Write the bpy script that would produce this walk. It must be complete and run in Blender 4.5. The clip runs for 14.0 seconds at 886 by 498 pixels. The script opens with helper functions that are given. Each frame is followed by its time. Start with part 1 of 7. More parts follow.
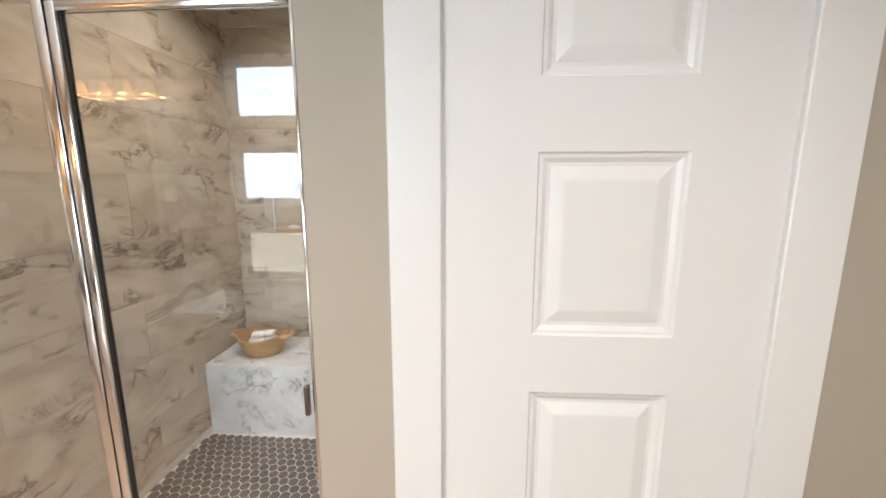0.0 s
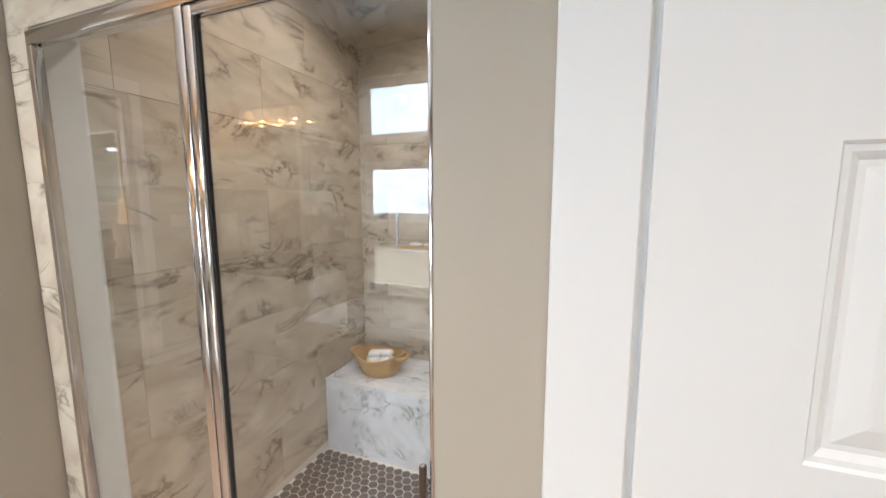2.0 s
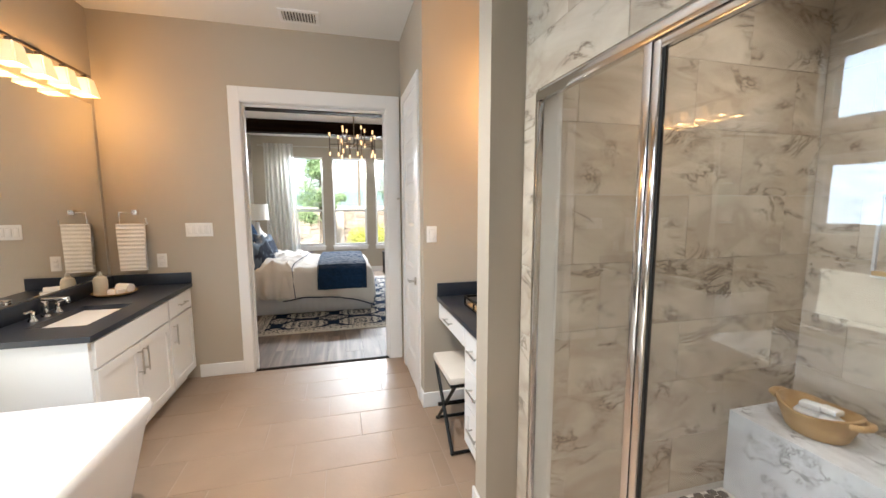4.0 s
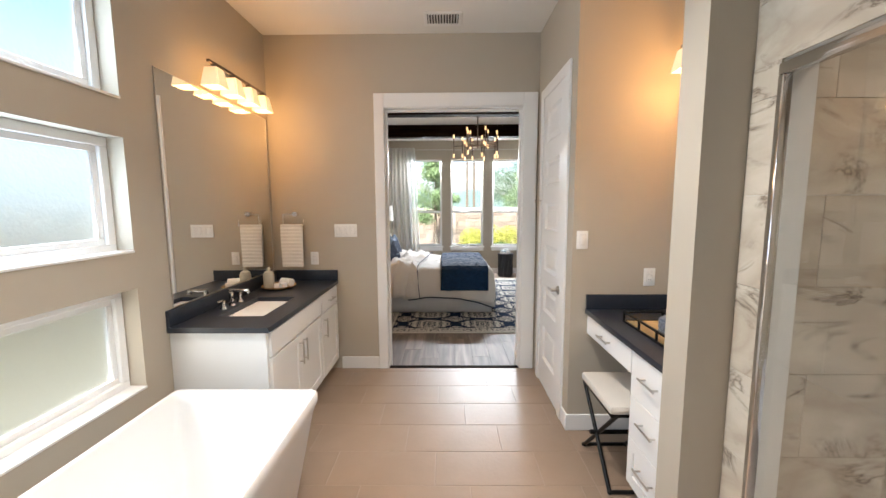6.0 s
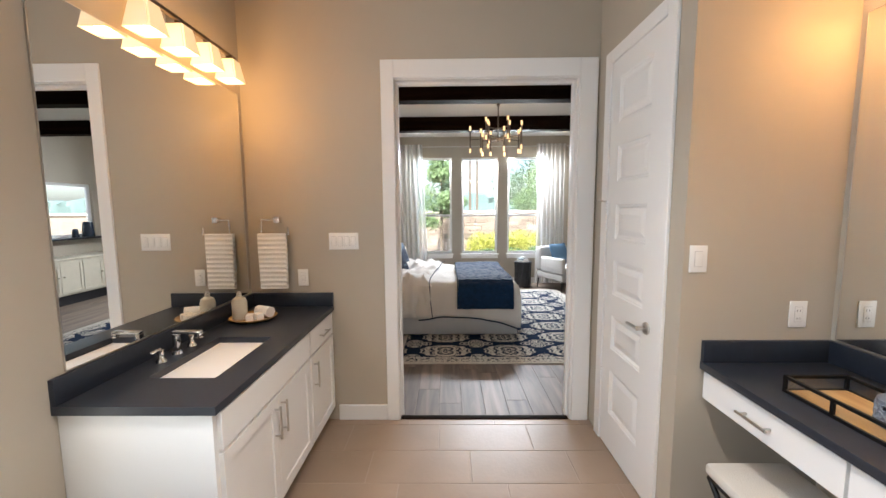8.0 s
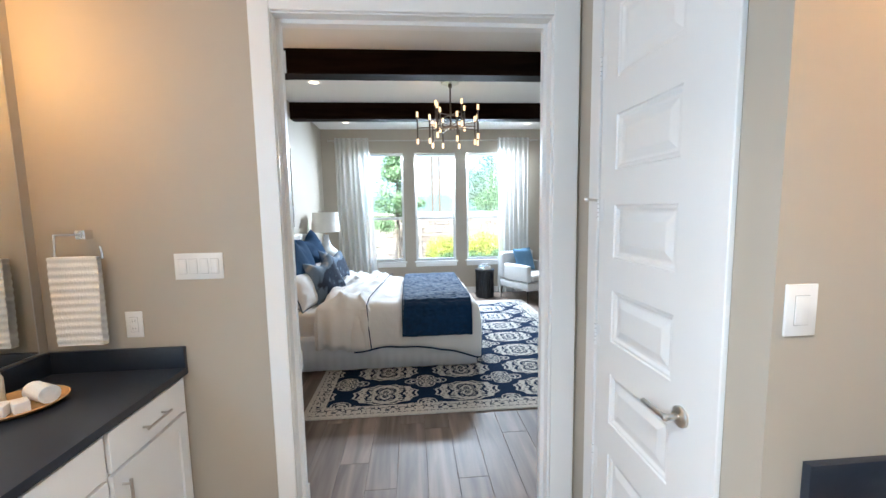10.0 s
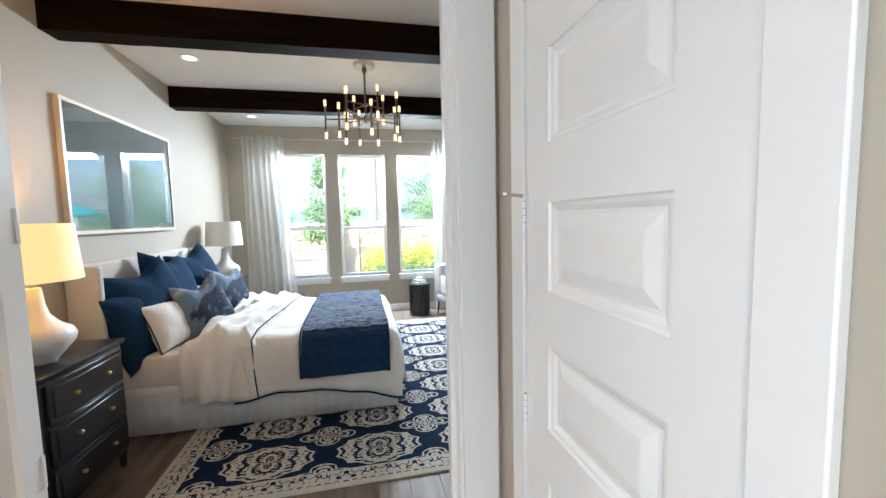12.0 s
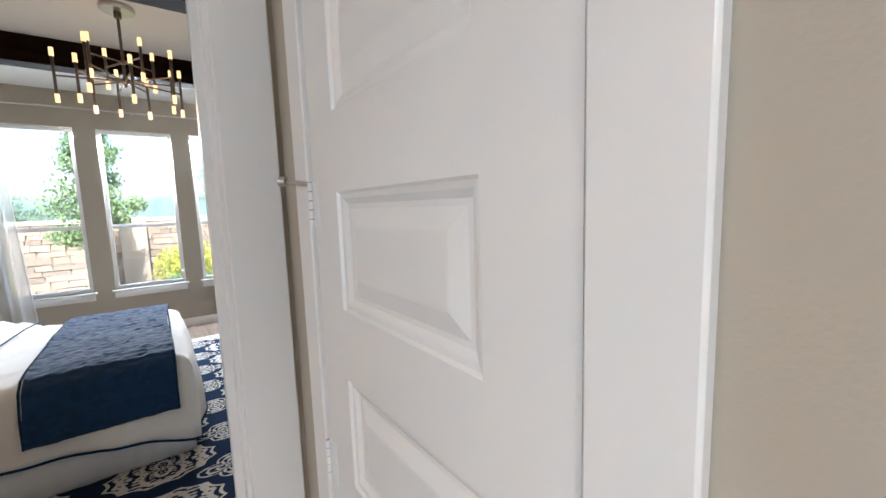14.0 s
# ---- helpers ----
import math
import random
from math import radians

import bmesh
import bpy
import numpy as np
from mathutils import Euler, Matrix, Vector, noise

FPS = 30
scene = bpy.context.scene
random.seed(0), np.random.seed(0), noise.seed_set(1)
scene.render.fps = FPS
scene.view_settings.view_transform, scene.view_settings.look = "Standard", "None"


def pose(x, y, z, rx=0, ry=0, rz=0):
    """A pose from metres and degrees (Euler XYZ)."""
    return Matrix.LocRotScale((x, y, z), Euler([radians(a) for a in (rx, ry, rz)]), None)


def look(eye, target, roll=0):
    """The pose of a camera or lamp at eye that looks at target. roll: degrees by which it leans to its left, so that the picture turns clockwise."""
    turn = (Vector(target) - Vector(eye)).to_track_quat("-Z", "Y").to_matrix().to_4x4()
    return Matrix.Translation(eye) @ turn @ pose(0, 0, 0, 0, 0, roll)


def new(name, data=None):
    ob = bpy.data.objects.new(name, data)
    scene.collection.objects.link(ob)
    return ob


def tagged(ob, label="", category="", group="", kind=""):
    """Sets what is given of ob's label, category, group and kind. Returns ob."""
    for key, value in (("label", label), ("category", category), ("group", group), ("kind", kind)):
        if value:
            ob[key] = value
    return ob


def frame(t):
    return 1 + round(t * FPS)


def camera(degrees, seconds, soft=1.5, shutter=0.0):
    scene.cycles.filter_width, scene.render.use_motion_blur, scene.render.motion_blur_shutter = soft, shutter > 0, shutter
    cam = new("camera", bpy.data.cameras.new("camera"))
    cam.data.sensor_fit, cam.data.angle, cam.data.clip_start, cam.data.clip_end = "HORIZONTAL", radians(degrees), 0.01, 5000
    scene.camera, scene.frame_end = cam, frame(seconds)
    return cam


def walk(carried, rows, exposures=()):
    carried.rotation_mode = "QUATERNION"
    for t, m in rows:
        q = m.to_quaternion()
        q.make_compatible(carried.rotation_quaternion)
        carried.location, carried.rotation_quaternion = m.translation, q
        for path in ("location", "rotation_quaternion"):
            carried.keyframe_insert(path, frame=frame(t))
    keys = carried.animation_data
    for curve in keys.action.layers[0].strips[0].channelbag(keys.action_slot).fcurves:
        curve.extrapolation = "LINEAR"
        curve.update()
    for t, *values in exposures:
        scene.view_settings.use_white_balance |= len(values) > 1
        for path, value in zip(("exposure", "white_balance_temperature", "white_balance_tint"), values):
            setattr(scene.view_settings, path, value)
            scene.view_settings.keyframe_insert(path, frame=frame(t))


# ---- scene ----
cam = camera(97.9, 14.0)
PATH = [
    (0, (0.118, 0.002, 1.525), (-0.032, 1.968, 1.188), -0.1),
    (0.5, (0.039, 0.109, 1.526), (-0.098, 2.078, 1.202), 0.3),
    (1, (-0.008, 0.22, 1.525), (-0.205, 2.185, 1.209), 0.1),
    (1.5, (-0.03, 0.246, 1.522), (-0.343, 2.199, 1.231), 0.2),
    (2, (-0.011, 0.256, 1.523), (-0.731, 2.105, 1.267), -0.1),
    (2.5, (0.016, 0.243, 1.522), (-1.184, 1.826, 1.291), 0.1),
    (3, (0.031, 0.22, 1.522), (-1.516, 1.467, 1.291), 0.0),
    (3.5, (0.012, 0.150, 1.528), (-1.761, 1.047, 1.301), -0.2),
    (4, (0.003, 0.108, 1.529), (-1.919, 0.612, 1.300), -0.1),
    (4.2, (-0.004, 0.086, 1.528), (-1.950, 0.485, 1.302), -0.1),
    (6.3, (-0.298, -0.182, 1.543), (-2.286, -0.218, 1.326), -0.3),
    (6.5, (-0.379, -0.206, 1.535), (-2.367, -0.244, 1.324), -0.3),
    (7, (-0.588, -0.263, 1.545), (-2.576, -0.296, 1.334), -0.3),
    (7.5, (-0.814, -0.34, 1.539), (-2.803, -0.362, 1.333), -0.3),
    (7.7, (-0.905, -0.355, 1.539), (-2.894, -0.384, 1.331), -0.4),
    (10, (-1.941, -0.12, 1.552), (-3.925, 0.035, 1.348), -1.0),
    (10.5, (-2.104, -0.045, 1.553), (-4.08, 0.178, 1.347), -1.2),
    (11, (-2.273, 0.11, 1.56), (-4.243, 0.397, 1.362), -1.4),
    (11.5, (-2.414, 0.162, 1.546), (-4.374, 0.524, 1.377), -1.2),
    (12, (-2.572, 0.239, 1.526), (-4.521, 0.656, 1.365), -1.3),
    (12.5, (-2.695, 0.312, 1.528), (-4.608, 0.871, 1.362), -1.1),
    (13, (-2.752, 0.378, 1.527), (-4.577, 1.176, 1.347), -1.1),
    (13.5, (-2.76, 0.425, 1.526), (-4.461, 1.457, 1.322), -1.3),
    (14, (-2.75, 0.413, 1.529), (-4.348, 1.594, 1.303), -1.9),
]
EXPOSURES = [(0, 2.58, 6350, 12), (0.9, 2.50, 6150, 12), (2.3, 2.55, 6100, 11), (3.0, 2.6, 5950, 10), (4, 2.48, 6250, 10), (7.7, 2.26, 6200, 12), (10, 2.68, 5300, 5), (12.5, 2.58, 5700, 7), (14, 2.22, 5850, 10)]
walk(cam, [(t, look(eye, target, roll)) for t, eye, target, roll in PATH], EXPOSURES)


# ---- world and light ----
SUN_EL, SUN_AZ = 50.0, 95.0
world = bpy.data.worlds.new("world")
scene.world = world
world.use_nodes = True
wn = world.node_tree.nodes
wn.clear()
w_out = wn.new("ShaderNodeOutputWorld")
w_bg = wn.new("ShaderNodeBackground")
w_sky = wn.new("ShaderNodeTexSky")
w_sky.sky_type, w_sky.sun_disc = "NISHITA", False
w_sky.sun_elevation, w_sky.sun_rotation = radians(SUN_EL), radians(SUN_AZ)
w_sky.dust_density, w_sky.air_density = 3.0, 1.0
w_bg.inputs["Strength"].default_value = 0.115
world.node_tree.links.new(w_sky.outputs[0], w_bg.inputs[0])
world.node_tree.links.new(w_bg.outputs[0], w_out.inputs[0])
sun = new("sun", bpy.data.lights.new("sun", "SUN"))
sun.data.energy, sun.data.angle, sun.data.color = 3.4, radians(0.6), (1.0, 0.95, 0.87)
a_, e_ = radians(SUN_AZ), radians(SUN_EL)
sun.matrix_basis = look((0, 0, 0), (-math.sin(a_) * math.cos(e_), -math.cos(a_) * math.cos(e_), -math.sin(e_)))


def area_lamp(name, eye, target, w, h, power, colour):
    lamp = new(name, bpy.data.lights.new(name, "AREA"))
    lamp.data.shape, lamp.data.size, lamp.data.size_y = "RECTANGLE", w, h
    lamp.data.energy, lamp.data.color = power, colour
    lamp.matrix_basis = look(eye, target)
    return lamp


DAY = (0.93, 0.97, 1.0)
WARM = (1.0, 0.50, 0.16)
for zc, hh, pw, col in ((0.855, 0.38, 1.0, (1.0, 0.93, 0.76)), (1.598, 0.42, 3.4, (0.70, 0.87, 1.0)), (2.36, 0.42, 3.4, (0.70, 0.87, 1.0))):
    area_lamp("window_daylight", (-1.37, -1.856, zc), (-1.37, 0, zc), 1.38, hh, pw, col)
for yc, pw in ((-0.52, 4), (0.305, 18), (1.13, 22)):
    area_lamp("window_daylight", (-8.985, yc, 2.50), (-8.385, yc, 1.60), 0.5, 0.11, pw, DAY)


def point_lamp(name, at, power, colour, r=0.03):
    lamp = new(name, bpy.data.lights.new(name, "POINT"))
    lamp.data.energy, lamp.data.color, lamp.data.shadow_soft_size = power, colour, r
    lamp.location = at
    return lamp


def spot_lamp(name, at, power, colour, r=0.05):
    lamp = new(name, bpy.data.lights.new(name, "SPOT"))
    lamp.data.energy, lamp.data.color, lamp.data.shadow_soft_size = power, colour, r
    lamp.data.spot_size, lamp.data.spot_blend = radians(115), 0.8
    lamp.location = at
    return lamp


# ---- materials ----
def material(name, colour, rough=0.5, metal=0.0, bump=0.0, bump_scale=80.0, vary=0.0, vary_scale=3.0, emit=None, emit_power=0.0, coat=0.0, stretch=(1, 1, 1), per_object=0.0, sheen=0.0):
    m = bpy.data.materials.new(name)
    m.use_nodes = True
    nt = m.node_tree
    b = nt.nodes["Principled BSDF"]
    b.inputs["Roughness"].default_value, b.inputs["Metallic"].default_value = rough, metal
    b.inputs["Base Color"].default_value = (*colour, 1)
    b.inputs["Coat Weight"].default_value = coat
    b.inputs["Sheen Weight"].default_value = sheen
    tc = nt.nodes.new("ShaderNodeTexCoord")
    mp = nt.nodes.new("ShaderNodeMapping")
    mp.inputs["Scale"].default_value = stretch
    nt.links.new(tc.outputs["Object"], mp.inputs[0])
    if vary or per_object:
        n = nt.nodes.new("ShaderNodeTexNoise")
        n.inputs["Scale"].default_value, n.inputs["Detail"].default_value = vary_scale, 5
        nt.links.new(mp.outputs[0], n.inputs["Vector"])
        r = nt.nodes.new("ShaderNodeMapRange")
        r.inputs["To Min"].default_value, r.inputs["To Max"].default_value = 1 - vary, 1 + vary
        nt.links.new(n.outputs["Fac"], r.inputs["Value"])
        mix = nt.nodes.new("ShaderNodeVectorMath")
        mix.operation = "SCALE"
        mix.inputs[0].default_value = colour
        nt.links.new(r.outputs[0], mix.inputs["Scale"])
        last = mix
        if per_object:
            oi = nt.nodes.new("ShaderNodeObjectInfo")
            r2 = nt.nodes.new("ShaderNodeMapRange")
            r2.inputs["To Min"].default_value, r2.inputs["To Max"].default_value = 1 - per_object, 1 + per_object
            nt.links.new(oi.outputs["Random"], r2.inputs["Value"])
            last = nt.nodes.new("ShaderNodeVectorMath")
            last.operation = "SCALE"
            nt.links.new(mix.outputs[0], last.inputs[0])
            nt.links.new(r2.outputs[0], last.inputs["Scale"])
        nt.links.new(last.outputs[0], b.inputs["Base Color"])
    if bump:
        n2 = nt.nodes.new("ShaderNodeTexNoise")
        n2.inputs["Scale"].default_value, n2.inputs["Detail"].default_value = bump_scale, 3
        nt.links.new(mp.outputs[0], n2.inputs["Vector"])
        bp = nt.nodes.new("ShaderNodeBump")
        bp.inputs["Strength"].default_value, bp.inputs["Distance"].default_value = bump, 0.01
        nt.links.new(n2.outputs["Fac"], bp.inputs["Height"])
        nt.links.new(bp.outputs[0], b.inputs["Normal"])
    if emit:
        b.inputs["Emission Color"].default_value = (*emit, 1)
        b.inputs["Emission Strength"].default_value = emit_power
    return m


def ramp(nt, source, stops):
    r = nt.nodes.new("ShaderNodeValToRGB")
    while len(r.color_ramp.elements) < len(stops):
        r.color_ramp.elements.new(0.5)
    for el, (p, c) in zip(r.color_ramp.elements, stops):
        el.position, el.color = p, (*c, 1)
    nt.links.new(source, r.inputs[0])
    return r


def marble(name, ground, vein, shade, rough=0.12, scale=1.0):
    m = material(name, ground, rough)
    nt = m.node_tree
    b = nt.nodes["Principled BSDF"]
    tc = nt.nodes.new("ShaderNodeTexCoord")
    oi = nt.nodes.new("ShaderNodeObjectInfo")
    sc = nt.nodes.new("ShaderNodeVectorMath")
    sc.operation = "SCALE"
    sc.inputs[0].default_value = (37.0, 53.0, 71.0)
    nt.links.new(oi.outputs["Random"], sc.inputs["Scale"])
    add = nt.nodes.new("ShaderNodeVectorMath")
    nt.links.new(tc.outputs["Object"], add.inputs[0])
    nt.links.new(sc.outputs[0], add.inputs[1])
    mp = nt.nodes.new("ShaderNodeMapping")
    mp.inputs["Rotation"].default_value = (0.0, 0.0, 0.95)
    mp.inputs["Scale"].default_value = (3.0 * scale, 6.0 * scale, 3.0 * scale)
    nt.links.new(add.outputs[0], mp.inputs[0])
    n1 = nt.nodes.new("ShaderNodeTexNoise")
    n1.inputs["Scale"].default_value, n1.inputs["Detail"].default_value, n1.inputs["Distortion"].default_value = 0.8, 7, 1.0
    n1.inputs["Roughness"].default_value = 0.62
    nt.links.new(mp.outputs[0], n1.inputs["Vector"])
    absn = nt.nodes.new("ShaderNodeMath")
    absn.operation = "SUBTRACT"
    absn.inputs[1].default_value = 0.5
    nt.links.new(n1.outputs["Fac"], absn.inputs[0])
    ab = nt.nodes.new("ShaderNodeMath")
    ab.operation = "ABSOLUTE"
    nt.links.new(absn.outputs[0], ab.inputs[0])
    r1 = ramp(nt, ab.outputs[0], [(0.0, (0.85, 0.85, 0.85)), (0.018, (0.32, 0.32, 0.32)), (0.05, (0, 0, 0))])
    n2 = nt.nodes.new("ShaderNodeTexNoise")
    n2.inputs["Scale"].default_value, n2.inputs["Detail"].default_value = 1.1, 4
    nt.links.new(mp.outputs[0], n2.inputs["Vector"])
    r2 = ramp(nt, n2.outputs["Fac"], [(0.47, (0, 0, 0)), (0.62, (1, 1, 1))])
    mul = nt.nodes.new("ShaderNodeMath")
    mul.operation = "MULTIPLY"
    nt.links.new(r1.outputs[0], mul.inputs[0])
    nt.links.new(r2.outputs[0], mul.inputs[1])
    n3 = nt.nodes.new("ShaderNodeTexNoise")
    n3.inputs["Scale"].default_value, n3.inputs["Detail"].default_value, n3.inputs["Distortion"].default_value = 0.9, 6, 0.8
    nt.links.new(mp.outputs[0], n3.inputs["Vector"])
    r3 = ramp(nt, n3.outputs["Fac"], [(0.3, ground), (0.62, shade), (0.8, ground)])
    mx = nt.nodes.new("ShaderNodeMix")
    mx.data_type = "RGBA"
    nt.links.new(mul.outputs[0], mx.inputs["Factor"])
    nt.links.new(r3.outputs[0], mx.inputs[6])
    mx.inputs[7].default_value = (*vein, 1)
    nt.links.new(mx.outputs[2], b.inputs["Base Color"])
    return m


def glass(name, tint=(0.97, 0.985, 0.98)):
    m = bpy.data.materials.new(name)
    m.use_nodes = True
    b = m.node_tree.nodes["Principled BSDF"]
    b.inputs["Base Color"].default_value = (*tint, 1)
    b.inputs["Transmission Weight"].default_value = 1.0
    b.inputs["Roughness"].default_value, b.inputs["IOR"].default_value = 0.0, 1.5
    return m


def wood(name, dark, light, rough=0.4, along="Y", per_object=0.25, scale=1.0):
    m = material(name, light, rough)
    nt = m.node_tree
    b = nt.nodes["Principled BSDF"]
    tc = nt.nodes.new("ShaderNodeTexCoord")
    oi = nt.nodes.new("ShaderNodeObjectInfo")
    sc = nt.nodes.new("ShaderNodeVectorMath")
    sc.operation = "SCALE"
    sc.inputs[0].default_value = (31.0, 47.0, 59.0)
    nt.links.new(oi.outputs["Random"], sc.inputs["Scale"])
    add = nt.nodes.new("ShaderNodeVectorMath")
    nt.links.new(tc.outputs["Object"], add.inputs[0])
    nt.links.new(sc.outputs[0], add.inputs[1])
    mp = nt.nodes.new("ShaderNodeMapping")
    mp.inputs["Scale"].default_value = {"X": (1.2, 14, 14), "Y": (14, 1.2, 14), "Z": (14, 14, 1.2)}[along]
    nt.links.new(add.outputs[0], mp.inputs[0])
    n = nt.nodes.new("ShaderNodeTexNoise")
    n.inputs["Scale"].default_value, n.inputs["Detail"].default_value, n.inputs["Distortion"].default_value = 1.0 * scale, 8, 0.6
    nt.links.new(mp.outputs[0], n.inputs["Vector"])
    r = ramp(nt, n.outputs["Fac"], [(0.3, dark), (0.7, light)])
    r2 = nt.nodes.new("ShaderNodeMapRange")
    r2.inputs["To Min"].default_value, r2.inputs["To Max"].default_value = 1 - per_object, 1 + per_object
    nt.links.new(oi.outputs["Random"], r2.inputs["Value"])
    v = nt.nodes.new("ShaderNodeVectorMath")
    v.operation = "SCALE"
    nt.links.new(r.outputs[0], v.inputs[0])
    nt.links.new(r2.outputs[0], v.inputs["Scale"])
    nt.links.new(v.outputs[0], b.inputs["Base Color"])
    bp = nt.nodes.new("ShaderNodeBump")
    bp.inputs["Strength"].default_value, bp.inputs["Distance"].default_value = 0.25, 0.003
    nt.links.new(n.outputs["Fac"], bp.inputs["Height"])
    nt.links.new(bp.outputs[0], b.inputs["Normal"])
    return m


PAINT = material("greige_wall_paint", (0.44, 0.392, 0.318), 0.62, bump=0.06, bump_scale=260, vary=0.025)
CEIL = material("ceiling_paint", (0.76, 0.75, 0.72), 0.8, bump=0.1, bump_scale=160, vary=0.02)
WHITE = material("white_trim_paint", (0.80, 0.795, 0.78), 0.3, bump=0.03, bump_scale=60, vary=0.015)
CABW = material("white_cabinet_paint", (0.80, 0.80, 0.79), 0.35, bump=0.03, bump_scale=90, vary=0.015)
COUNTER = material("dark_stone_counter", (0.021, 0.026, 0.037), 0.30, bump=0.04, bump_scale=200, vary=0.18, vary_scale=45)
PORC = material("white_porcelain", (0.84, 0.84, 0.82), 0.08, vary=0.01)
ACRYL = material("white_acrylic", (0.78, 0.79, 0.79), 0.16, vary=0.01)
CHROME = material("chrome", (0.80, 0.80, 0.81), 0.10, 1.0, vary=0.03, vary_scale=12)
NICKEL = material("brushed_nickel", (0.56, 0.54, 0.51), 0.28, 1.0, vary=0.06, vary_scale=30, bump=0.05, bump_scale=200)
MIRROR = material("mirror_silver", (0.90, 0.91, 0.90), 0.0, 1.0)
GLASS = glass("clear_glass")
FTILE = material("taupe_floor_tile", (0.29, 0.210, 0.152), 0.36, bump=0.08, bump_scale=35, vary=0.12, vary_scale=5, per_object=0.06)
GROUT = material("grey_grout", (0.36, 0.29, 0.23), 0.85, vary=0.1, vary_scale=30)
LGROUT = material("pale_grout", (0.62, 0.60, 0.56), 0.85, vary=0.08, vary_scale=30)
HEX = material("charcoal_hex_tile", (0.060, 0.050, 0.046), 0.35, vary=0.25, vary_scale=20, per_object=0.25)
MARBLE = marble("veined_wall_tile", (0.60, 0.54, 0.445), (0.12, 0.09, 0.065), (0.44, 0.37, 0.29))
MARBLE_W = marble("veined_white_bench_tile", (0.76, 0.78, 0.80), (0.17, 0.168, 0.175), (0.60, 0.61, 0.64), scale=1.8)
PLANK = wood("grey_brown_plank", (0.085, 0.060, 0.045), (0.24, 0.18, 0.14), 0.5, "X", 0.2)
DARKW = wood("dark_stained_beam", (0.004, 0.002, 0.0015), (0.016, 0.008, 0.005), 0.62, "Y", 0.1)
BLACKW = material("black_painted_wood", (0.012, 0.012, 0.014), 0.3, bump=0.05, bump_scale=60, vary=0.2, vary_scale=10)
BLACKM = material("black_metal", (0.012, 0.012, 0.012), 0.4, 0.6, vary=0.1)
BRASS = material("aged_brass", (0.60, 0.42, 0.18), 0.3, 1.0, vary=0.08, vary_scale=20)
BRONZE = material("dark_bronze", (0.17, 0.14, 0.12), 0.32, 1.0, vary=0.1)
DARKW.node_tree.nodes["Principled BSDF"].inputs["Specular IOR Level"].default_value = 0.03
LINEN = material("white_linen", (0.80, 0.77, 0.73), 0.9, bump=0.8, bump_scale=9, vary=0.03, vary_scale=4, sheen=0.2)
SHEET = material("warm_white_cotton", (0.76, 0.72, 0.68), 0.9, bump=0.35, bump_scale=18, vary=0.03, sheen=0.2)
NAVY = material("navy_quilt", (0.009, 0.036, 0.092), 0.85, bump=0.8, bump_scale=24, vary=0.4, vary_scale=22, sheen=0.3)
NAVYC = material("navy_cotton", (0.009, 0.032, 0.075), 0.85, bump=0.4, bump_scale=25, vary=0.2)
BLUEC = material("dusty_blue_cotton", (0.13, 0.23, 0.35), 0.9, bump=0.4, bump_scale=30, vary=0.15)
OFFW = material("cream_upholstery", (0.64, 0.60, 0.54), 0.9, bump=0.5, bump_scale=220, vary=0.05, vary_scale=8)
TOWEL = material("white_towel", (0.86, 0.85, 0.82), 0.95, bump=0.3, bump_scale=150, vary=0.05, vary_scale=12, sheen=0.4)
BASKETW = wood("carved_pale_wood", (0.33, 0.19, 0.07), (0.58, 0.38, 0.17), 0.5, "X", 0.05)
SHADE = material("glowing_frosted_shade", (0.85, 0.80, 0.70), 0.5, emit=(1.0, 0.58, 0.22), emit_power=0.16)
BULB = material("glowing_bulb", (0.9, 0.8, 0.6), 0.5, emit=(1.0, 0.56, 0.22), emit_power=0.36)
LIT = material("glowing_downlight", (0.9, 0.85, 0.75), 0.5, emit=(1.0, 0.78, 0.5), emit_power=0.6)
PLASTIC = material("white_switch_plastic", (0.80, 0.80, 0.78), 0.25, vary=0.01)
DARKGAP = material("dark_slot", (0.02, 0.02, 0.02), 0.8, vary=0.1)
VINYL = material("white_vinyl", (0.82, 0.83, 0.83), 0.3, vary=0.01)
# grey that paints the shade in narrow gaps
SHADOWGAP = material("gap_shade_grey", (0.40, 0.40, 0.39), 0.8, vary=0.1)
SEAL = material("black_seal", (0.01, 0.01, 0.01), 0.5, vary=0.1)


def frosted(name):
    m = bpy.data.materials.new(name)
    m.use_nodes = True
    nt = m.node_tree
    b = nt.nodes["Principled BSDF"]
    b.inputs["Base Color"].default_value = (0.78, 0.84, 0.87, 1)
    b.inputs["Transmission Weight"].default_value = 1.0
    b.inputs["Roughness"].default_value, b.inputs["IOR"].default_value = 0.42, 1.3
    tc, n, bp = nt.nodes.new("ShaderNodeTexCoord"), nt.nodes.new("ShaderNodeTexNoise"), nt.nodes.new("ShaderNodeBump")
    n.inputs["Scale"].default_value, n.inputs["Detail"].default_value = 55, 2
    bp.inputs["Strength"].default_value, bp.inputs["Distance"].default_value = 0.6, 0.004
    nt.links.new(tc.outputs["Object"], n.inputs["Vector"])
    nt.links.new(n.outputs["Fac"], bp.inputs["Height"])
    nt.links.new(bp.outputs[0], b.inputs["Normal"])
    return m


FROST = frosted("rain_glass")
for cloth in (NAVY, NAVYC, LINEN, SHEET, BLUEC, OFFW, TOWEL):
    cloth.node_tree.nodes["Principled BSDF"].inputs["Specular IOR Level"].default_value = 0.12


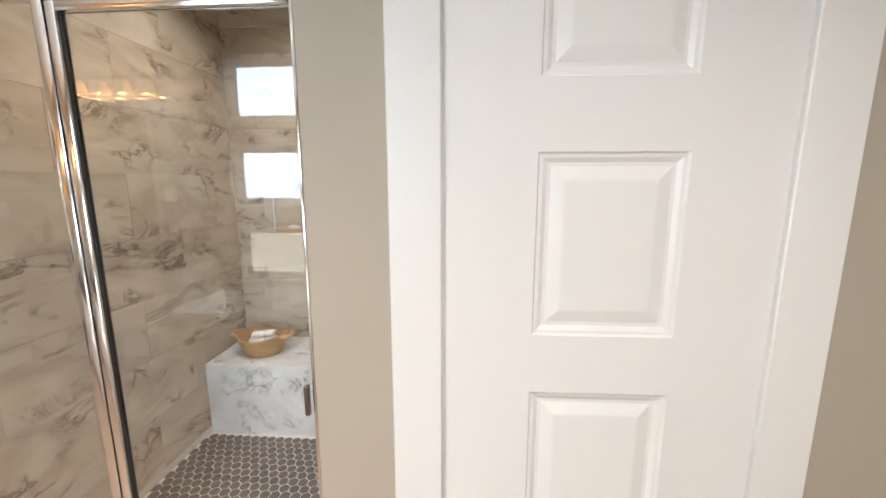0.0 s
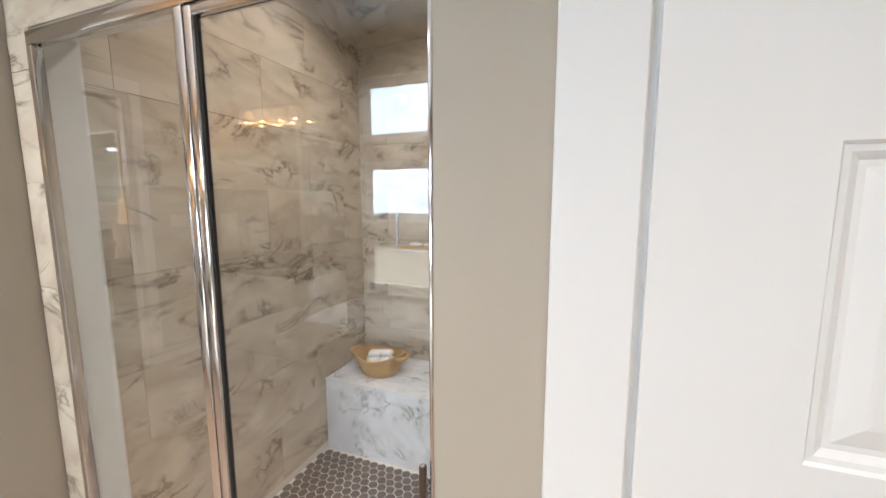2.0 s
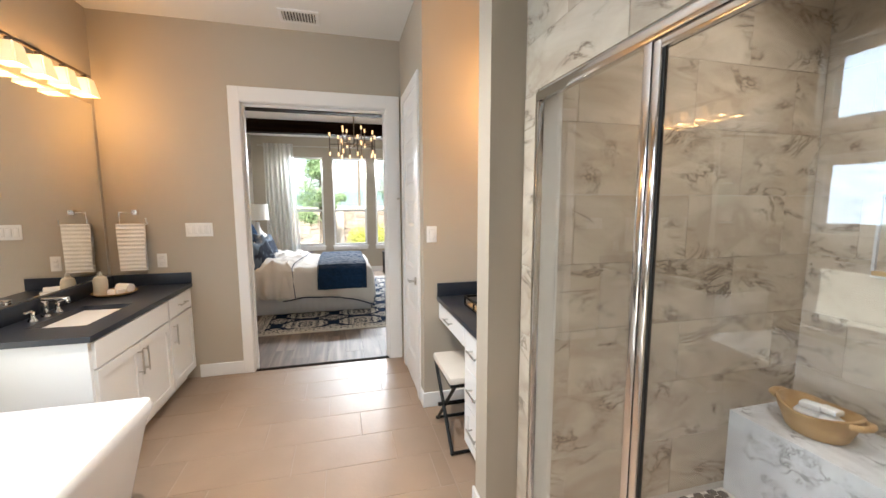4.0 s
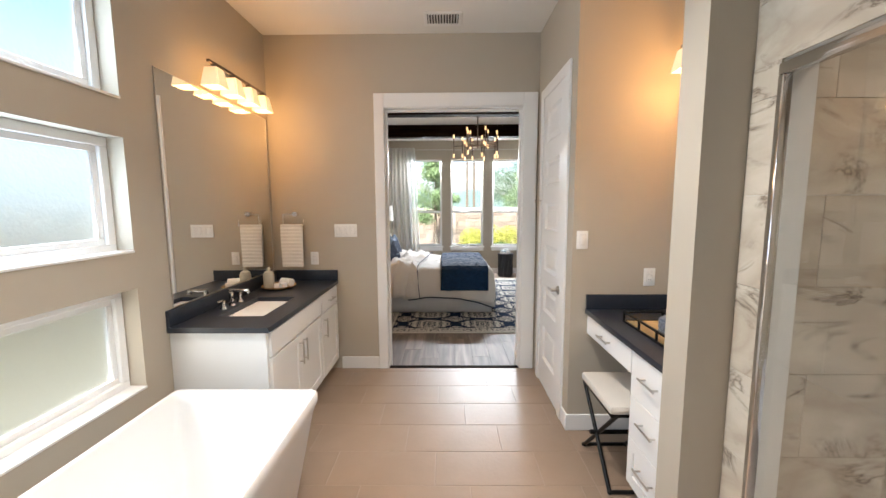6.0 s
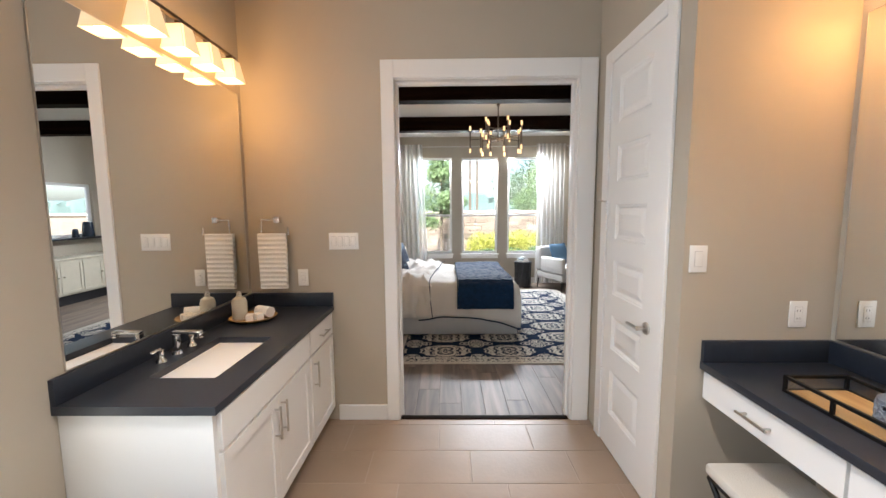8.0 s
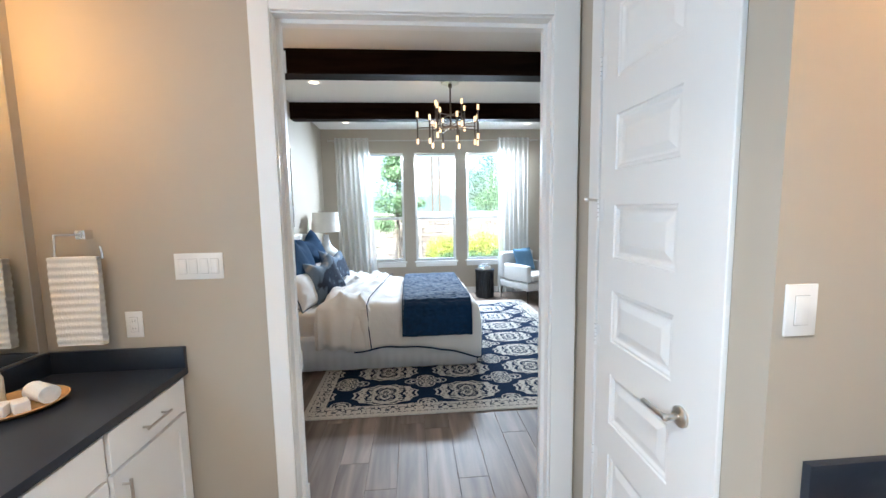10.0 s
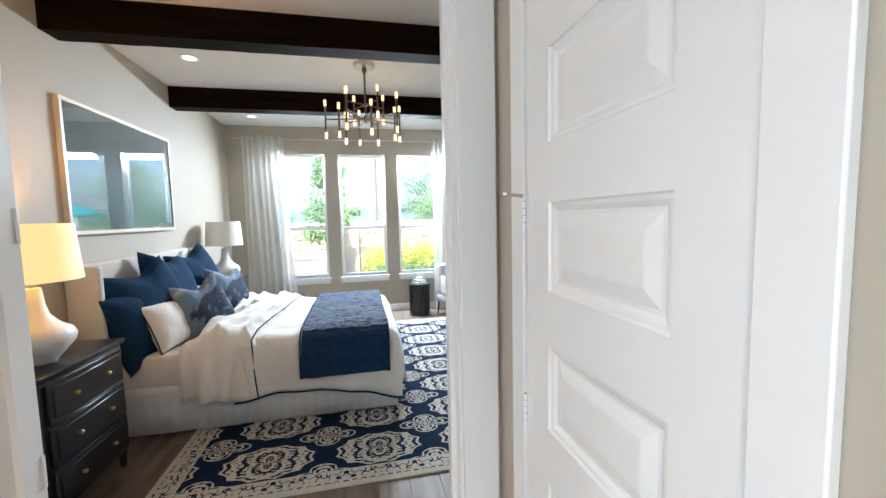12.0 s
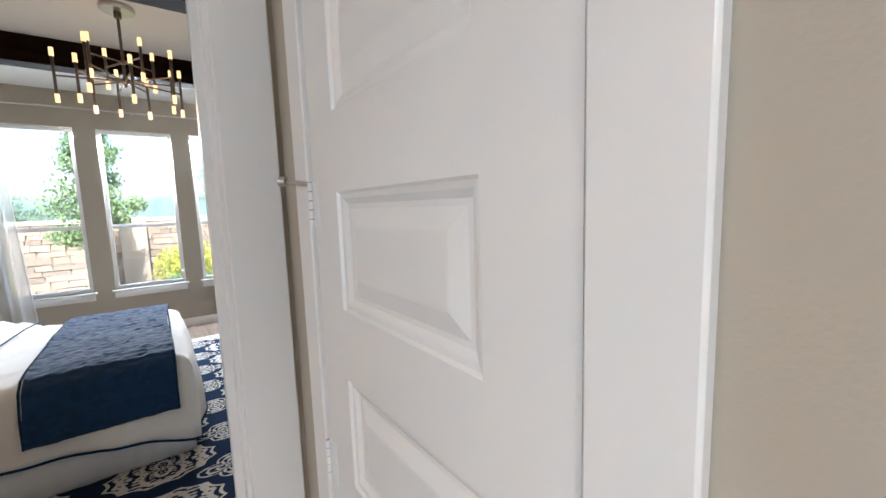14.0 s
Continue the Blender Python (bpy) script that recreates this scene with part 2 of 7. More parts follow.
# ---- builders ----
def bx(bm, x0, x1, y0, y1, z0, z1, bevel=0.0, seg=2):
    m = Matrix.Translation(((x0 + x1) / 2, (y0 + y1) / 2, (z0 + z1) / 2)) @ Matrix.Diagonal((abs(x1 - x0), abs(y1 - y0), abs(z1 - z0), 1))
    if bevel:
        b2 = bmesh.new()
        bmesh.ops.create_cube(b2, size=1, matrix=m)
        bmesh.ops.bevel(b2, geom=b2.edges[:], offset=bevel, segments=seg, affect="EDGES", profile=0.5)
        merge(bm, b2)
    else:
        bmesh.ops.create_cube(bm, size=1, matrix=m)


def merge(bm, other, m=None):
    if m is not None:
        other.transform(m)
    tmp = bpy.data.meshes.new("tmp")
    other.to_mesh(tmp)
    bm.from_mesh(tmp)
    bpy.data.meshes.remove(tmp)
    other.free()


def rod(bm, a, b, r, r2=None, seg=12):
    a, b = Vector(a), Vector(b)
    d = b - a
    q = d.to_track_quat("Z", "Y").to_matrix().to_4x4()
    bmesh.ops.create_cone(bm, cap_ends=True, segments=seg, radius1=r, radius2=r if r2 is None else r2, depth=d.length, matrix=Matrix.Translation((a + b) / 2) @ q)


def ball(bm, at, r, sx=1, sy=1, sz=1, seg=16):
    bmesh.ops.create_uvsphere(bm, u_segments=seg, v_segments=seg // 2 + 2, radius=r, matrix=Matrix.Translation(at) @ Matrix.Diagonal((sx, sy, sz, 1)))


def lathe(bm, at, profile, seg=28, sx=1.0, sy=1.0):
    rings = []
    for r, z in profile:
        rings.append([bm.verts.new((at[0] + sx * r * math.cos(2 * math.pi * i / seg), at[1] + sy * r * math.sin(2 * math.pi * i / seg), at[2] + z)) for i in range(seg)])
    for p, q in zip(rings, rings[1:]):
        for i in range(seg):
            j = (i + 1) % seg
            bm.faces.new((p[i], p[j], q[j], q[i]))
    if profile[0][0] > 1e-4:
        bm.faces.new(rings[0][::-1])
    if profile[-1][0] > 1e-4:
        bm.faces.new(rings[-1])


def tube(bm, pts, r, seg=10):
    for p, q in zip(pts, pts[1:]):
        rod(bm, p, q, r, seg=seg)
    for p in pts[1:-1]:
        ball(bm, p, r, seg=seg)


def finish(name, bm, mat, smooth):
    me = bpy.data.meshes.new(name)
    bmesh.ops.recalc_face_normals(bm, faces=bm.faces[:])
    bm.to_mesh(me)
    bm.free()
    if mat:
        me.materials.append(mat)
    if smooth:
        for p in me.polygons:
            p.use_smooth = True
        me.set_sharp_from_angle(angle=radians(38))
    return me


def part(name, bm, mat, parent=None, label="", smooth=True, kind=""):
    ob = new(name, finish(name, bm, mat, smooth))
    if parent:
        ob.parent = parent
    return tagged(ob, label, kind=kind)


def thing(name, at, label, category, group=""):
    return tagged(new(name), label, category, group) if at is None else place(tagged(new(name), label, category, group), at)


def place(ob, at):
    ob.matrix_basis = pose(*at)
    return ob


def one(name, bm, mat, label, category, at=None, group="", smooth=True):
    ob = part(name, bm, mat, smooth=smooth)
    if at:
        ob.matrix_basis = pose(*at)
    return tagged(ob, label, category, group)


def box_part(name, dims, mat, parent=None, label="", bevel=0.0, kind=""):
    bm = bmesh.new()
    bx(bm, *dims, bevel=bevel)
    return part(name, bm, mat, parent, label, smooth=bevel > 0, kind=kind)


def structure(name, boxes, mat, label, bevel=0.0):
    bm = bmesh.new()
    for d in boxes:
        bx(bm, *d, bevel=bevel)
    return tagged(part(name, bm, mat, smooth=bevel > 0), label, kind="structure")


def wall_with(name, axis, a0, a1, b0, b1, z0, z1, holes, mat, label):
    """A wall that runs along axis from b0 to b1, a0..a1 thick, with holes (b0, b1, z0, z1)."""
    cuts = sorted({b0, b1, *[h[0] for h in holes], *[h[1] for h in holes]})
    boxes = []
    for s, e in zip(cuts, cuts[1:]):
        spans = sorted((h[2], h[3]) for h in holes if h[0] < (s + e) / 2 < h[1])
        z = z0
        for p, q in spans + [(z1, z1)]:
            if p > z:
                boxes.append((a0, a1, s, e, z, p) if axis == "y" else (s, e, a0, a1, z, p))
            z = q
    bm = bmesh.new()
    for d in boxes:
        bx(bm, *d)
    bmesh.ops.remove_doubles(bm, verts=bm.verts[:], dist=1e-5)
    return tagged(part(name, bm, mat, smooth=False), label, kind="structure")


# ---- large structure ----
H = 3.03          # bathroom ceiling
BH = 2.968        # bedroom ceiling
DW = -3.74        # bath face of the wall with the bedroom doorway
DW2 = -3.88       # its bedroom face
SW = -1.75       # window and vanity wall
HW = -1.67        # bedroom head wall
FX = -8.95        # bedroom window wall
CL = 0.675        # closet front
NB = 1.34         # back of the dressing nook
GY = 0.87         # shower front
CX = -2.72       # nook side of the closet
structure("floor_bath", [(DW - 0.07, 1.5, SW, 2.6, -0.12, -0.002)], GROUT, "grey grout bed under taupe bathroom floor tiles")
structure("floor_bedroom", [(FX, DW - 0.07, HW, 3.6, -0.12, -0.006)], material("plank_underlay", (0.03, 0.025, 0.02), 0.8, vary=0.1), "dark underlay beneath grey-brown bedroom planks")
structure("ceiling_bath", [(DW2, 1.64, SW - 0.14, 2.74, H, H + 0.12)], CEIL, "plain off-white bathroom ceiling")
structure("ceiling_bedroom", [(FX - 0.14, DW2, HW - 0.14, 3.74, BH, H + 0.12)], CEIL, "plain off-white bedroom ceiling with dark beams")
wall_with("wall_doorway", "y", DW2, DW, SW - 0.14, 3.6, 0, H, [(-0.718, 0.547, 0, 2.42)], PAINT, "greige painted wall with the bedroom doorway")
WINX0, WINX1 = -2.145, -0.6
WINZ = ((0.585, 1.125), (1.31, 1.885), (2.07, 2.65))
wall_with("wall_window", "x", SW - 0.14, SW, DW, 1.5, 0, H, [(WINX0, WINX1, a, b) for a, b in WINZ], PAINT, "greige painted wall with three stacked windows over the tub")
structure("wall_east", [(1.5, 1.64, SW - 0.14, 2.74, 0, H)], PAINT, "plain greige painted wall")
structure("wall_pier", [(-1.695, -1.55, 0.72, 2.6, 0, H)], PAINT, "greige painted wall end between the dressing nook and the shower")
structure("wall_nook", [(CX, -1.695, NB, NB + 0.12, 0, H)], PAINT, "greige painted wall behind the dressing counter")
wall_with("wall_closet_front", "x", CL, CL + 0.12, DW, CX, 0, H, [(-3.53, -2.90, 0, 2.44)], PAINT, "greige painted wall with the closet door")
structure("wall_closet_side", [(CX - 0.12, CX, CL + 0.12, 2.6, 0, H)], PAINT, "greige painted wall beside the dressing nook")
structure("wall_closet_back", [(DW, CX - 0.12, 1.6, 1.72, 0, H)], PAINT, "greige painted wall at the back of the closet")
wall_with("wall_toilet_front", "x", GY, GY + 0.12, -0.268, 1.5, 0, H, [(0.045, 0.78, 0, 2.42)], PAINT, "greige painted wall with the toilet room door")
structure("wall_toilet_side", [(-0.19, -0.07, GY + 0.12, 2.6, 0, H)], PAINT, "greige painted wall between shower and toilet room")
structure("wall_toilet_right", [(0.79, 0.91, GY + 0.12, 2.42, 0, H)], PAINT, "greige painted side wall of the toilet room")
structure("wall_toilet_back", [(-0.07, 0.91, 2.42, 2.6, 0, H)], PAINT, "greige painted back wall of the toilet room")
structure("wall_shower_header", [(-1.55, -0.25, GY + 0.015, GY + 0.12, 1.98, H)], LGROUT, "wall above the shower front, tiled")
structure("wall_shower_back", [(-1.55, -0.19, 2.52, 2.74, 0, H)], LGROUT, "back wall of the shower, tiled")
WY = [(-0.99, -0.26), (-0.06, 0.67), (0.87, 1.60)]
wall_with("wall_bedroom_windows", "y", FX - 0.14, FX, HW - 0.14, 3.74, 0, H, [(a, b, 0.62, 2.56) for a, b in WY], PAINT, "greige painted bedroom wall with three tall windows")
structure("wall_head", [(FX, DW2, HW - 0.14, HW, 0, H)], PAINT, "greige painted wall behind the bed")
wall_with("wall_bedroom_north", "x", 3.6, 3.74, FX, DW, 0, H, [(-8.35, -6.95, 1.08, 2.04)], PAINT, "greige painted bedroom wall with a window")
structure("shower_curb", [(-1.55, -0.25, GY - 0.02, GY + 0.10, -0.006, 0.06)], MARBLE, "low veined tile curb under the shower glass", bevel=0.004)


def casing(name, axis, face, out, b0, b1, ztop, w, label, z0=0.0, wl=None):
    """Flat trim round an opening b0..b1 on the plane face, standing out by out."""
    f0, f1 = sorted((face, face + out))
    top, wl = ztop + w, wl or w
    bm = bmesh.new()
    for d in ((b0 - wl, b0, z0, top), (b1, b1 + w, z0, top), (b0, b1, ztop, top)):
        dims = (f0, f1, d[0], d[1], d[2], d[3]) if axis == "y" else (d[0], d[1], f0, f1, d[2], d[3])
        bx(bm, *dims, bevel=0.003, seg=1)
    return tagged(part(name, bm, WHITE), label, kind="structure")


def jamb(name, axis, a0, a1, b0, b1, ztop, label):
    t = 0.018
    bm = bmesh.new()
    mid = (a0 + a1) / 2
    for d in ((a0, a1, b0, b0 + t, 0, ztop), (a0, a1, b1 - t, b1, 0, ztop), (a0, a1, b0 + t, b1 - t, ztop - t, ztop),
              (mid - 0.018, mid + 0.018, b0 + t, b0 + 2 * t, 0, ztop - t), (mid - 0.018, mid + 0.018, b1 - 2 * t, b1 - t, 0, ztop - t), (mid - 0.018, mid + 0.018, b0 + 2 * t, b1 - 2 * t, ztop - 2 * t, ztop - t)):
        dims = d if axis == "y" else (d[2], d[3], d[0], d[1], d[4], d[5])
        bx(bm, *dims)
    return tagged(part(name, bm, WHITE, smooth=False), label, kind="structure")


casing("door_frame", "y", DW, 0.018, -0.706, 0.54, 2.41, 0.12, wl=0.088, label= "white flat door casing round the bedroom doorway")
dj = jamb("door_frame", "y", DW2 - 0.002, DW + 0.002, -0.720, 0.549, 2.421, "white jamb lining the bedroom doorway")
for z in (0.09, 0.81, 1.53, 2.25):
    box_part("hinge", (DW2 + 0.012, DW2 + 0.046, -0.7015, -0.6955, z - 0.05, z + 0.05), WHITE, dj, "white painted hinge leaf", bevel=0.001)
    box_part("hinge", (DW2 + 0.001, DW2 + 0.011, -0.7015, -0.690, z - 0.05, z + 0.05), WHITE, dj, "white painted hinge knuckle", bevel=0.003)
casing("door_frame", "y", DW2 - 0.018, 0.018, -0.706, 0.54, 2.41, 0.12, "white flat door casing on the bedroom side")
casing("door_frame", "x", CL - 0.018, 0.018, -3.518, -2.912, 2.41, 0.08, "white flat door casing round the closet door")
jamb("door_frame", "x", CL - 0.002, CL + 0.122, -3.532, -2.898, 2.441, "white jamb lining the closet doorway")
casing("door_frame", "x", GY - 0.018, 0.018, 0.05, 0.775, 2.41, 0.12, "white flat door casing round the toilet room door")
jamb("door_frame", "x", GY - 0.002, GY + 0.122, 0.043, 0.782, 2.421, "white jamb lining the toilet doorway")

BASE = 0.115


def base_run(runs):
    for x0, x1, y0, y1 in runs:
        bm = bmesh.new()
        bx(bm, x0, x1, y0, y1, 0.0, BASE, bevel=0.004, seg=1)
        tagged(part("baseboard", bm, WHITE), "white painted baseboard along the wall", kind="structure")


T = 0.014
base_run([(DW, DW + T, -1.15, -0.792), (CX, CX + T, CL - T, NB), (-2.82, CX, CL - T, CL), (CX + T, -2.3, NB - T, NB), (DW2 - T, DW2, HW, -0.792), (DW2 - T, DW2, 0.662, 3.6),
          (FX, FX + T, HW, 3.6), (FX + T, DW2 - T, HW, HW + T), (FX + T, DW2 - T, 3.586, 3.6), (-0.07, -0.07 + T, GY + 0.12, 2.42), (-0.07 + T, 0.79 - T, 2.42 - T, 2.42), (0.79 - T, 0.79, GY + 0.12, 2.42),
          (-2.3, 1.5, SW, SW + T), (1.5 - T, 1.5, SW + T, GY), (-1.695 - T, -1.695, 0.74, 0.8), (0.897, 1.486, GY - T, GY), (-0.268, -0.07, GY - T, GY), (-1.695 - T, -1.536, 0.72 - T, 0.72)])
structure("threshold", [(DW - 0.045, DW + 0.004, -0.700, 0.529, -0.006, 0.006)], DARKW, "dark strip between tile and planks", bevel=0.002)


# ---- windows ----
def bath_window(i, z0, z1):
    w = tagged(new("window_%d" % i), "white vinyl bathroom window with textured obscure glass above the tub", "window", kind="structure")
    x0, x1, yi, yo = WINX0, WINX1, SW - 0.085, SW - 0.135
    fr = 0.045
    bm = bmesh.new()
    for d in ((x0, x1, z0, z0 + fr), (x0, x1, z1 - fr, z1), (x0, x0 + fr, z0 + fr, z1 - fr), (x1 - fr, x1, z0 + fr, z1 - fr)):
        bx(bm, d[0], d[1], yo, yi, d[2], d[3], bevel=0.003, seg=1)
    part("window_frame", bm, VINYL, w)
    g = fr + 0.032
    bm = bmesh.new()
    for d in ((x0 + fr, x1 - fr, z0 + fr, z0 + g), (x0 + fr, x1 - fr, z1 - g, z1 - fr), (x0 + fr, x0 + g, z0 + g, z1 - g), (x1 - g, x1 - fr, z0 + g, z1 - g)):
        bx(bm, d[0], d[1], yo + 0.01, yi - 0.018, d[2], d[3], bevel=0.003, seg=1)
    part("sash", bm, VINYL, w)
    p = box_part("pane", (x0 + g, x1 - g, yo + 0.018, yo + 0.024, z0 + g, z1 - g), FROST, w, "obscure textured glass pane")
    p.visible_shadow = False


for i, (a, b) in enumerate(WINZ):
    bath_window(i + 1, a, b)
    structure("window_sill", [(WINX0, WINX1, SW - 0.085, SW + 0.006, a, a + 0.012)], WHITE, "white painted sill of a bathroom window", bevel=0.002)


def tall_window(i, y0, y1):
    w = tagged(new("window_%d" % i), "tall white sash window with clear glass looking on the garden", "window", kind="structure")
    z0, z1, x0, x1 = 0.62, 2.56, FX - 0.12, FX - 0.05
    f, zr = 0.04, 1.40
    bm = bmesh.new()
    for d in ((y0, y1, z0, z0 + f), (y0, y1, z1 - f, z1), (y0, y0 + f, z0 + f, z1 - f), (y1 - f, y1, z0 + f, z1 - f)):
        bx(bm, x0, x1, d[0], d[1], d[2], d[3], bevel=0.003, seg=1)
    part("window_frame", bm, VINYL, w)
    box_part("meeting_rail", (x0 + 0.01, x1 - 0.01, y0 + f, y1 - f, zr - 0.022, zr + 0.022), VINYL, w, bevel=0.003)
    for a, b in ((z0 + f, zr - 0.022), (zr + 0.022, z1 - f)):
        p = box_part("pane", (x0 + 0.03, x0 + 0.036, y0 + f, y1 - f, a, b), GLASS, w)
        p.visible_shadow = False
    box_part("window_sill", (FX - 0.05, FX + 0.045, y0 - 0.03, y1 + 0.03, z0 - 0.022, z0), WHITE, w, bevel=0.004)
    box_part("apron", (FX, FX + 0.016, y0 - 0.01, y1 + 0.01, z0 - 0.10, z0 - 0.022), WHITE, w, bevel=0.003)


for i, (a, b) in enumerate(WY):
    tall_window(i + 4, a, b)
NW = ((-8.35, -6.95),)
for i, (a, b) in enumerate(NW):
    w7 = tagged(new("window_%d" % (i + 7)), "large white window in the bedroom side wall", kind="structure")
    bm = bmesh.new()
    for d in ((a, b, 1.08, 1.13), (a, b, 1.99, 2.04), (a, a + 0.05, 1.13, 1.99), (b - 0.05, b, 1.13, 1.99)):
        bx(bm, d[0], d[1], 3.65, 3.7, d[2], d[3])
    part("window_frame", bm, VINYL, w7, smooth=False)
    box_part("pane", (a + 0.05, b - 0.05, 3.67, 3.676, 1.13, 1.99), GLASS, w7).visible_shadow = False


# ---- doors ----
def panel_door(name, width, height, label, rows, st=0.115, handle=True):
    """A leaf from x=0 (hinge) to x=width, y 0..0.035 thick, face at y=0. Raised panels on the face and the back."""
    door = tagged(new(name), label, "door", kind="structure")
    bm = bmesh.new()
    zs = [0.0] + [v for r in rows for v in r] + [height]
    for a, b in zip(zs[::2], zs[1::2]):
        bx(bm, 0, width, 0, 0.035, a, b)
    for a, b in rows:
        bx(bm, 0, st, 0, 0.035, a, b)
        bx(bm, width - st, width, 0, 0.035, a, b)
    bmesh.ops.remove_doubles(bm, verts=bm.verts[:], dist=1e-5)
    part("leaf", bm, WHITE, door, smooth=False)
    for a, b in rows:
        bm = bmesh.new()
        for s, y0 in ((1, 0.0), (-1, 0.035)):
            rings = []
            for inset, depth in ((0.0, 0.0), (0.004, 0.005), (0.012, 0.006), (0.022, 0.012), (0.030, 0.012), (0.058, 0.004), (0.063, 0.0035)):
                y = y0 + s * depth
                rings.append([bm.verts.new(v) for v in ((st + inset, y, a + inset), (width - st - inset, y, a + inset), (width - st - inset, y, b - inset), (st + inset, y, b - inset))])
            for p, q in zip(rings, rings[1:]):
                for k in range(4):
                    bm.faces.new((p[k], p[(k + 1) % 4], q[(k + 1) % 4], q[k]))
            bm.faces.new(rings[-1])
        part("panel", bm, WHITE, door, smooth=False)
    if handle:
        h = new("door_handle")
        h.parent = door
        hx, hz = width - 0.062, 0.915
        bm = bmesh.new()
        rod(bm, (hx, 0, hz), (hx, -0.008, hz), 0.032, seg=28)
        rod(bm, (hx, -0.008, hz), (hx, -0.013, hz), 0.032, 0.025, seg=28)
        part("rose", bm, NICKEL, h)
        bm = bmesh.new()
        rod(bm, (hx, -0.01, hz), (hx, -0.05, hz), 0.010, seg=16)
        tube(bm, [(hx + 0.004, -0.05, hz), (hx - 0.03, -0.052, hz), (hx - 0.07, -0.050, hz - 0.002), (hx - 0.115, -0.046, hz - 0.006)], 0.009, seg=14)
        ball(bm, (hx - 0.115, -0.046, hz - 0.006), 0.009)
        ball(bm, (hx, -0.05, hz), 0.0115)
        part("lever", bm, NICKEL, h)
    for hz in (0.44, 0.995, 1.530, 2.10):
        bm = bmesh.new()
        for k in range(5):
            rod(bm, (-0.004, -0.006, hz - 0.045 + k * 0.018), (-0.004, -0.006, hz - 0.045 + k * 0.018 + 0.0155), 0.0055, seg=10)
        bx(bm, -0.004, 0.03, -0.0015, 0.0, hz - 0.045, hz + 0.045)
        hg = part("hinge", bm, VINYL, door, "white painted hinge")
        bm = bmesh.new()
        rod(bm, (-0.004, -0.006, hz - 0.044), (-0.004, -0.006, hz + 0.044), 0.0042, seg=8)
        part("pin", bm, SHADOWGAP, hg, "grey hinge pin")
    return door


ROWS6 = [(0.20, 0.42), (0.545, 0.765), (0.89, 1.11), (1.235, 1.47), (1.60, 1.83), (1.96, 2.29)]
closet = panel_door("door_1", 0.595, 2.415, "white painted panel closet door, closed, with a nickel lever", [(0.235, 0.52), (0.655, 0.865), (1.0, 1.21), (1.34, 1.55), (1.685, 1.895), (2.03, 2.29)])
closet.matrix_basis = pose(-3.5125, CL - 0.008, 0.008)
bm = bmesh.new()
rod(bm, (-0.004, -0.012, 1.57), (-0.004, -0.05, 1.575), 0.005, seg=10)
rod(bm, (-0.004, -0.05, 1.575), (-0.012, -0.06, 1.575), 0.009, seg=12)
part("door_stop", bm, NICKEL, closet)
# hinged on the far side from the shower, almost closed
wc = panel_door("door_2", 0.705, 2.39, "white painted panel door of the toilet room, just ajar", [(0.20, 0.48), (0.62, 1.03), (1.17, 1.58), (1.73, 2.17)], st=0.195, handle=False)
wc.matrix_basis = pose(0.765, GY + 0.030, 0.01, 0, 0, 180 + 1.2) @ pose(0, 0, 0)


# ---- bathroom ----
def bathtub():
    t = thing("bathtub", None, "white rectangular freestanding bathtub below the windows", "bathtub")
    cx, cy, L, W, Ht = -1.37, -1.20, 1.52, 0.76, 0.585

    def ring(bm, l, w, z, r, dx=0.0):
        vs = []
        for sx, sy, a0 in ((1, 1, 0), (-1, 1, 90), (-1, -1, 180), (1, -1, 270)):
            for k in range(5):
                a = radians(a0 + k * 22.5)
                vs.append(bm.verts.new((cx + dx + sx * (l / 2 - r) + r * math.cos(a), cy + sy * (w / 2 - r) + r * math.sin(a), z)))
        return vs

    bm = bmesh.new()
    rings = [ring(bm, *a) for a in ((L - 0.34, W - 0.20, 0.0, 0.05), (L - 0.30, W - 0.17, 0.03, 0.05), (L - 0.05, W - 0.03, Ht - 0.09, 0.045), (L, W, Ht - 0.045, 0.04), (L, W, Ht - 0.008, 0.04), (L - 0.012, W - 0.012, Ht, 0.036),
                                    (L - 0.05, W - 0.05, Ht, 0.03), (L - 0.066, W - 0.066, Ht - 0.008, 0.03), (L - 0.10, W - 0.09, Ht - 0.06, 0.04), (L - 0.42, W - 0.26, 0.16, 0.07), (L - 0.52, W - 0.34, 0.125, 0.07))]
    for p, q in zip(rings, rings[1:]):
        n = len(p)
        for k in range(n):
            bm.faces.new((p[k], p[(k + 1) % n], q[(k + 1) % n], q[k]))
    bm.faces.new(rings[-1])
    bm.faces.new(rings[0][::-1])
    part("shell", bm, ACRYL, t)
    bm = bmesh.new()
    rod(bm, (cx, cy, 0.125), (cx, cy, 0.131), 0.035, seg=24)
    part("drain", bm, CHROME, t)


bathtub()


def bar_pull(name, parent, a, b, out, mat=NICKEL):
    """A bar pull between a and b that stands out along the vector out."""
    bm = bmesh.new()
    a, b, o = Vector(a), Vector(b), Vector(out)
    e = (b - a).normalized() * 0.016
    rod(bm, a - e + o, b + e + o, 0.0055, seg=12)
    rod(bm, a, a + o, 0.0045, seg=10)
    rod(bm, b, b + o, 0.0045, seg=10)
    return part(name, bm, mat, parent)


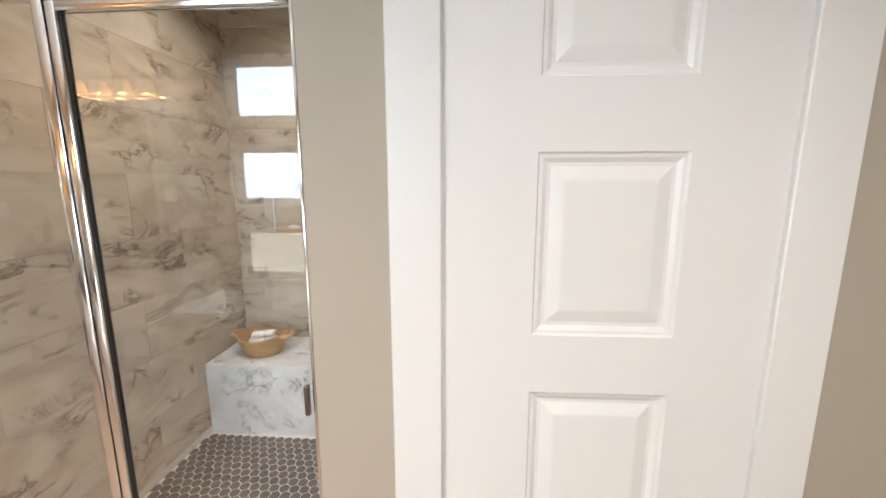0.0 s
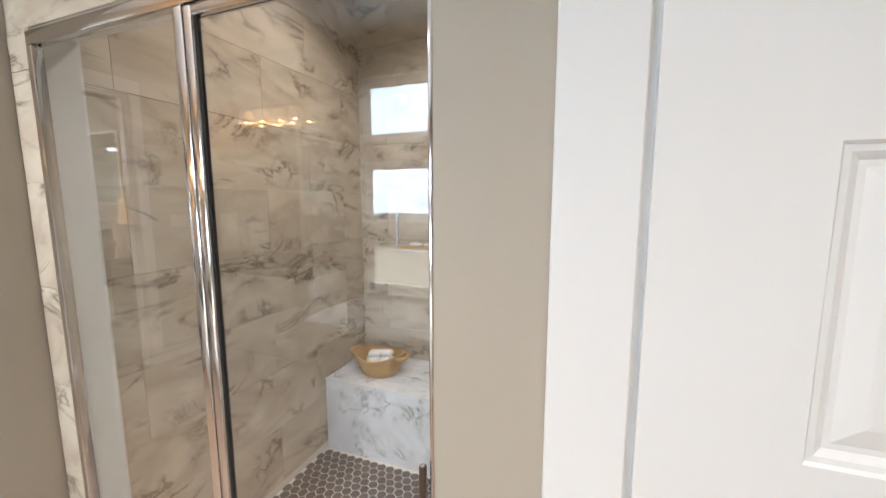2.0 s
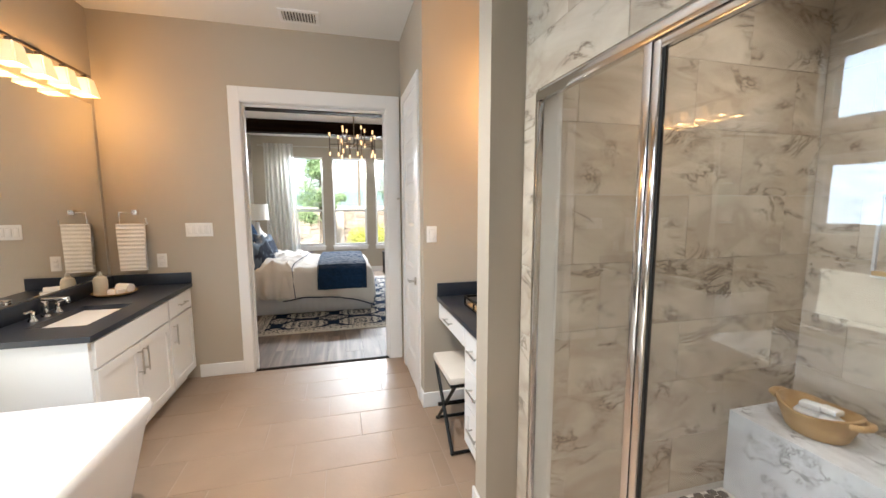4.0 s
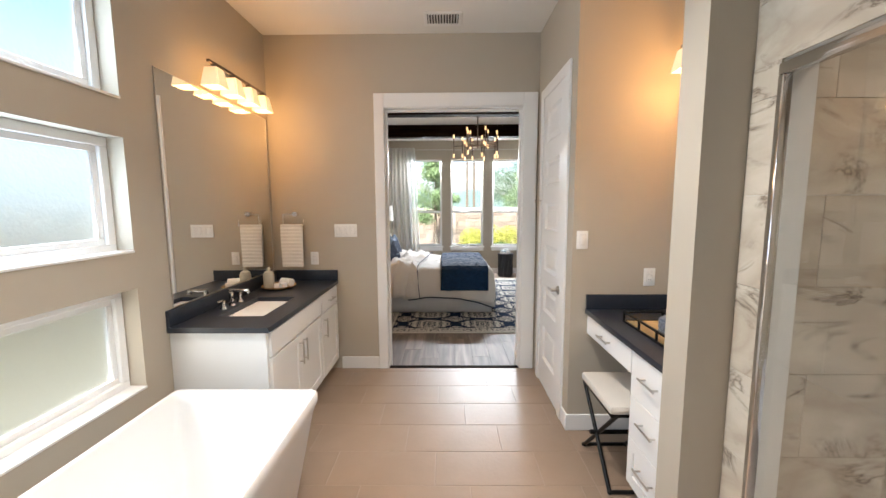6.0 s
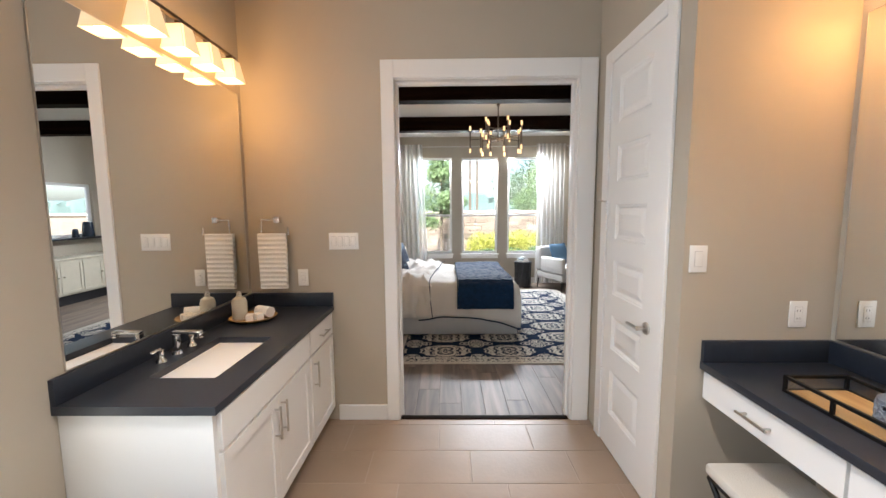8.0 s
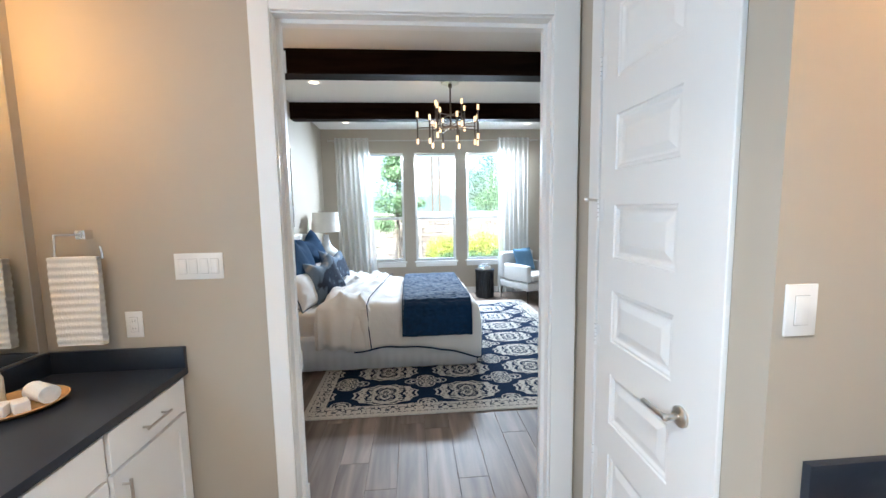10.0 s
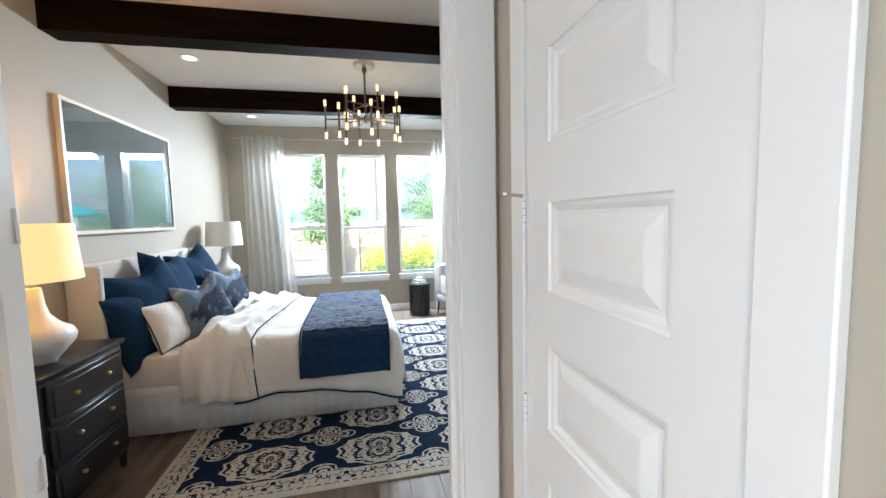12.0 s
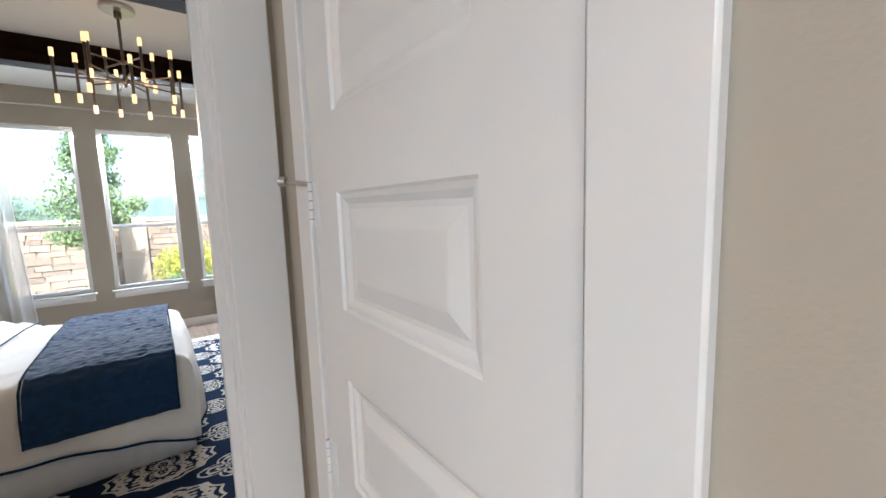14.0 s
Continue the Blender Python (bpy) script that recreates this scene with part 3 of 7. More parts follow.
def front(name, parent, x0, x1, z0, z1, y, s, recess=True):
    """A drawer or door front in the plane y, standing out towards s (+1 or -1 in y)."""
    bm = bmesh.new()
    g = 0.0016
    x0, x1, z0, z1 = x0 + g, x1 - g, z0 + g, z1 - g
    ya, yb = y, y + s * 0.019
    if recess:
        f = 0.055
        for d in ((x0, x0 + f, z0, z1), (x1 - f, x1, z0, z1), (x0 + f, x1 - f, z0, z0 + f), (x0 + f, x1 - f, z1 - f, z1)):
            bx(bm, d[0], d[1], min(ya, yb), max(ya, yb), d[2], d[3])
        yc = y + s * 0.010
        bx(bm, x0 + f, x1 - f, min(ya, yc), max(ya, yc), z0 + f, z1 - f)
        bmesh.ops.remove_doubles(bm, verts=bm.verts[:], dist=1e-5)
    else:
        bx(bm, x0, x1, min(ya, yb), max(ya, yb), z0, z1, bevel=0.0015, seg=1)
    return part(name, bm, CABW, parent, smooth=False)


CT = 0.855


def vanity_left():
    c = thing("vanity_cabinet", None, "white vanity cabinet with shaker doors under a dark counter", "cabinet")
    x0, x1, yb, yf = DW + 0.002, -2.345, SW + 0.002, -1.19
    bm = bmesh.new()
    bx(bm, x0, x1, yb, yf, 0.10, CT - 0.032)
    bx(bm, x0, x1, yb, yf - 0.07, 0.0, 0.10)
    part("body", bm, CABW, c, smooth=False)
    box_part("end_panel", (x1, x1 + 0.006, yb, yf, 0.0, CT - 0.032), CABW, c)
    xs = (-2.36, -3.25, DW + 0.03)
    front("false_front", c, xs[1], xs[0], 0.665, 0.815, yf, 1, False)
    mid = (xs[0] + xs[1]) / 2
    d1 = front("door", c, mid, xs[0], 0.115, 0.655, yf, 1)
    d2 = front("door", c, xs[1], mid, 0.115, 0.655, yf, 1)
    d3 = front("door", c, xs[2], xs[1] - 0.02, 0.115, 0.655, yf, 1)
    dr = front("drawer_front", c, xs[2], xs[1] - 0.02, 0.665, 0.815, yf, 1, False)
    y = yf + 0.019
    for d, x in ((d1, mid + 0.035), (d2, mid - 0.035), (d3, xs[1] - 0.06)):
        bar_pull("handle", d, (x, y, 0.47), (x, y, 0.60), (0, 0.030, 0))
    xm = (xs[2] + xs[1] - 0.02) / 2
    bar_pull("handle", dr, (xm - 0.055, y, 0.74), (xm + 0.055, y, 0.74), (0, 0.030, 0))
    # worktop with a cut for the basin
    w = thing("countertop", None, "dark stone vanity worktop with a backsplash and undermount basin", "countertop")
    X0, X1, Y0, Y1 = DW + 0.001, -2.32, SW + 0.001, -1.165
    sx0, sx1, sy0, sy1 = -3.066, -2.556, -1.59, -1.306
    bm = bmesh.new()
    for d in ((X0, sx0, Y0, Y1), (sx1, X1, Y0, Y1), (sx0, sx1, Y0, sy0), (sx0, sx1, sy1, Y1)):
        bx(bm, *d, CT - 0.032, CT)
    bmesh.ops.remove_doubles(bm, verts=bm.verts[:], dist=1e-5)
    part("slab", bm, COUNTER, w, smooth=False)
    box_part("backsplash", (X0, X1, Y0, Y0 + 0.02, CT, CT + 0.098), COUNTER, w, bevel=0.0015)
    box_part("side_splash", (X0, X0 + 0.02, Y0 + 0.02, Y1, CT, CT + 0.098), COUNTER, w, bevel=0.0015)
    b = thing("sink", None, "white rectangular undermount porcelain basin set in the dark counter", "sink")
    bm = bmesh.new()
    prev = None
    for i, (g, z) in enumerate(((-0.012, -0.033), (0.0, -0.033), (0.012, -0.08), (0.03, -0.135), (0.06, -0.150), (0.16, -0.155))):
        gy = min(g, 0.10)
        vs = [bm.verts.new((x, y, CT + z)) for x, y in ((sx0 + g, sy0 + gy), (sx1 - g, sy0 + gy), (sx1 - g, sy1 - gy), (sx0 + g, sy1 - gy))]
        if prev:
            for k in range(4):
                bm.faces.new((prev[k], prev[(k + 1) % 4], vs[(k + 1) % 4], vs[k]))
        prev = vs
    bm.faces.new(prev)
    bmesh.ops.bevel(bm, geom=[e for e in bm.edges if abs(e.verts[0].co.z - e.verts[1].co.z) > 0.01], offset=0.012, segments=3, affect="EDGES")
    part("bowl", bm, PORC, b)
    bm = bmesh.new()
    rod(bm, (-2.81, -1.45, CT - 0.156), (-2.81, -1.45, CT - 0.151), 0.022, seg=20)
    part("drain", bm, CHROME, b)
    bm = bmesh.new()
    rod(bm, (-2.80, sy0 + 0.018, CT - 0.075), (-2.80, sy0 + 0.022, CT - 0.075), 0.008, seg=12)
    part("overflow_hole", bm, DARKGAP, b)
    f = thing("faucet", None, "polished chrome widespread faucet with two lever handles on the counter", "faucet")
    fx, fy = -2.83, -1.655
    bm = bmesh.new()
    rod(bm, (fx, fy, CT), (fx, fy, CT + 0.012), 0.024, 0.020, seg=20)
    bx(bm, fx - 0.014, fx + 0.014, fy - 0.012, fy + 0.012, CT + 0.01, CT + 0.10, bevel=0.004)
    bx(bm, fx - 0.013, fx + 0.013, fy - 0.012, fy + 0.125, CT + 0.098, CT + 0.114, bevel=0.004)
    bx(bm, fx - 0.013, fx + 0.013, fy + 0.105, fy + 0.128, CT + 0.078, CT + 0.104, bevel=0.004)
    part("spout", bm, CHROME, f)
    for s in (-1, 1):
        bm = bmesh.new()
        x = fx + s * 0.105
        lathe(bm, (x, fy, CT), [(0.023, 0), (0.021, 0.008), (0.013, 0.018), (0.012, 0.045), (0.015, 0.055), (0.0, 0.06)], seg=20)
        bx(bm, min(x, x + s * 0.062), max(x, x + s * 0.062), fy - 0.007, fy + 0.007, CT + 0.055, CT + 0.067, bevel=0.004)
        part("handle", bm, CHROME, f)


vanity_left()


def wall_mirror(x0, x1, y, s, z0, z1):
    m = thing("wall_mirror", None, "large frameless bathroom mirror above the dark backsplash", "mirror")
    box_part("glass", (x0, x1, min(y, y + s * 0.006), max(y, y + s * 0.006), z0, z1), MIRROR, m)
    bm = bmesh.new()
    ya, yb = sorted((y, y + s * 0.0072))
    for d in ((x0 - 0.003, x0, z0 - 0.003, z1 + 0.003), (x1, x1 + 0.003, z0 - 0.003, z1 + 0.003), (x0, x1, z1, z1 + 0.003), (x0, x1, z0 - 0.003, z0)):
        bx(bm, d[0], d[1], ya, yb, d[2], d[3])
    part("edge_trim", bm, NICKEL, m, smooth=False)


wall_mirror(-3.69, -2.385, SW, 1, 0.962, 2.305)
wall_mirror(CX + 0.03, -1.80, NB, -1, 0.962, 2.305)


def vanity_light(xc, y, s, power, n=4):
    L = thing("vanity_light", None, "nickel bar light with glowing frosted square shades above the mirror", "wall lamp")
    gap, zb = 0.218, 2.462
    w = gap * (n - 1)
    yo = y + s * 0.10
    box_part("backplate", (xc - 0.085, xc + 0.085, *sorted((y, y + s * 0.02)), zb - 0.055, zb + 0.055), NICKEL, L, bevel=0.004)
    bm = bmesh.new()
    bx(bm, xc - w / 2 - 0.06, xc + w / 2 + 0.06, yo - 0.011, yo + 0.011, zb - 0.009, zb + 0.009, bevel=0.003)
    bx(bm, xc - 0.012, xc + 0.012, *sorted((y + s * 0.015, yo)), zb - 0.012, zb + 0.012)
    part("bar", bm, BRONZE, L)
    for i in range(n):
        x = xc - w / 2 + i * gap
        bm = bmesh.new()
        rod(bm, (x, yo, zb - 0.035), (x, yo, zb), 0.018, seg=16)
        part("socket", bm, BRONZE, L)
        bm = bmesh.new()
        prev = None
        for h, z in ((0.026, -0.028), (0.040, -0.032), (0.044, -0.04), (0.062, -0.145), (0.060, -0.150), (0.056, -0.146), (0.040, -0.045), (0.020, -0.038)):
            vs = [bm.verts.new((x + a * h, yo + b * h, zb + z)) for a, b in ((-1, -1), (1, -1), (1, 1), (-1, 1))]
            if prev:
                for k in range(4):
                    bm.faces.new((prev[k], prev[(k + 1) % 4], vs[(k + 1) % 4], vs[k]))
            prev = vs
        bmesh.ops.bevel(bm, geom=[e for e in bm.edges if abs(e.verts[0].co.z - e.verts[1].co.z) > 0.08], offset=0.008, segments=2, affect="EDGES")
        sh = part("shade", bm, SHADE, L)
        sh.visible_shadow = False
    for i in (0, 1, 2, 3):
        point_lamp("vanity_bulb", (xc - w / 2 + i * gap, yo + s * 0.0, zb - 0.11), power, WARM, 0.04)


vanity_light(-3.12, SW, 1, 0.60)
vanity_light(-2.21, NB, -1, 0.62)


def plate(name, at, axis, s, w, h, kind_, label, category):
    """A cover plate on a wall: axis is the wall's normal axis, s its sign."""
    p = thing(name, None, label, category)

    def b(u0, u1, z0, z1, d0, d1, mat, nm, bev=0.001):
        ds = sorted((at[0] + s * d0, at[0] + s * d1)) if axis == "x" else sorted((at[1] + s * d0, at[1] + s * d1))
        dims = (*ds, at[1] + u0, at[1] + u1, at[2] + z0, at[2] + z1) if axis == "x" else (at[0] + u0, at[0] + u1, *ds, at[2] + z0, at[2] + z1)
        return box_part(nm, dims, mat, p, bevel=bev)

    b(-w / 2, w / 2, -h / 2, h / 2, 0, 0.006, PLASTIC, "plate", 0.002)
    n = max(1, round((w - 0.03) / 0.046))
    for i in range(n):
        u = (i - (n - 1) / 2) * 0.046
        # no real recess: a thin grey sheet paints the gap's shade round each insert
        b(u - 0.0172, u + 0.0172, -0.0342, 0.0342, 0.006, 0.0064, SHADOWGAP, "recess", 0)
        if kind_ == "switch":
            b(u - 0.016, u + 0.016, -0.033, 0.033, 0.006, 0.0085, PLASTIC, "rocker", 0.001)
        else:
            b(u - 0.016, u + 0.016, -0.033, 0.033, 0.006, 0.0078, PLASTIC, "socket", 0.001)
            for dz in (-0.018, 0.016):
                for du in (-0.006, 0.006):
                    b(u + du - 0.001, u + du + 0.001, dz - 0.004, dz + 0.005, 0.0077, 0.0082, DARKGAP, "slot", 0)


plate("light_switch", (DW, -1.078, 1.318), "x", 1, 0.208, 0.118, "switch", "white four-gang rocker switch on the greige wall", "light switch")
plate("outlet", (DW, -1.375, 1.062), "x", 1, 0.072, 0.118, "socket", "white outlet on the wall above the vanity splash", "outlet")
plate("light_switch", (CX, 0.737, 1.315), "x", 1, 0.075, 0.118, "switch", "white single rocker switch beside the closet door", "light switch")
plate("outlet", (CX, 1.185, 1.068), "x", 1, 0.075, 0.118, "socket", "white outlet above the dressing counter splash", "outlet")


def towel_ring():
    r = thing("towel_ring", None, "chrome square towel ring on the wall by the mirror", "towel ring")
    y, z = -1.53, 1.471
    box_part("post", (DW, DW + 0.045, y - 0.02, y + 0.02, z - 0.02, z + 0.02), CHROME, r, bevel=0.003)
    bm = bmesh.new()
    x = DW + 0.048
    tube(bm, [(x, y + 0.01, z), (x, y - 0.10, z), (x, y - 0.105, z - 0.10), (x, y + 0.085, z - 0.10), (x, y + 0.08, z - 0.05)], 0.0045)
    part("ring", bm, CHROME, r)
    t = thing("hand_towel", None, "white ribbed hand towel folded over the chrome towel ring", "towel")
    bm = bmesh.new()
    nu, nv = 14, 84
    for side, xo in ((1, 0.014), (-1, -0.014)):
        grid = []
        for j in range(nv + 1):
            zz = z - 0.093 - 0.385 * j / nv
            row = []
            for i in range(nu + 1):
                u = i / nu
                yy = y - 0.125 + 0.190 * u + 0.006 * math.sin(j * 0.05 + 1) * (u - 0.5)
                rib = 0.0021 * math.sin(j / nv * 2 * math.pi * 12)
                row.append(bm.verts.new((x + xo + side * (rib + 0.004 * math.sin(u * 5 + j * 0.03)), yy, zz)))
            grid.append(row)
        for j in range(nv):
            for i in range(nu):
                bm.faces.new((grid[j][i], grid[j][i + 1], grid[j + 1][i + 1], grid[j + 1][i]))
        if side == 1:
            front_top, front_bot = grid[0], grid[-1]
        else:
            for i in range(nu):
                bm.faces.new((front_top[i], front_top[i + 1], grid[0][i + 1], grid[0][i]))
                bm.faces.new((front_bot[i], front_bot[i + 1], grid[-1][i + 1], grid[-1][i]))
    part("cloth", bm, TOWEL, t)


towel_ring()


def amenities():
    x, y, z = -3.41, -1.575, CT
    bm = bmesh.new()
    lathe(bm, (x, y, z), [(0.09, 0.0), (0.112, 0.004), (0.140, 0.022), (0.135, 0.024), (0.105, 0.010), (0.0, 0.009)], seg=36)
    one("wooden_tray", bm, BASKETW, "round shallow light wooden tray on the dark counter", "tray")
    b = thing("bottle", None, "cream ceramic bottle with a stopper on the wooden tray", "bottle")
    bm = bmesh.new()
    lathe(bm, (x + 0.03, y - 0.07, z + 0.0102), [(0.040, 0), (0.044, 0.006), (0.044, 0.105), (0.036, 0.130), (0.016, 0.142), (0.014, 0.155), (0.017, 0.160), (0.0, 0.161)])
    part("body", bm, material("cream_glaze", (0.60, 0.55, 0.44), 0.35, vary=0.08, vary_scale=18), b)
    bm = bmesh.new()
    lathe(bm, (x + 0.03, y - 0.07, z + 0.1705), [(0.010, 0), (0.011, 0.012), (0.0, 0.014)])
    part("stopper", bm, OFFW, b)
    for i, (dx, dy, dz) in enumerate(((0.075, 0.015, 0.0), (0.05, 0.055, 0.0))):
        bm = bmesh.new()
        bx(bm, -0.032, 0.032, -0.022, 0.022, 0, 0.042, bevel=0.006)
        one("soap_bar", bm, SHEET, "white soap block on the wooden tray", "soap", (x + dx, y + dy, z + 0.0102 + dz, 0, 0, 20 + 30 * i), "soap on the vanity tray")
    bm = bmesh.new()
    for k in range(3):
        rod(bm, (-0.055, 0, 0.033), (0.055, 0, 0.033), 0.033 - 0.006 * k, seg=20)
    rod(bm, (-0.056, 0, 0.033), (0.056, 0, 0.033), 0.020, seg=16)
    one("rolled_towel", bm, TOWEL, "small white rolled washcloth on the wooden tray", "towel", (x - 0.03, y + 0.055, z + 0.0102, 0, 0, 65))


amenities()


def nook():
    x0, x1, yb, yf = CX + 0.001, -1.696, NB - 0.001, 0.785
    w = thing("countertop", None, "dark stone dressing worktop with a raised back and side splash", "countertop")
    box_part("slab", (x0, x1, yf - 0.012, yb, CT - 0.032, CT), COUNTER, w, bevel=0.0015)
    box_part("backsplash", (x0, x1, yb - 0.02, yb, CT, CT + 0.098), COUNTER, w, bevel=0.0015)
    box_part("side_splash", (x0, x0 + 0.02, yf - 0.01, yb - 0.02, CT, CT + 0.098), COUNTER, w, bevel=0.0015)
    c = thing("dressing_cabinet", None, "white cabinet with drawers beside a knee space under the dressing counter", "cabinet")
    xk = -2.085
    bm = bmesh.new()
    bx(bm, xk, x1, yf + 0.02, yb, 0.10, CT - 0.032)
    bx(bm, xk, x1, yf + 0.09, yb, 0.0, 0.10)
    bx(bm, x0, xk, yf + 0.02, yb, CT - 0.15, CT - 0.032)
    part("body", bm, CABW, c, smooth=False)
    y = yf + 0.02
    d = front("drawer_front", c, x0 + 0.01, xk - 0.004, CT - 0.165, CT - 0.040, y, -1, False)
    xm = (x0 + xk) / 2
    bar_pull("handle", d, (xm - 0.055, y - 0.019, CT - 0.10), (xm + 0.055, y - 0.019, CT - 0.10), (0, -0.03, 0))
    zs = (0.115, 0.36, 0.585, 0.815)
    for a, b in zip(zs, zs[1:]):
        d = front("drawer_front", c, xk + 0.004, x1 - 0.012, a, b, y, -1, b - a > 0.235)
        xm = (xk + x1) / 2
        bar_pull("handle", d, (xm - 0.055, y - 0.019, (a + b) / 2 + 0.02), (xm + 0.055, y - 0.019, (a + b) / 2 + 0.02), (0, -0.03, 0))
    # stool
    s = thing("vanity_stool", None, "cream upholstered stool with crossed black metal legs under the counter", "stool")
    sx0, sx1, sy0, sy1, sz = -2.545, -2.105, 0.70, 1.03, 0.50
    box_part("seat", (sx0, sx1, sy0, sy1, sz - 0.05, sz), OFFW, s, bevel=0.018)
    box_part("seat_frame", (sx0 + 0.01, sx1 - 0.01, sy0 + 0.01, sy1 - 0.01, sz - 0.068, sz - 0.05), BLACKM, s, bevel=0.003)
    for yy in (sy0 + 0.02, sy1 - 0.02):
        for k, (a, b) in enumerate(((sx0 + 0.01, sx1 - 0.01), (sx1 - 0.01, sx0 + 0.01))):
            bm = bmesh.new()
            y2 = yy + (0.0 if k else 0.016 if yy < 0.85 else -0.016)
            rod(bm, (a, y2, 0.014), (b, y2, sz - 0.06), 0.0115, seg=12)
            ball(bm, (a, y2, 0.014), 0.0135)
            part("leg", bm, BLACKM, s)
    bm = bmesh.new()
    rod(bm, ((sx0 + sx1) / 2, sy0 - 0.015, 0.227), ((sx0 + sx1) / 2, sy1 + 0.015, 0.227), 0.013, seg=14)
    part("pivot_bar", bm, BLACKM, s)
    for xx in (sx0 + 0.01, sx1 - 0.01):
        bm = bmesh.new()
        rod(bm, (xx, sy0 + 0.02, 0.014), (xx, sy1 - 0.02, 0.014), 0.0105, seg=12)
        part("foot_rail", bm, BLACKM, s)
    # mirrored tray
    t = thing("glass_sided_tray", None, "rectangular black metal framed glass-sided tray on the dark counter", "tray")
    tx0, tx1, ty0, ty1, th = -2.43, -1.90, 0.90, 1.125, 0.058
    box_part("base", (tx0, tx1, ty0, ty1, CT + 0.0005, CT + 0.008), BASKETW, t, "golden wooden base")
    for n, d in (("glass", (tx0, tx1, ty0 - 0.002, ty0, CT + 0.008, CT + th)), ("glass", (tx0, tx1, ty1, ty1 + 0.002, CT + 0.008, CT + th)), ("glass", (tx0 - 0.002, tx0, ty0, ty1, CT + 0.008, CT + th)), ("glass", (tx1, tx1 + 0.002, ty0, ty1, CT + 0.008, CT + th))):
        box_part(n, d, GLASS, t).visible_shadow = False
    bm = bmesh.new()
    r = 0.0055
    for z in (CT + r, CT + th):
        for a, b in (((tx0, ty0), (tx1, ty0)), ((tx0, ty1), (tx1, ty1)), ((tx0, ty0), (tx0, ty1)), ((tx1, ty0), (tx1, ty1))):
            bx(bm, min(a[0], b[0]) - r, max(a[0], b[0]) + r, min(a[1], b[1]) - r, max(a[1], b[1]) + r, z - r, z + r)
    for i in range(4):
        xx = tx0 + (tx1 - tx0) * i / 3
        for yy in (ty0, ty1):
            bx(bm, xx - r, xx + r, yy - r, yy + r, CT + r, CT + th)
    part("rim", bm, BLACKM, t, smooth=False)
    jar_m = material("blue_grey_glaze", (0.15, 0.18, 0.23), 0.3, vary=0.3, vary_scale=25)
    for i, (jx, jy, jr, jh) in enumerate(((-2.17, 1.03, 0.060, 0.092), (-2.00, 1.04, 0.054, 0.132))):
        j = thing("perfume_jar", None, "blue-grey relief-patterned jar with a faceted glass stopper on the wooden-based tray" if i == 0 else "taller blue-grey relief-patterned jar on the wooden-based tray", "jar")
        zb = CT + 0.0085
        bm = bmesh.new()
        lathe(bm, (jx, jy, zb), [(jr * 0.85, 0), (jr, 0.008), (jr * 1.02, jh * 0.5), (jr, jh - 0.008), (jr * 0.8, jh), (0, jh)])
        part("body", bm, jar_m, j)
        bm = bmesh.new()
        rows = int(jh / 0.024)
        for k in range(rows):
            for q in range(16):
                a = 2 * math.pi * (q + 0.5 * (k % 2)) / 16
                m = Matrix.Translation((jx, jy, zb + 0.016 + k * 0.024)) @ Matrix.Rotation(a, 4, "Z") @ Matrix.Translation((jr * 1.012, 0, 0)) @ Matrix.Rotation(radians(90), 4, "Y")
                b2 = bmesh.new()
                lathe(b2, (0, 0, 0), [(0.0065, 0.0), (0.0095, 0.0025), (0.0115, 0.0)], seg=10)
                merge(bm, b2, m)
        part("relief", bm, material("pale_relief", (0.20, 0.225, 0.26), 0.4, vary=0.1), j, "raised pale scallop pattern")
        if i == 0:
            bm = bmesh.new()
            lathe(bm, (jx, jy, zb + jh), [(0.030, 0), (0.026, 0.012), (0.024, 0.030), (0, 0.030)])
            part("neck", bm, material("deep_blue_glaze", (0.03, 0.08, 0.16), 0.15, vary=0.1), j, "deep blue neck")
            bm = bmesh.new()
            lathe(bm, (jx, jy, zb + jh + 0.0301), [(0.018, 0), (0.020, 0.006), (0.010, 0.012), (0.022, 0.05), (0.014, 0.062), (0, 0.064)], seg=8)
            part("stopper", bm, CHROME, j, "bright faceted stopper")
    m = thing("vanity_mirror", None, "round chrome tabletop make-up mirror behind the jars", "mirror")
    mx = -2.235
    bm = bmesh.new()
    lathe(bm, (mx, 1.225, CT), [(0.055, 0), (0.055, 0.006), (0.012, 0.012), (0.007, 0.03), (0.007, 0.142), (0, 0.142)])
    part("stand", bm, CHROME, m)
    b2 = bmesh.new()
    lathe(b2, (0, 0, 0), [(0.094, -0.004), (0.100, -0.004), (0.102, 0.0), (0.100, 0.004), (0.094, 0.004), (0.094, -0.004)], seg=40)
    b2.transform(pose(mx, 1.22, CT + 0.235, 84, 0, 20))
    part("ring", b2, CHROME, m)
    b2 = bmesh.new()
    lathe(b2, (0, 0, 0), [(0.0, -0.002), (0.0935, -0.002), (0.0935, 0.002), (0.0, 0.002)], seg=40)
    b2.transform(pose(mx, 1.22, CT + 0.235, 84, 0, 20))
    part("mirror_glass", b2, MIRROR, m)


nook()


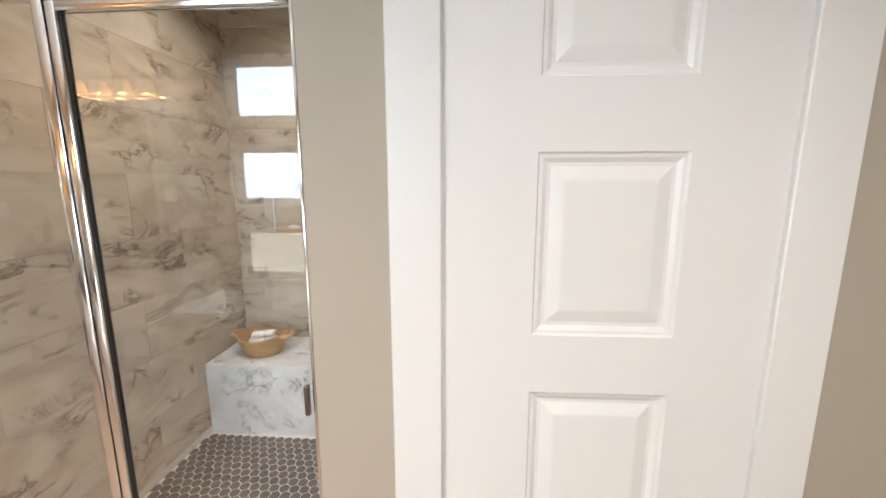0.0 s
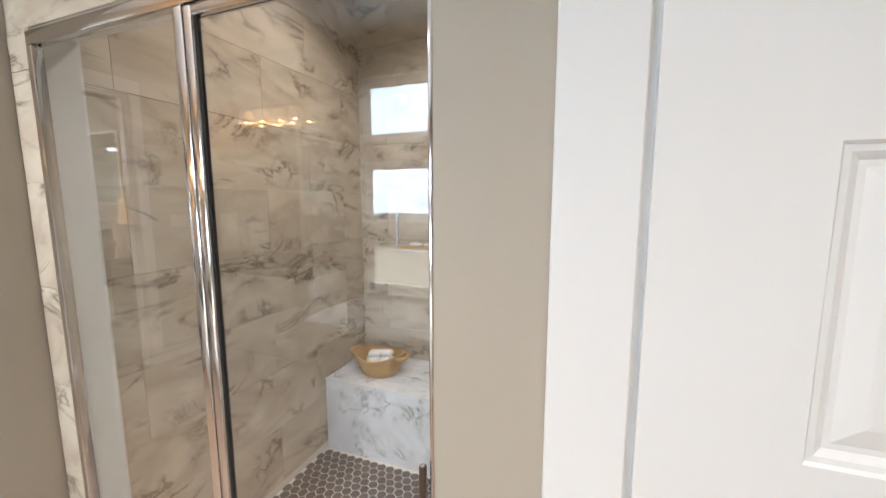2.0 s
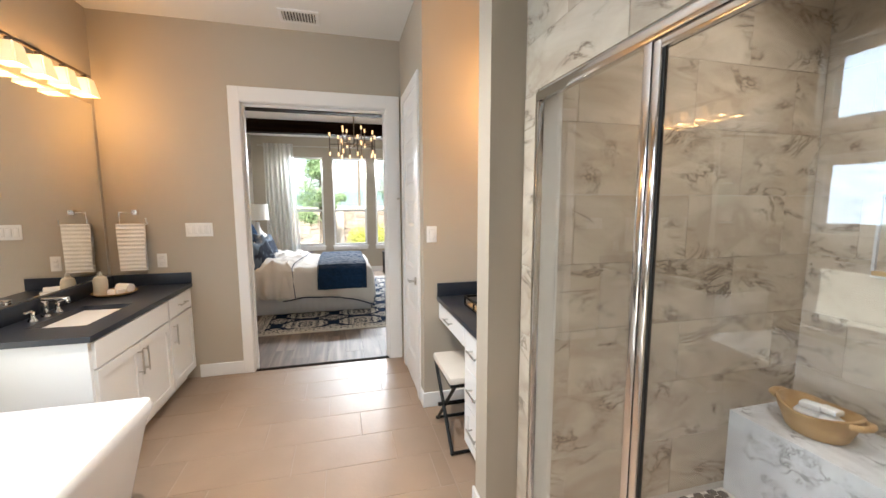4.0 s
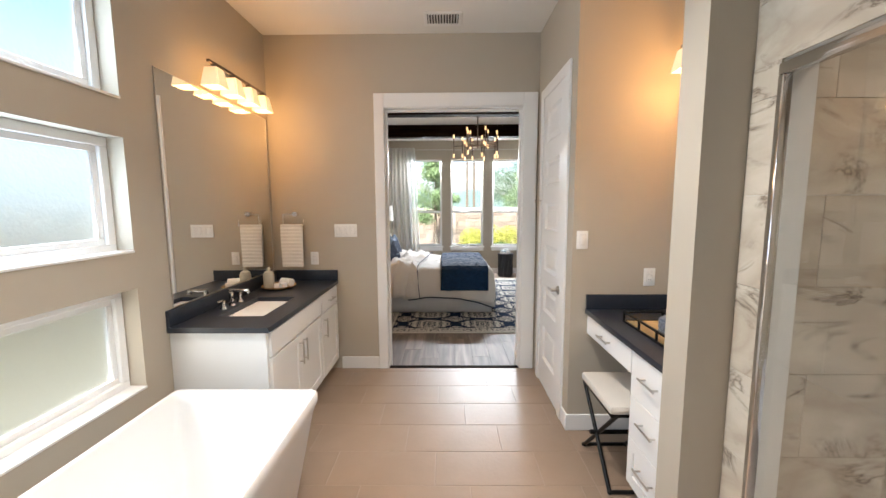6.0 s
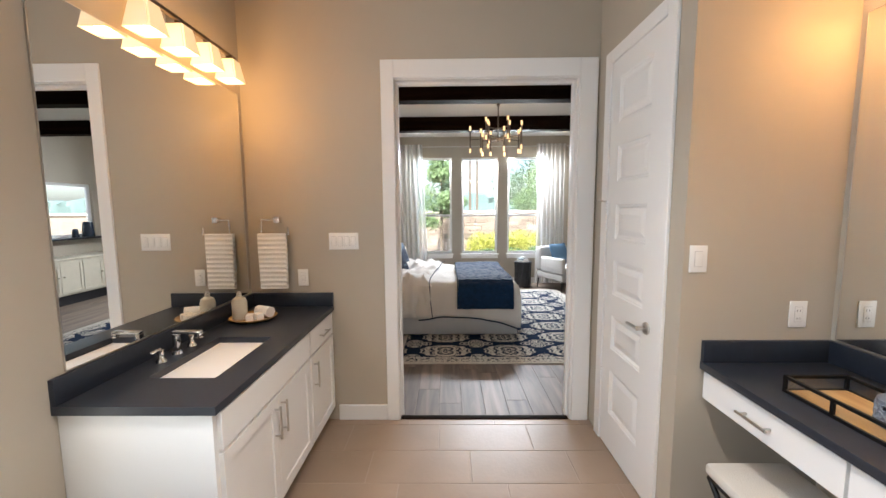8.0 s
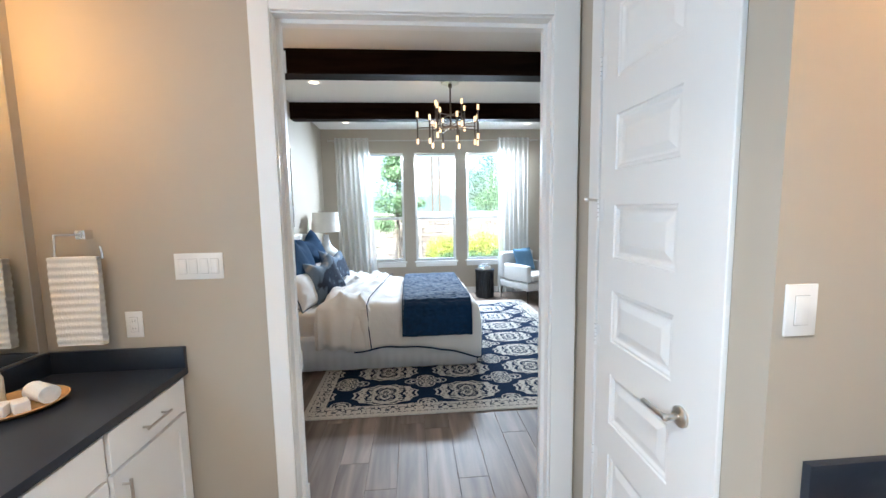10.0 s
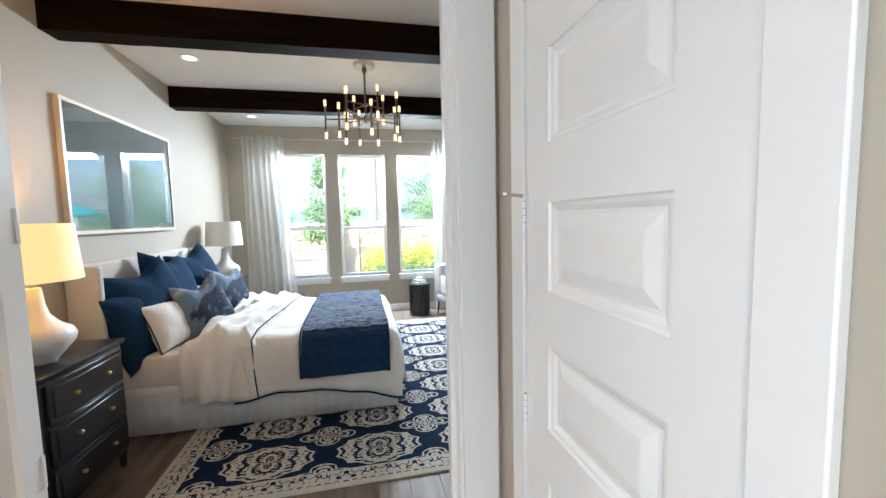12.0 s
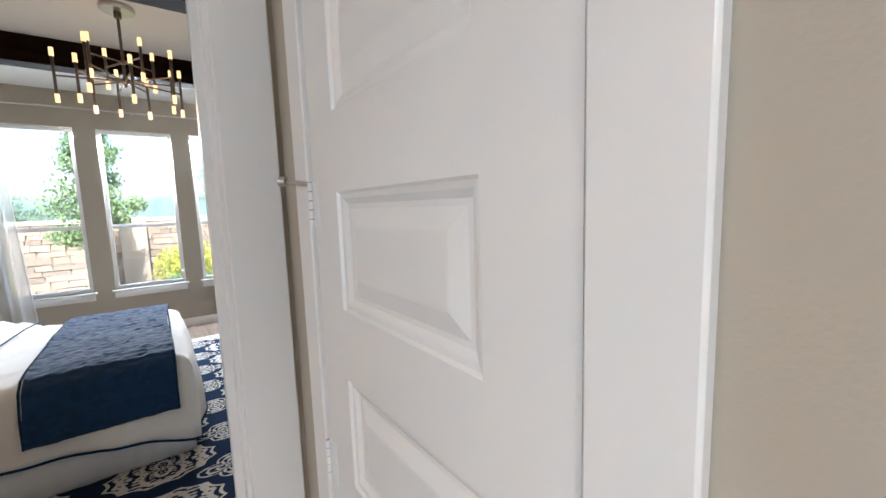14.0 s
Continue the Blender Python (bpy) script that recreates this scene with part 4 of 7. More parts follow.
# ---- shower ----
def shower():
    e = thing("shower_enclosure", None, "chrome framed clear glass shower front with fixed panel and door", "shower enclosure")
    X0, XP, X1, Z0, Z1, y = -1.435, -0.845, -0.268, 0.06, 1.965, GY + 0.01

    def rail(nm, x0, x1, z0, z1, d=0.016, mat=CHROME):
        box_part(nm, (x0, x1, y - d, y + d, z0, z1), mat, e, bevel=0.003)

    rail("header", X0, X1, Z1 - 0.035, Z1)
    rail("sill_rail", X0, X1, Z0, Z0 + 0.03)
    rail("wall_jamb", X0, X0 + 0.022, Z0 + 0.03, Z1 - 0.035)
    rail("post", XP - 0.024, XP + 0.004, Z0 + 0.03, Z1 - 0.035, 0.014)
    rail("wall_jamb", X1 - 0.009, X1, Z0 + 0.03, Z1 - 0.035, 0.012)
    g = box_part("fixed_glass", (X0 + 0.022, XP - 0.024, y - 0.003, y + 0.003, Z0 + 0.03, Z1 - 0.035), GLASS, e)
    rail("seal", XP - 0.030, XP - 0.025, Z0 + 0.03, Z1 - 0.035, 0.006, SEAL)
    d = new("shower_door")
    d.parent = e
    for nm, a in (("stile", (XP + 0.010, XP + 0.034, Z0 + 0.035, Z1 - 0.04)), ("door_rail", (XP + 0.034, X1 - 0.012, Z1 - 0.062, Z1 - 0.04)), ("door_rail", (XP + 0.034, X1 - 0.012, Z0 + 0.035, Z0 + 0.057))):
        box_part(nm, (a[0], a[1], y - 0.015, y + 0.011, a[2], a[3]), CHROME, d, bevel=0.003)
    box_part("door_glass", (XP + 0.034, X1 - 0.012, y - 0.003, y + 0.003, Z0 + 0.057, Z1 - 0.062), GLASS, d)
    box_part("door_seal", (XP + 0.034, XP + 0.040, y - 0.006, y + 0.006, Z0 + 0.057, Z1 - 0.062), SEAL, d)
    box_part("handle", (X1 - 0.026, X1 - 0.014, y - 0.026, y - 0.012, 0.95, 1.03), BRONZE, d, bevel=0.003)
    for o in e.children_recursive:
        if "glass" in o.name:
            o.visible_shadow = False


shower()
BX1, BY0, BY1, BZ = -0.19, 2.062, 2.52, 0.452
bm = bmesh.new()
bx(bm, -1.478, BX1, BY0, BY1, 0, BZ, bevel=0.002, seg=1)
one("shower_bench", bm, MARBLE_W, "white and grey veined tile bench at the back of the shower", "bench")


def basket():
    b = thing("wooden_bowl", None, "carved pale wooden bowl with two handles on the shower bench", "bowl")
    x, y, z = -1.215, 2.26, BZ
    bm = bmesh.new()
    lathe(bm, (x, y, z), [(0.105, 0), (0.115, 0.01), (0.15, 0.095), (0.155, 0.125), (0.145, 0.128), (0.135, 0.10), (0.10, 0.03), (0.0, 0.025)], seg=32, sx=1.04, sy=0.85)
    for v in bm.verts:
        if v.co.z > z + 0.09:
            v.co.z += 0.012 * math.cos(2 * math.atan2(v.co.y - y, v.co.x - x)) * 1.0
    part("body", bm, BASKETW, b)
    for s in (-1, 1):
        bm = bmesh.new()
        tube(bm, [(x + s * 0.145, y - 0.05, z + 0.118), (x + s * 0.180, y - 0.035, z + 0.122), (x + s * 0.190, y, z + 0.124), (x + s * 0.180, y + 0.035, z + 0.122), (x + s * 0.145, y + 0.05, z + 0.118)], 0.014)
        part("handle", bm, BASKETW, b)
    bm = bmesh.new()
    for k, (dx, dy, dz, r) in enumerate(((-0.03, 0, 0.075, 0.045), (0.05, 0.01, 0.075, 0.042))):
        ball(bm, (x + dx, y + dy, z + dz), r, 1.4, 1.1, 0.8)
    one("washcloth", bm, TOWEL, "crumpled white washcloth inside the carved wooden bowl", "towel")
    for i, (dx, dy, dz, rz) in enumerate(((-0.02, -0.01, 0.112, 8), (0.045, 0.005, 0.117, -6))):
        bm = bmesh.new()
        bx(bm, -0.04, 0.04, -0.026, 0.026, 0, 0.026, bevel=0.006)
        one("soap_bar", bm, PORC, "white soap bar on top of the cloth in the bowl", "soap", (x + dx, y + dy, z + dz, 3, -4, rz), "soap bars in the wooden bowl")


basket()


def niche():
    n = thing("shower_niche", None, "square recessed tile niche with a wooden shelf in the shower wall", "niche")
    x0, x1, z0, z1, y = -1.20, -0.88, 1.20, 1.57, 2.508
    bm = bmesh.new()
    for d in ((x0 - 0.012, x0, z0 - 0.012, z1 + 0.012), (x1, x1 + 0.012, z0 - 0.012, z1 + 0.012), (x0, x1, z1, z1 + 0.012), (x0, x1, z0 - 0.012, z0)):
        bx(bm, d[0], d[1], y - 0.014, y, d[2], d[3])
    part("edge_trim", bm, MARBLE_W, n, smooth=False)
    box_part("niche_shelf", (x0, x1, y - 0.03, y, z0, z0 + 0.02), BASKETW, n, "pale wooden shelf")
    for i, (dx, rr) in enumerate(((-1.07, 0.032), (-0.98, 0.026))):
        bm = bmesh.new()
        ball(bm, (0, 0, 0), rr, 1.3, 0.45, 0.5)
        one("soap_bar", bm, SHEET, "small rounded soap on the wooden niche shelf", "soap", (dx, y - 0.016, z0 + 0.02 + rr * 0.5), "soaps on the niche shelf")


niche()


def downlight(x, y, z, r=0.062, power=9, label="round recessed downlight, lit, in the white ceiling, some added unseen as fill", lamp=True):
    d = thing("downlight", None, label, "ceiling light", "recessed ceiling lights")
    bm = bmesh.new()
    lathe(bm, (x, y, z), [(r * 0.78, -0.001), (r, -0.004), (r * 1.18, -0.003), (r * 1.2, 0.0)], seg=32)
    part("trim_ring", bm, WHITE, d)
    bm = bmesh.new()
    rod(bm, (x, y, z - 0.0015), (x, y, z - 0.0005), r * 0.78, seg=32)
    part("lens", bm, LIT, d)
    if lamp:
        spot_lamp("downlight_lamp", (x, y, z - 0.02), power, (1.0, 0.91, 0.81))


downlight(-0.85, 1.75, H, power=16)
downlight(-1.52, -1.25, H, power=5)
# two unseen downlights, added as fill for nook, floor, pier and toilet door
downlight(-1.6, -0.25, H, power=42)
downlight(0.45, -0.5, H, power=30)
downlight(0.36, 1.55, H, power=11)


def toilet_room():
    t = thing("toilet", None, "white two-piece toilet with its oval lid raised, against the back wall", "toilet")
    x, yb = 0.385, 2.415
    bm = bmesh.new()
    bx(bm, x - 0.205, x + 0.205, yb - 0.19, yb, 0.36, 0.665, bevel=0.025, seg=3)
    for v in bm.verts:
        k = (v.co.z - 0.36) / 0.3
        v.co.x = x + (v.co.x - x) * (0.86 + 0.12 * k)
    part("tank", bm, PORC, t)
    box_part("tank_lid", (x - 0.222, x + 0.222, yb - 0.208, yb + 0.001, 0.667, 0.705), PORC, t, bevel=0.012)
    bm = bmesh.new()
    yc = 2.0

    def oval(r1, r2, z, dy=0.0, n=36):
        return [bm.verts.new((x + r1 * math.cos(2 * math.pi * k / n), yc + dy + (r2 if math.sin(2 * math.pi * k / n) < 0 else r2 * 0.82) * math.sin(2 * math.pi * k / n), z)) for k in range(n)]
    rs = [oval(0.115, 0.20, 0.0, 0.06), oval(0.12, 0.21, 0.02, 0.06), oval(0.105, 0.185, 0.10, 0.06), oval(0.12, 0.19, 0.20, 0.05), oval(0.165, 0.225, 0.29, 0.01), oval(0.185, 0.24, 0.36), oval(0.187, 0.243, 0.385), oval(0.18, 0.235, 0.393),
          oval(0.125, 0.175, 0.393, -0.01), oval(0.118, 0.165, 0.37, -0.01), oval(0.10, 0.13, 0.28), oval(0.05, 0.07, 0.22)]
    for p, q in zip(rs, rs[1:]):
        for k in range(36):
            bm.faces.new((p[k], p[(k + 1) % 36], q[(k + 1) % 36], q[k]))
    bm.faces.new(rs[-1])
    bx(bm, x - 0.13, x + 0.13, yb - 0.24, yb - 0.02, 0.18, 0.36, bevel=0.03, seg=3)
    part("bowl", bm, PORC, t)
    bm = bmesh.new()
    rs = [oval(a, b, z, dy) for a, b, z, dy in ((0.118, 0.168, 0.396, -0.01), (0.185, 0.238, 0.396, 0), (0.188, 0.242, 0.405, 0), (0.178, 0.23, 0.415, 0), (0.128, 0.178, 0.413, -0.01), (0.118, 0.168, 0.400, -0.01), (0.118, 0.168, 0.396, -0.01))]
    for p, q in zip(rs, rs[1:]):
        for k in range(36):
            bm.faces.new((p[k], p[(k + 1) % 36], q[(k + 1) % 36], q[k]))
    part("seat", bm, PORC, t)
    bm = bmesh.new()
    n = 36
    rings = []
    for d, s in ((0.0, 0.985), (0.004, 1.0), (0.014, 1.0), (0.02, 0.96), (0.02, 0.5)):
        rings.append([bm.verts.new((x + 0.18 * s * math.cos(2 * math.pi * k / n), yb - 0.222 + d + 0.10 * (0.42 + 0.20 * s * math.sin(2 * math.pi * k / n)) * 0.15, 0.42 + 0.222 + 0.222 * s * math.sin(2 * math.pi * k / n))) for k in range(n)])
    for p, q in zip(rings, rings[1:]):
        for k in range(n):
            bm.faces.new((p[k], p[(k + 1) % n], q[(k + 1) % n], q[k]))
    bm.faces.new(rings[0][::-1])
    bm.faces.new(rings[-1])
    for v in bm.verts:
        v.co.y += 0.0 - 0.02 * (1 - (v.co.z - 0.42) / 0.44)
    part("lid", bm, PORC, t)
    for s in (-1, 1):
        bm = bmesh.new()
        rod(bm, (x + s * 0.07 - 0.02, yb - 0.235, 0.412), (x + s * 0.07 + 0.02, yb - 0.235, 0.412), 0.011)
        part("hinge", bm, PORC, t)
    bm = bmesh.new()
    rod(bm, (x - 0.15, yb - 0.19, 0.61), (x - 0.15, yb - 0.21, 0.61), 0.012)
    bx(bm, x - 0.16, x - 0.09, yb - 0.218, yb - 0.208, 0.602, 0.618, bevel=0.003)
    part("flush_lever", bm, CHROME, t)
    v = thing("supply_valve", None, "chrome water valve low on the wall beside the toilet", "valve")
    bm = bmesh.new()
    rod(bm, (0.13, 2.42, 0.20), (0.13, 2.36, 0.20), 0.012)
    rod(bm, (0.13, 2.42, 0.20), (0.13, 2.412, 0.20), 0.03, seg=20)
    ball(bm, (0.13, 2.35, 0.20), 0.02, 1, 0.6, 1.3)
    part("valve_body", bm, CHROME, v)
    bm = bmesh.new()
    tube(bm, [(0.13, 2.36, 0.21), (0.15, 2.35, 0.28), (0.20, 2.36, 0.34), (0.22, 2.36, 0.37)], 0.006)
    part("hose", bm, NICKEL, v)
    a = thing("framed_art", None, "blurred blue and ochre print in white frame above the toilet", "picture")
    ax0, ax1, az0, az1, ay = 0.0, 0.69, 1.10, 1.965, 2.42
    bm = bmesh.new()
    f = 0.035
    for d in ((ax0, ax1, az0, az0 + f), (ax0, ax1, az1 - f, az1), (ax0, ax0 + f, az0 + f, az1 - f), (ax1 - f, ax1, az0 + f, az1 - f)):
        bx(bm, d[0], d[1], ay - 0.03, ay, d[2], d[3], bevel=0.003, seg=1)
    part("frame", bm, WHITE, a)
    pm = material("abstract_print", (0.3, 0.3, 0.3), 0.7)
    nt = pm.node_tree
    tc = nt.nodes.new("ShaderNodeTexCoord")
    sep = nt.nodes.new("ShaderNodeSeparateXYZ")
    nt.links.new(tc.outputs["Generated"], sep.inputs[0])
    nz = nt.nodes.new("ShaderNodeTexNoise")
    nz.inputs["Scale"].default_value = 5
    nt.links.new(tc.outputs["Generated"], nz.inputs["Vector"])
    ad = nt.nodes.new("ShaderNodeMath")
    ad.operation, ad.inputs[1].default_value, ad.inputs[2].default_value = "MULTIPLY_ADD", 0.22, -0.11
    nt.links.new(nz.outputs["Fac"], ad.inputs[0])
    ad2 = nt.nodes.new("ShaderNodeMath")
    nt.links.new(ad.outputs[0], ad2.inputs[0])
    nt.links.new(sep.outputs["Z"], ad2.inputs[1])
    r = ramp(nt, ad2.outputs[0], [(0.0, (0.10, 0.16, 0.24)), (0.12, (0.06, 0.11, 0.19)), (0.3, (0.22, 0.25, 0.27)), (0.55, (0.38, 0.33, 0.24)), (0.85, (0.40, 0.38, 0.30)), (0.92, (0.10, 0.12, 0.13)), (0.97, (0.40, 0.42, 0.40))])
    nt.links.new(r.outputs[0], nt.nodes["Principled BSDF"].inputs["Base Color"])
    box_part("print", (ax0 + f, ax1 - f, ay - 0.012, ay - 0.006, az0 + f, az1 - f), pm, a, "blurred abstract print")
    box_part("glazing", (ax0 + f, ax1 - f, ay - 0.017, ay - 0.014, az0 + f, az1 - f), GLASS, a)
    p = thing("paper_holder", None, "chrome toilet paper holder, empty, on the toilet room wall", "paper holder")
    px, py, pz = 0.79, 1.42, 0.69
    bm = bmesh.new()
    bx(bm, px - 0.05, px, py - 0.02, py + 0.02, pz - 0.02, pz + 0.02, bevel=0.004)
    part("post", bm, CHROME, p)
    bm = bmesh.new()
    tube(bm, [(px - 0.045, py, pz), (px - 0.06, py - 0.02, pz), (px - 0.065, py - 0.16, pz + 0.01), (px - 0.065, py - 0.17, pz - 0.06), (px - 0.065, py - 0.02, pz - 0.08)], 0.006)
    part("arm", bm, CHROME, p)


toilet_room()


def vent():
    v = thing("air_vent", None, "white louvred air vent with dark slots in the bathroom ceiling", "vent")
    x0, x1, y0, y1 = -3.585, -3.355, -0.325, -0.02
    box_part("backing", (x0 + 0.02, x1 - 0.02, y0 + 0.02, y1 - 0.02, H - 0.003, H - 0.001), DARKGAP, v)
    bm = bmesh.new()
    for d in ((x0, x1, y0, y0 + 0.028), (x0, x1, y1 - 0.028, y1), (x0, x0 + 0.035, y0 + 0.028, y1 - 0.028), (x1 - 0.035, x1, y0 + 0.028, y1 - 0.028)):
        bx(bm, *d, H - 0.010, H, bevel=0.002, seg=1)
    part("frame", bm, WHITE, v)
    for i in range(11):
        y = y0 + 0.04 + i * 0.0225
        bm = bmesh.new()
        bx(bm, x0 + 0.035, x1 - 0.035, -0.007, 0.007, -0.0006, 0.0006)
        for q in bm.verts:
            q.co = Vector((q.co.x, y + q.co.y * 0.8 + q.co.z * 0.5, H - 0.009 + q.co.y * 0.5))
        part("slat", bm, WHITE, v, smooth=False)


vent()

# closet shelves
for i, z in enumerate((0.42, 0.86, 1.30, 1.72, 2.15)):
    bm = bmesh.new()
    bx(bm, DW + 0.002, CX - 0.122, 1.15, 1.60, z, z + 0.02, bevel=0.002, seg=1)
    one("closet_shelf", bm, WHITE, "white painted closet shelf against the back wall", "shelf", group="closet shelves")


# ---- bedroom ----
BX0, BX1_, BFY, BHY = -7.17, -5.63, 0.47, -1.60


def wavy_box(bm, x0, x1, y0, y1, z0, z1, nx, ny, amp, rnd, edge=0.06, seed=1.0, crease=0.012):
    """A soft slab: a top sheet that bulges and rolls over at its edges, with sides down to z0."""
    grid = []
    for j in range(ny + 1):
        row = []
        for i in range(nx + 1):
            u, v = i / nx, j / ny
            x, y = x0 + (x1 - x0) * u, y0 + (y1 - y0) * v
            d = min(u * (x1 - x0), (1 - u) * (x1 - x0), v * (y1 - y0), (1 - v) * (y1 - y0))
            drop = rnd * (1 - min(1, d / edge)) ** 2
            z = z1 - drop + amp * noise.noise((x * 3 + seed, y * 3, 0.3)) + amp * 0.6 * noise.noise((x * 8 + seed, y * 8, 1.3))
            z += crease * ((1 - abs(noise.noise((x * 2.2 + seed, y * 6.5 + x * 2, 4.1)))) ** 6 - 0.3) * min(1, d / 0.10)
            row.append(bm.verts.new((x, y, z)))
        grid.append(row)
    for j in range(ny):
        for i in range(nx):
            bm.faces.new((grid[j][i], grid[j][i + 1], grid[j + 1][i + 1], grid[j + 1][i]))
    loop = grid[0][:] + [r[-1] for r in grid[1:]] + grid[-1][-2::-1] + [r[0] for r in grid[-2:0:-1]]
    return loop


def skirt(bm, loop, levels, flare, wave, freq, seed=0.0, droop=0.0):
    """Hang a cloth from a closed loop of verts, down through the levels (z of each ring)."""
    n = len(loop)
    cx = sum(v.co.x for v in loop) / n
    cy = sum(v.co.y for v in loop) / n
    prev = loop
    run = [0.0]
    for a, b in zip(loop, loop[1:]):
        run.append(run[-1] + (a.co - b.co).length)
    hx, hy = max(v.co.x for v in loop) - cx, max(v.co.y for v in loop) - cy
    for k, z in enumerate(levels):
        f = (k + 1) / len(levels)
        ring = []
        for i, v in enumerate(loop):
            a, b = loop[i - 1].co, loop[(i + 1) % n].co
            t = Vector((b.x - a.x, b.y - a.y, 0)).normalized()
            o = Vector((t.y, -t.x, 0))
            if o.dot(Vector((v.co.x - cx, v.co.y - cy, 0))) < 0:
                o = -o
            s = flare * min(1, f * 2.0) + wave * f * (math.sin(run[i] * freq + seed) + 0.6 * math.sin(run[i] * freq * 2.3 + 1.7 * seed))
            zz = z + (0.018 * math.sin(run[i] * 3.1 + seed) + 0.010 * math.sin(run[i] * 7.7) if k == len(levels) - 1 else 0)
            if v.co.y > cy:
                zz -= droop * f * f * max(0, 1 - math.hypot(abs(v.co.x - cx) - hx, v.co.y - cy - hy) / 0.45)
            ring.append(bm.verts.new((v.co.x + o.x * s, v.co.y + o.y * s, zz)))
        for i in range(n):
            bm.faces.new((prev[i], prev[(i + 1) % n], ring[(i + 1) % n], ring[i]))
        prev = ring
    return prev


def thicken(ob, t):
    m = ob.modifiers.new("thickness", "SOLIDIFY")
    m.thickness, m.offset = t, -1
    return ob


def bed():
    b = thing("bed", None, "cream upholstered double bed with a pleated white skirt, made up", "bed")
    bm = bmesh.new()
    bx(bm, BX0 - 0.05, BX1_ + 0.05, HW + 0.006, BHY + 0.02, 0.10, 1.265, bevel=0.02, seg=3)
    part("headboard", bm, OFFW, b)
    for s, x in ((-1, BX0 - 0.05), (1, BX1_ + 0.05)):
        bm = bmesh.new()
        a, c = (x, x + 0.055) if s > 0 else (x - 0.055, x)
        bx(bm, a, c, HW + 0.006, BHY + 0.14, 0.10, 1.255, bevel=0.018, seg=3)
        part("headboard_wing", bm, OFFW, b)
    box_part("base", (BX0 + 0.03, BX1_ - 0.03, BHY + 0.03, BFY - 0.03, 0.12, 0.30), OFFW, b)
    for x in (BX0 + 0.1, BX1_ - 0.1):
        for y in (BHY + 0.1, BFY - 0.1):
            box_part("leg", (x - 0.03, x + 0.03, y - 0.03, y + 0.03, 0, 0.12), BLACKW, b)
    bm = bmesh.new()
    bx(bm, BX0, BX1_, BHY + 0.02, BFY, 0.30, 0.585, bevel=0.045, seg=4)
    part("mattress", bm, SHEET, b)
    # pleated skirt round three sides
    bm = bmesh.new()
    pts = []
    path = [(BX1_ + 0.005, BHY + 0.03), (BX1_ + 0.005, BFY + 0.005), (BX0 - 0.005, BFY + 0.005), (BX0 - 0.005, BHY + 0.03)]
    for (xa, ya), (xb, yb) in zip(path, path[1:]):
        L = math.hypot(xb - xa, yb - ya)
        n = int(L / 0.012)
        ox, oy = (yb - ya) / L, -(xb - xa) / L
        if ox * ((xa + xb) / 2 - (BX0 + BX1_) / 2) + oy * ((ya + yb) / 2 - (BHY + BFY) / 2) < 0:
            ox, oy = -ox, -oy
        for i in range(n):
            s = i / n * L
            w = 0.0011 * math.sin(s * 75) + 0.0025 * math.sin(s * 17 + 1)
            pts.append((xa + (xb - xa) * i / n, ya + (yb - ya) * i / n, ox, oy, w))
    rows = []
    for k, z in enumerate((0.36, 0.30, 0.18, 0.02)):
        f = (0.2, 0.6, 1.2, 2.0)[k]
        rows.append([bm.verts.new((x + ox * (w * f + 0.004 * k), y + oy * (w * f + 0.004 * k), z)) for x, y, ox, oy, w in pts])
    for p, q in zip(rows, rows[1:]):
        for i in range(len(p) - 1):
            bm.faces.new((p[i], p[i + 1], q[i + 1], q[i]))
    thicken(part("bed_skirt", bm, material("skirt_cotton", (0.74, 0.74, 0.75), 0.9, vary=0.04), b), 0.003)
    return b


bed()


def duvet():
    d = thing("duvet", None, "white duvet with thin navy piping spread over the bed", "duvet")
    bm = bmesh.new()
    loop = wavy_box(bm, BX0 - 0.02, BX1_ + 0.02, -0.72, BFY + 0.03, 0, 0.660, 64, 56, 0.016, 0.05, 0.11)
    last = skirt(bm, loop, (0.58, 0.48, 0.38, 0.28, 0.225), 0.055, 0.026, 8.0, 1.0, 0.13)
    hem = [v.co.copy() for v in last]
    thicken(part("cover", bm, LINEN, d), 0.02)
    bm = bmesh.new()
    for p, q in zip(hem, hem[1:] + hem[:1]):
        if min(p.y, q.y) > -0.70:
            rod(bm, p, q, 0.008, seg=6)
    part("piping", bm, NAVYC, d, "navy piping along the hem")
    f = thing("folded_duvet_top", None, "turned-back white duvet end with creases and navy piping", "duvet")
    bm = bmesh.new()
    loop = wavy_box(bm, BX0 - 0.03, BX1_ + 0.035, -1.04, -0.40, 0, 0.715, 90, 60, 0.050, 0.07, 0.12, 5.0, 0.042)
    last = skirt(bm, loop, (0.62, 0.55, 0.47, 0.39, 0.31, 0.225), 0.055, 0.032, 13.0, 2.0)
    for v in bm.verts:
        v.co.y -= 0.16 * (v.co.x - BX0) / (BX1_ - BX0) * (v.co.y + 1.04) / 0.64
    thicken(part("fold", bm, LINEN, f), 0.02)
    bm = bmesh.new()
    edge = [(BX1_ + 0.10, -0.375, 0.25), (BX1_ + 0.085, -0.385, 0.45), (BX1_ + 0.05, -0.395, 0.66), (BX1_ - 0.08, -0.40, 0.704), (BX1_ - 0.5, -0.41, 0.712), (-6.5, -0.405, 0.71), (BX0 + 0.3, -0.41, 0.71), (BX0 + 0.02, -0.40, 0.70)]
    tube(bm, [(x, y - 0.16 * (x - BX0) / (BX1_ - BX0) + 0.012 * math.sin(9 * x + 7 * z), z) for x, y, z in edge], 0.005, seg=6)
    part("piping", bm, NAVYC, f, "navy piping")


duvet()


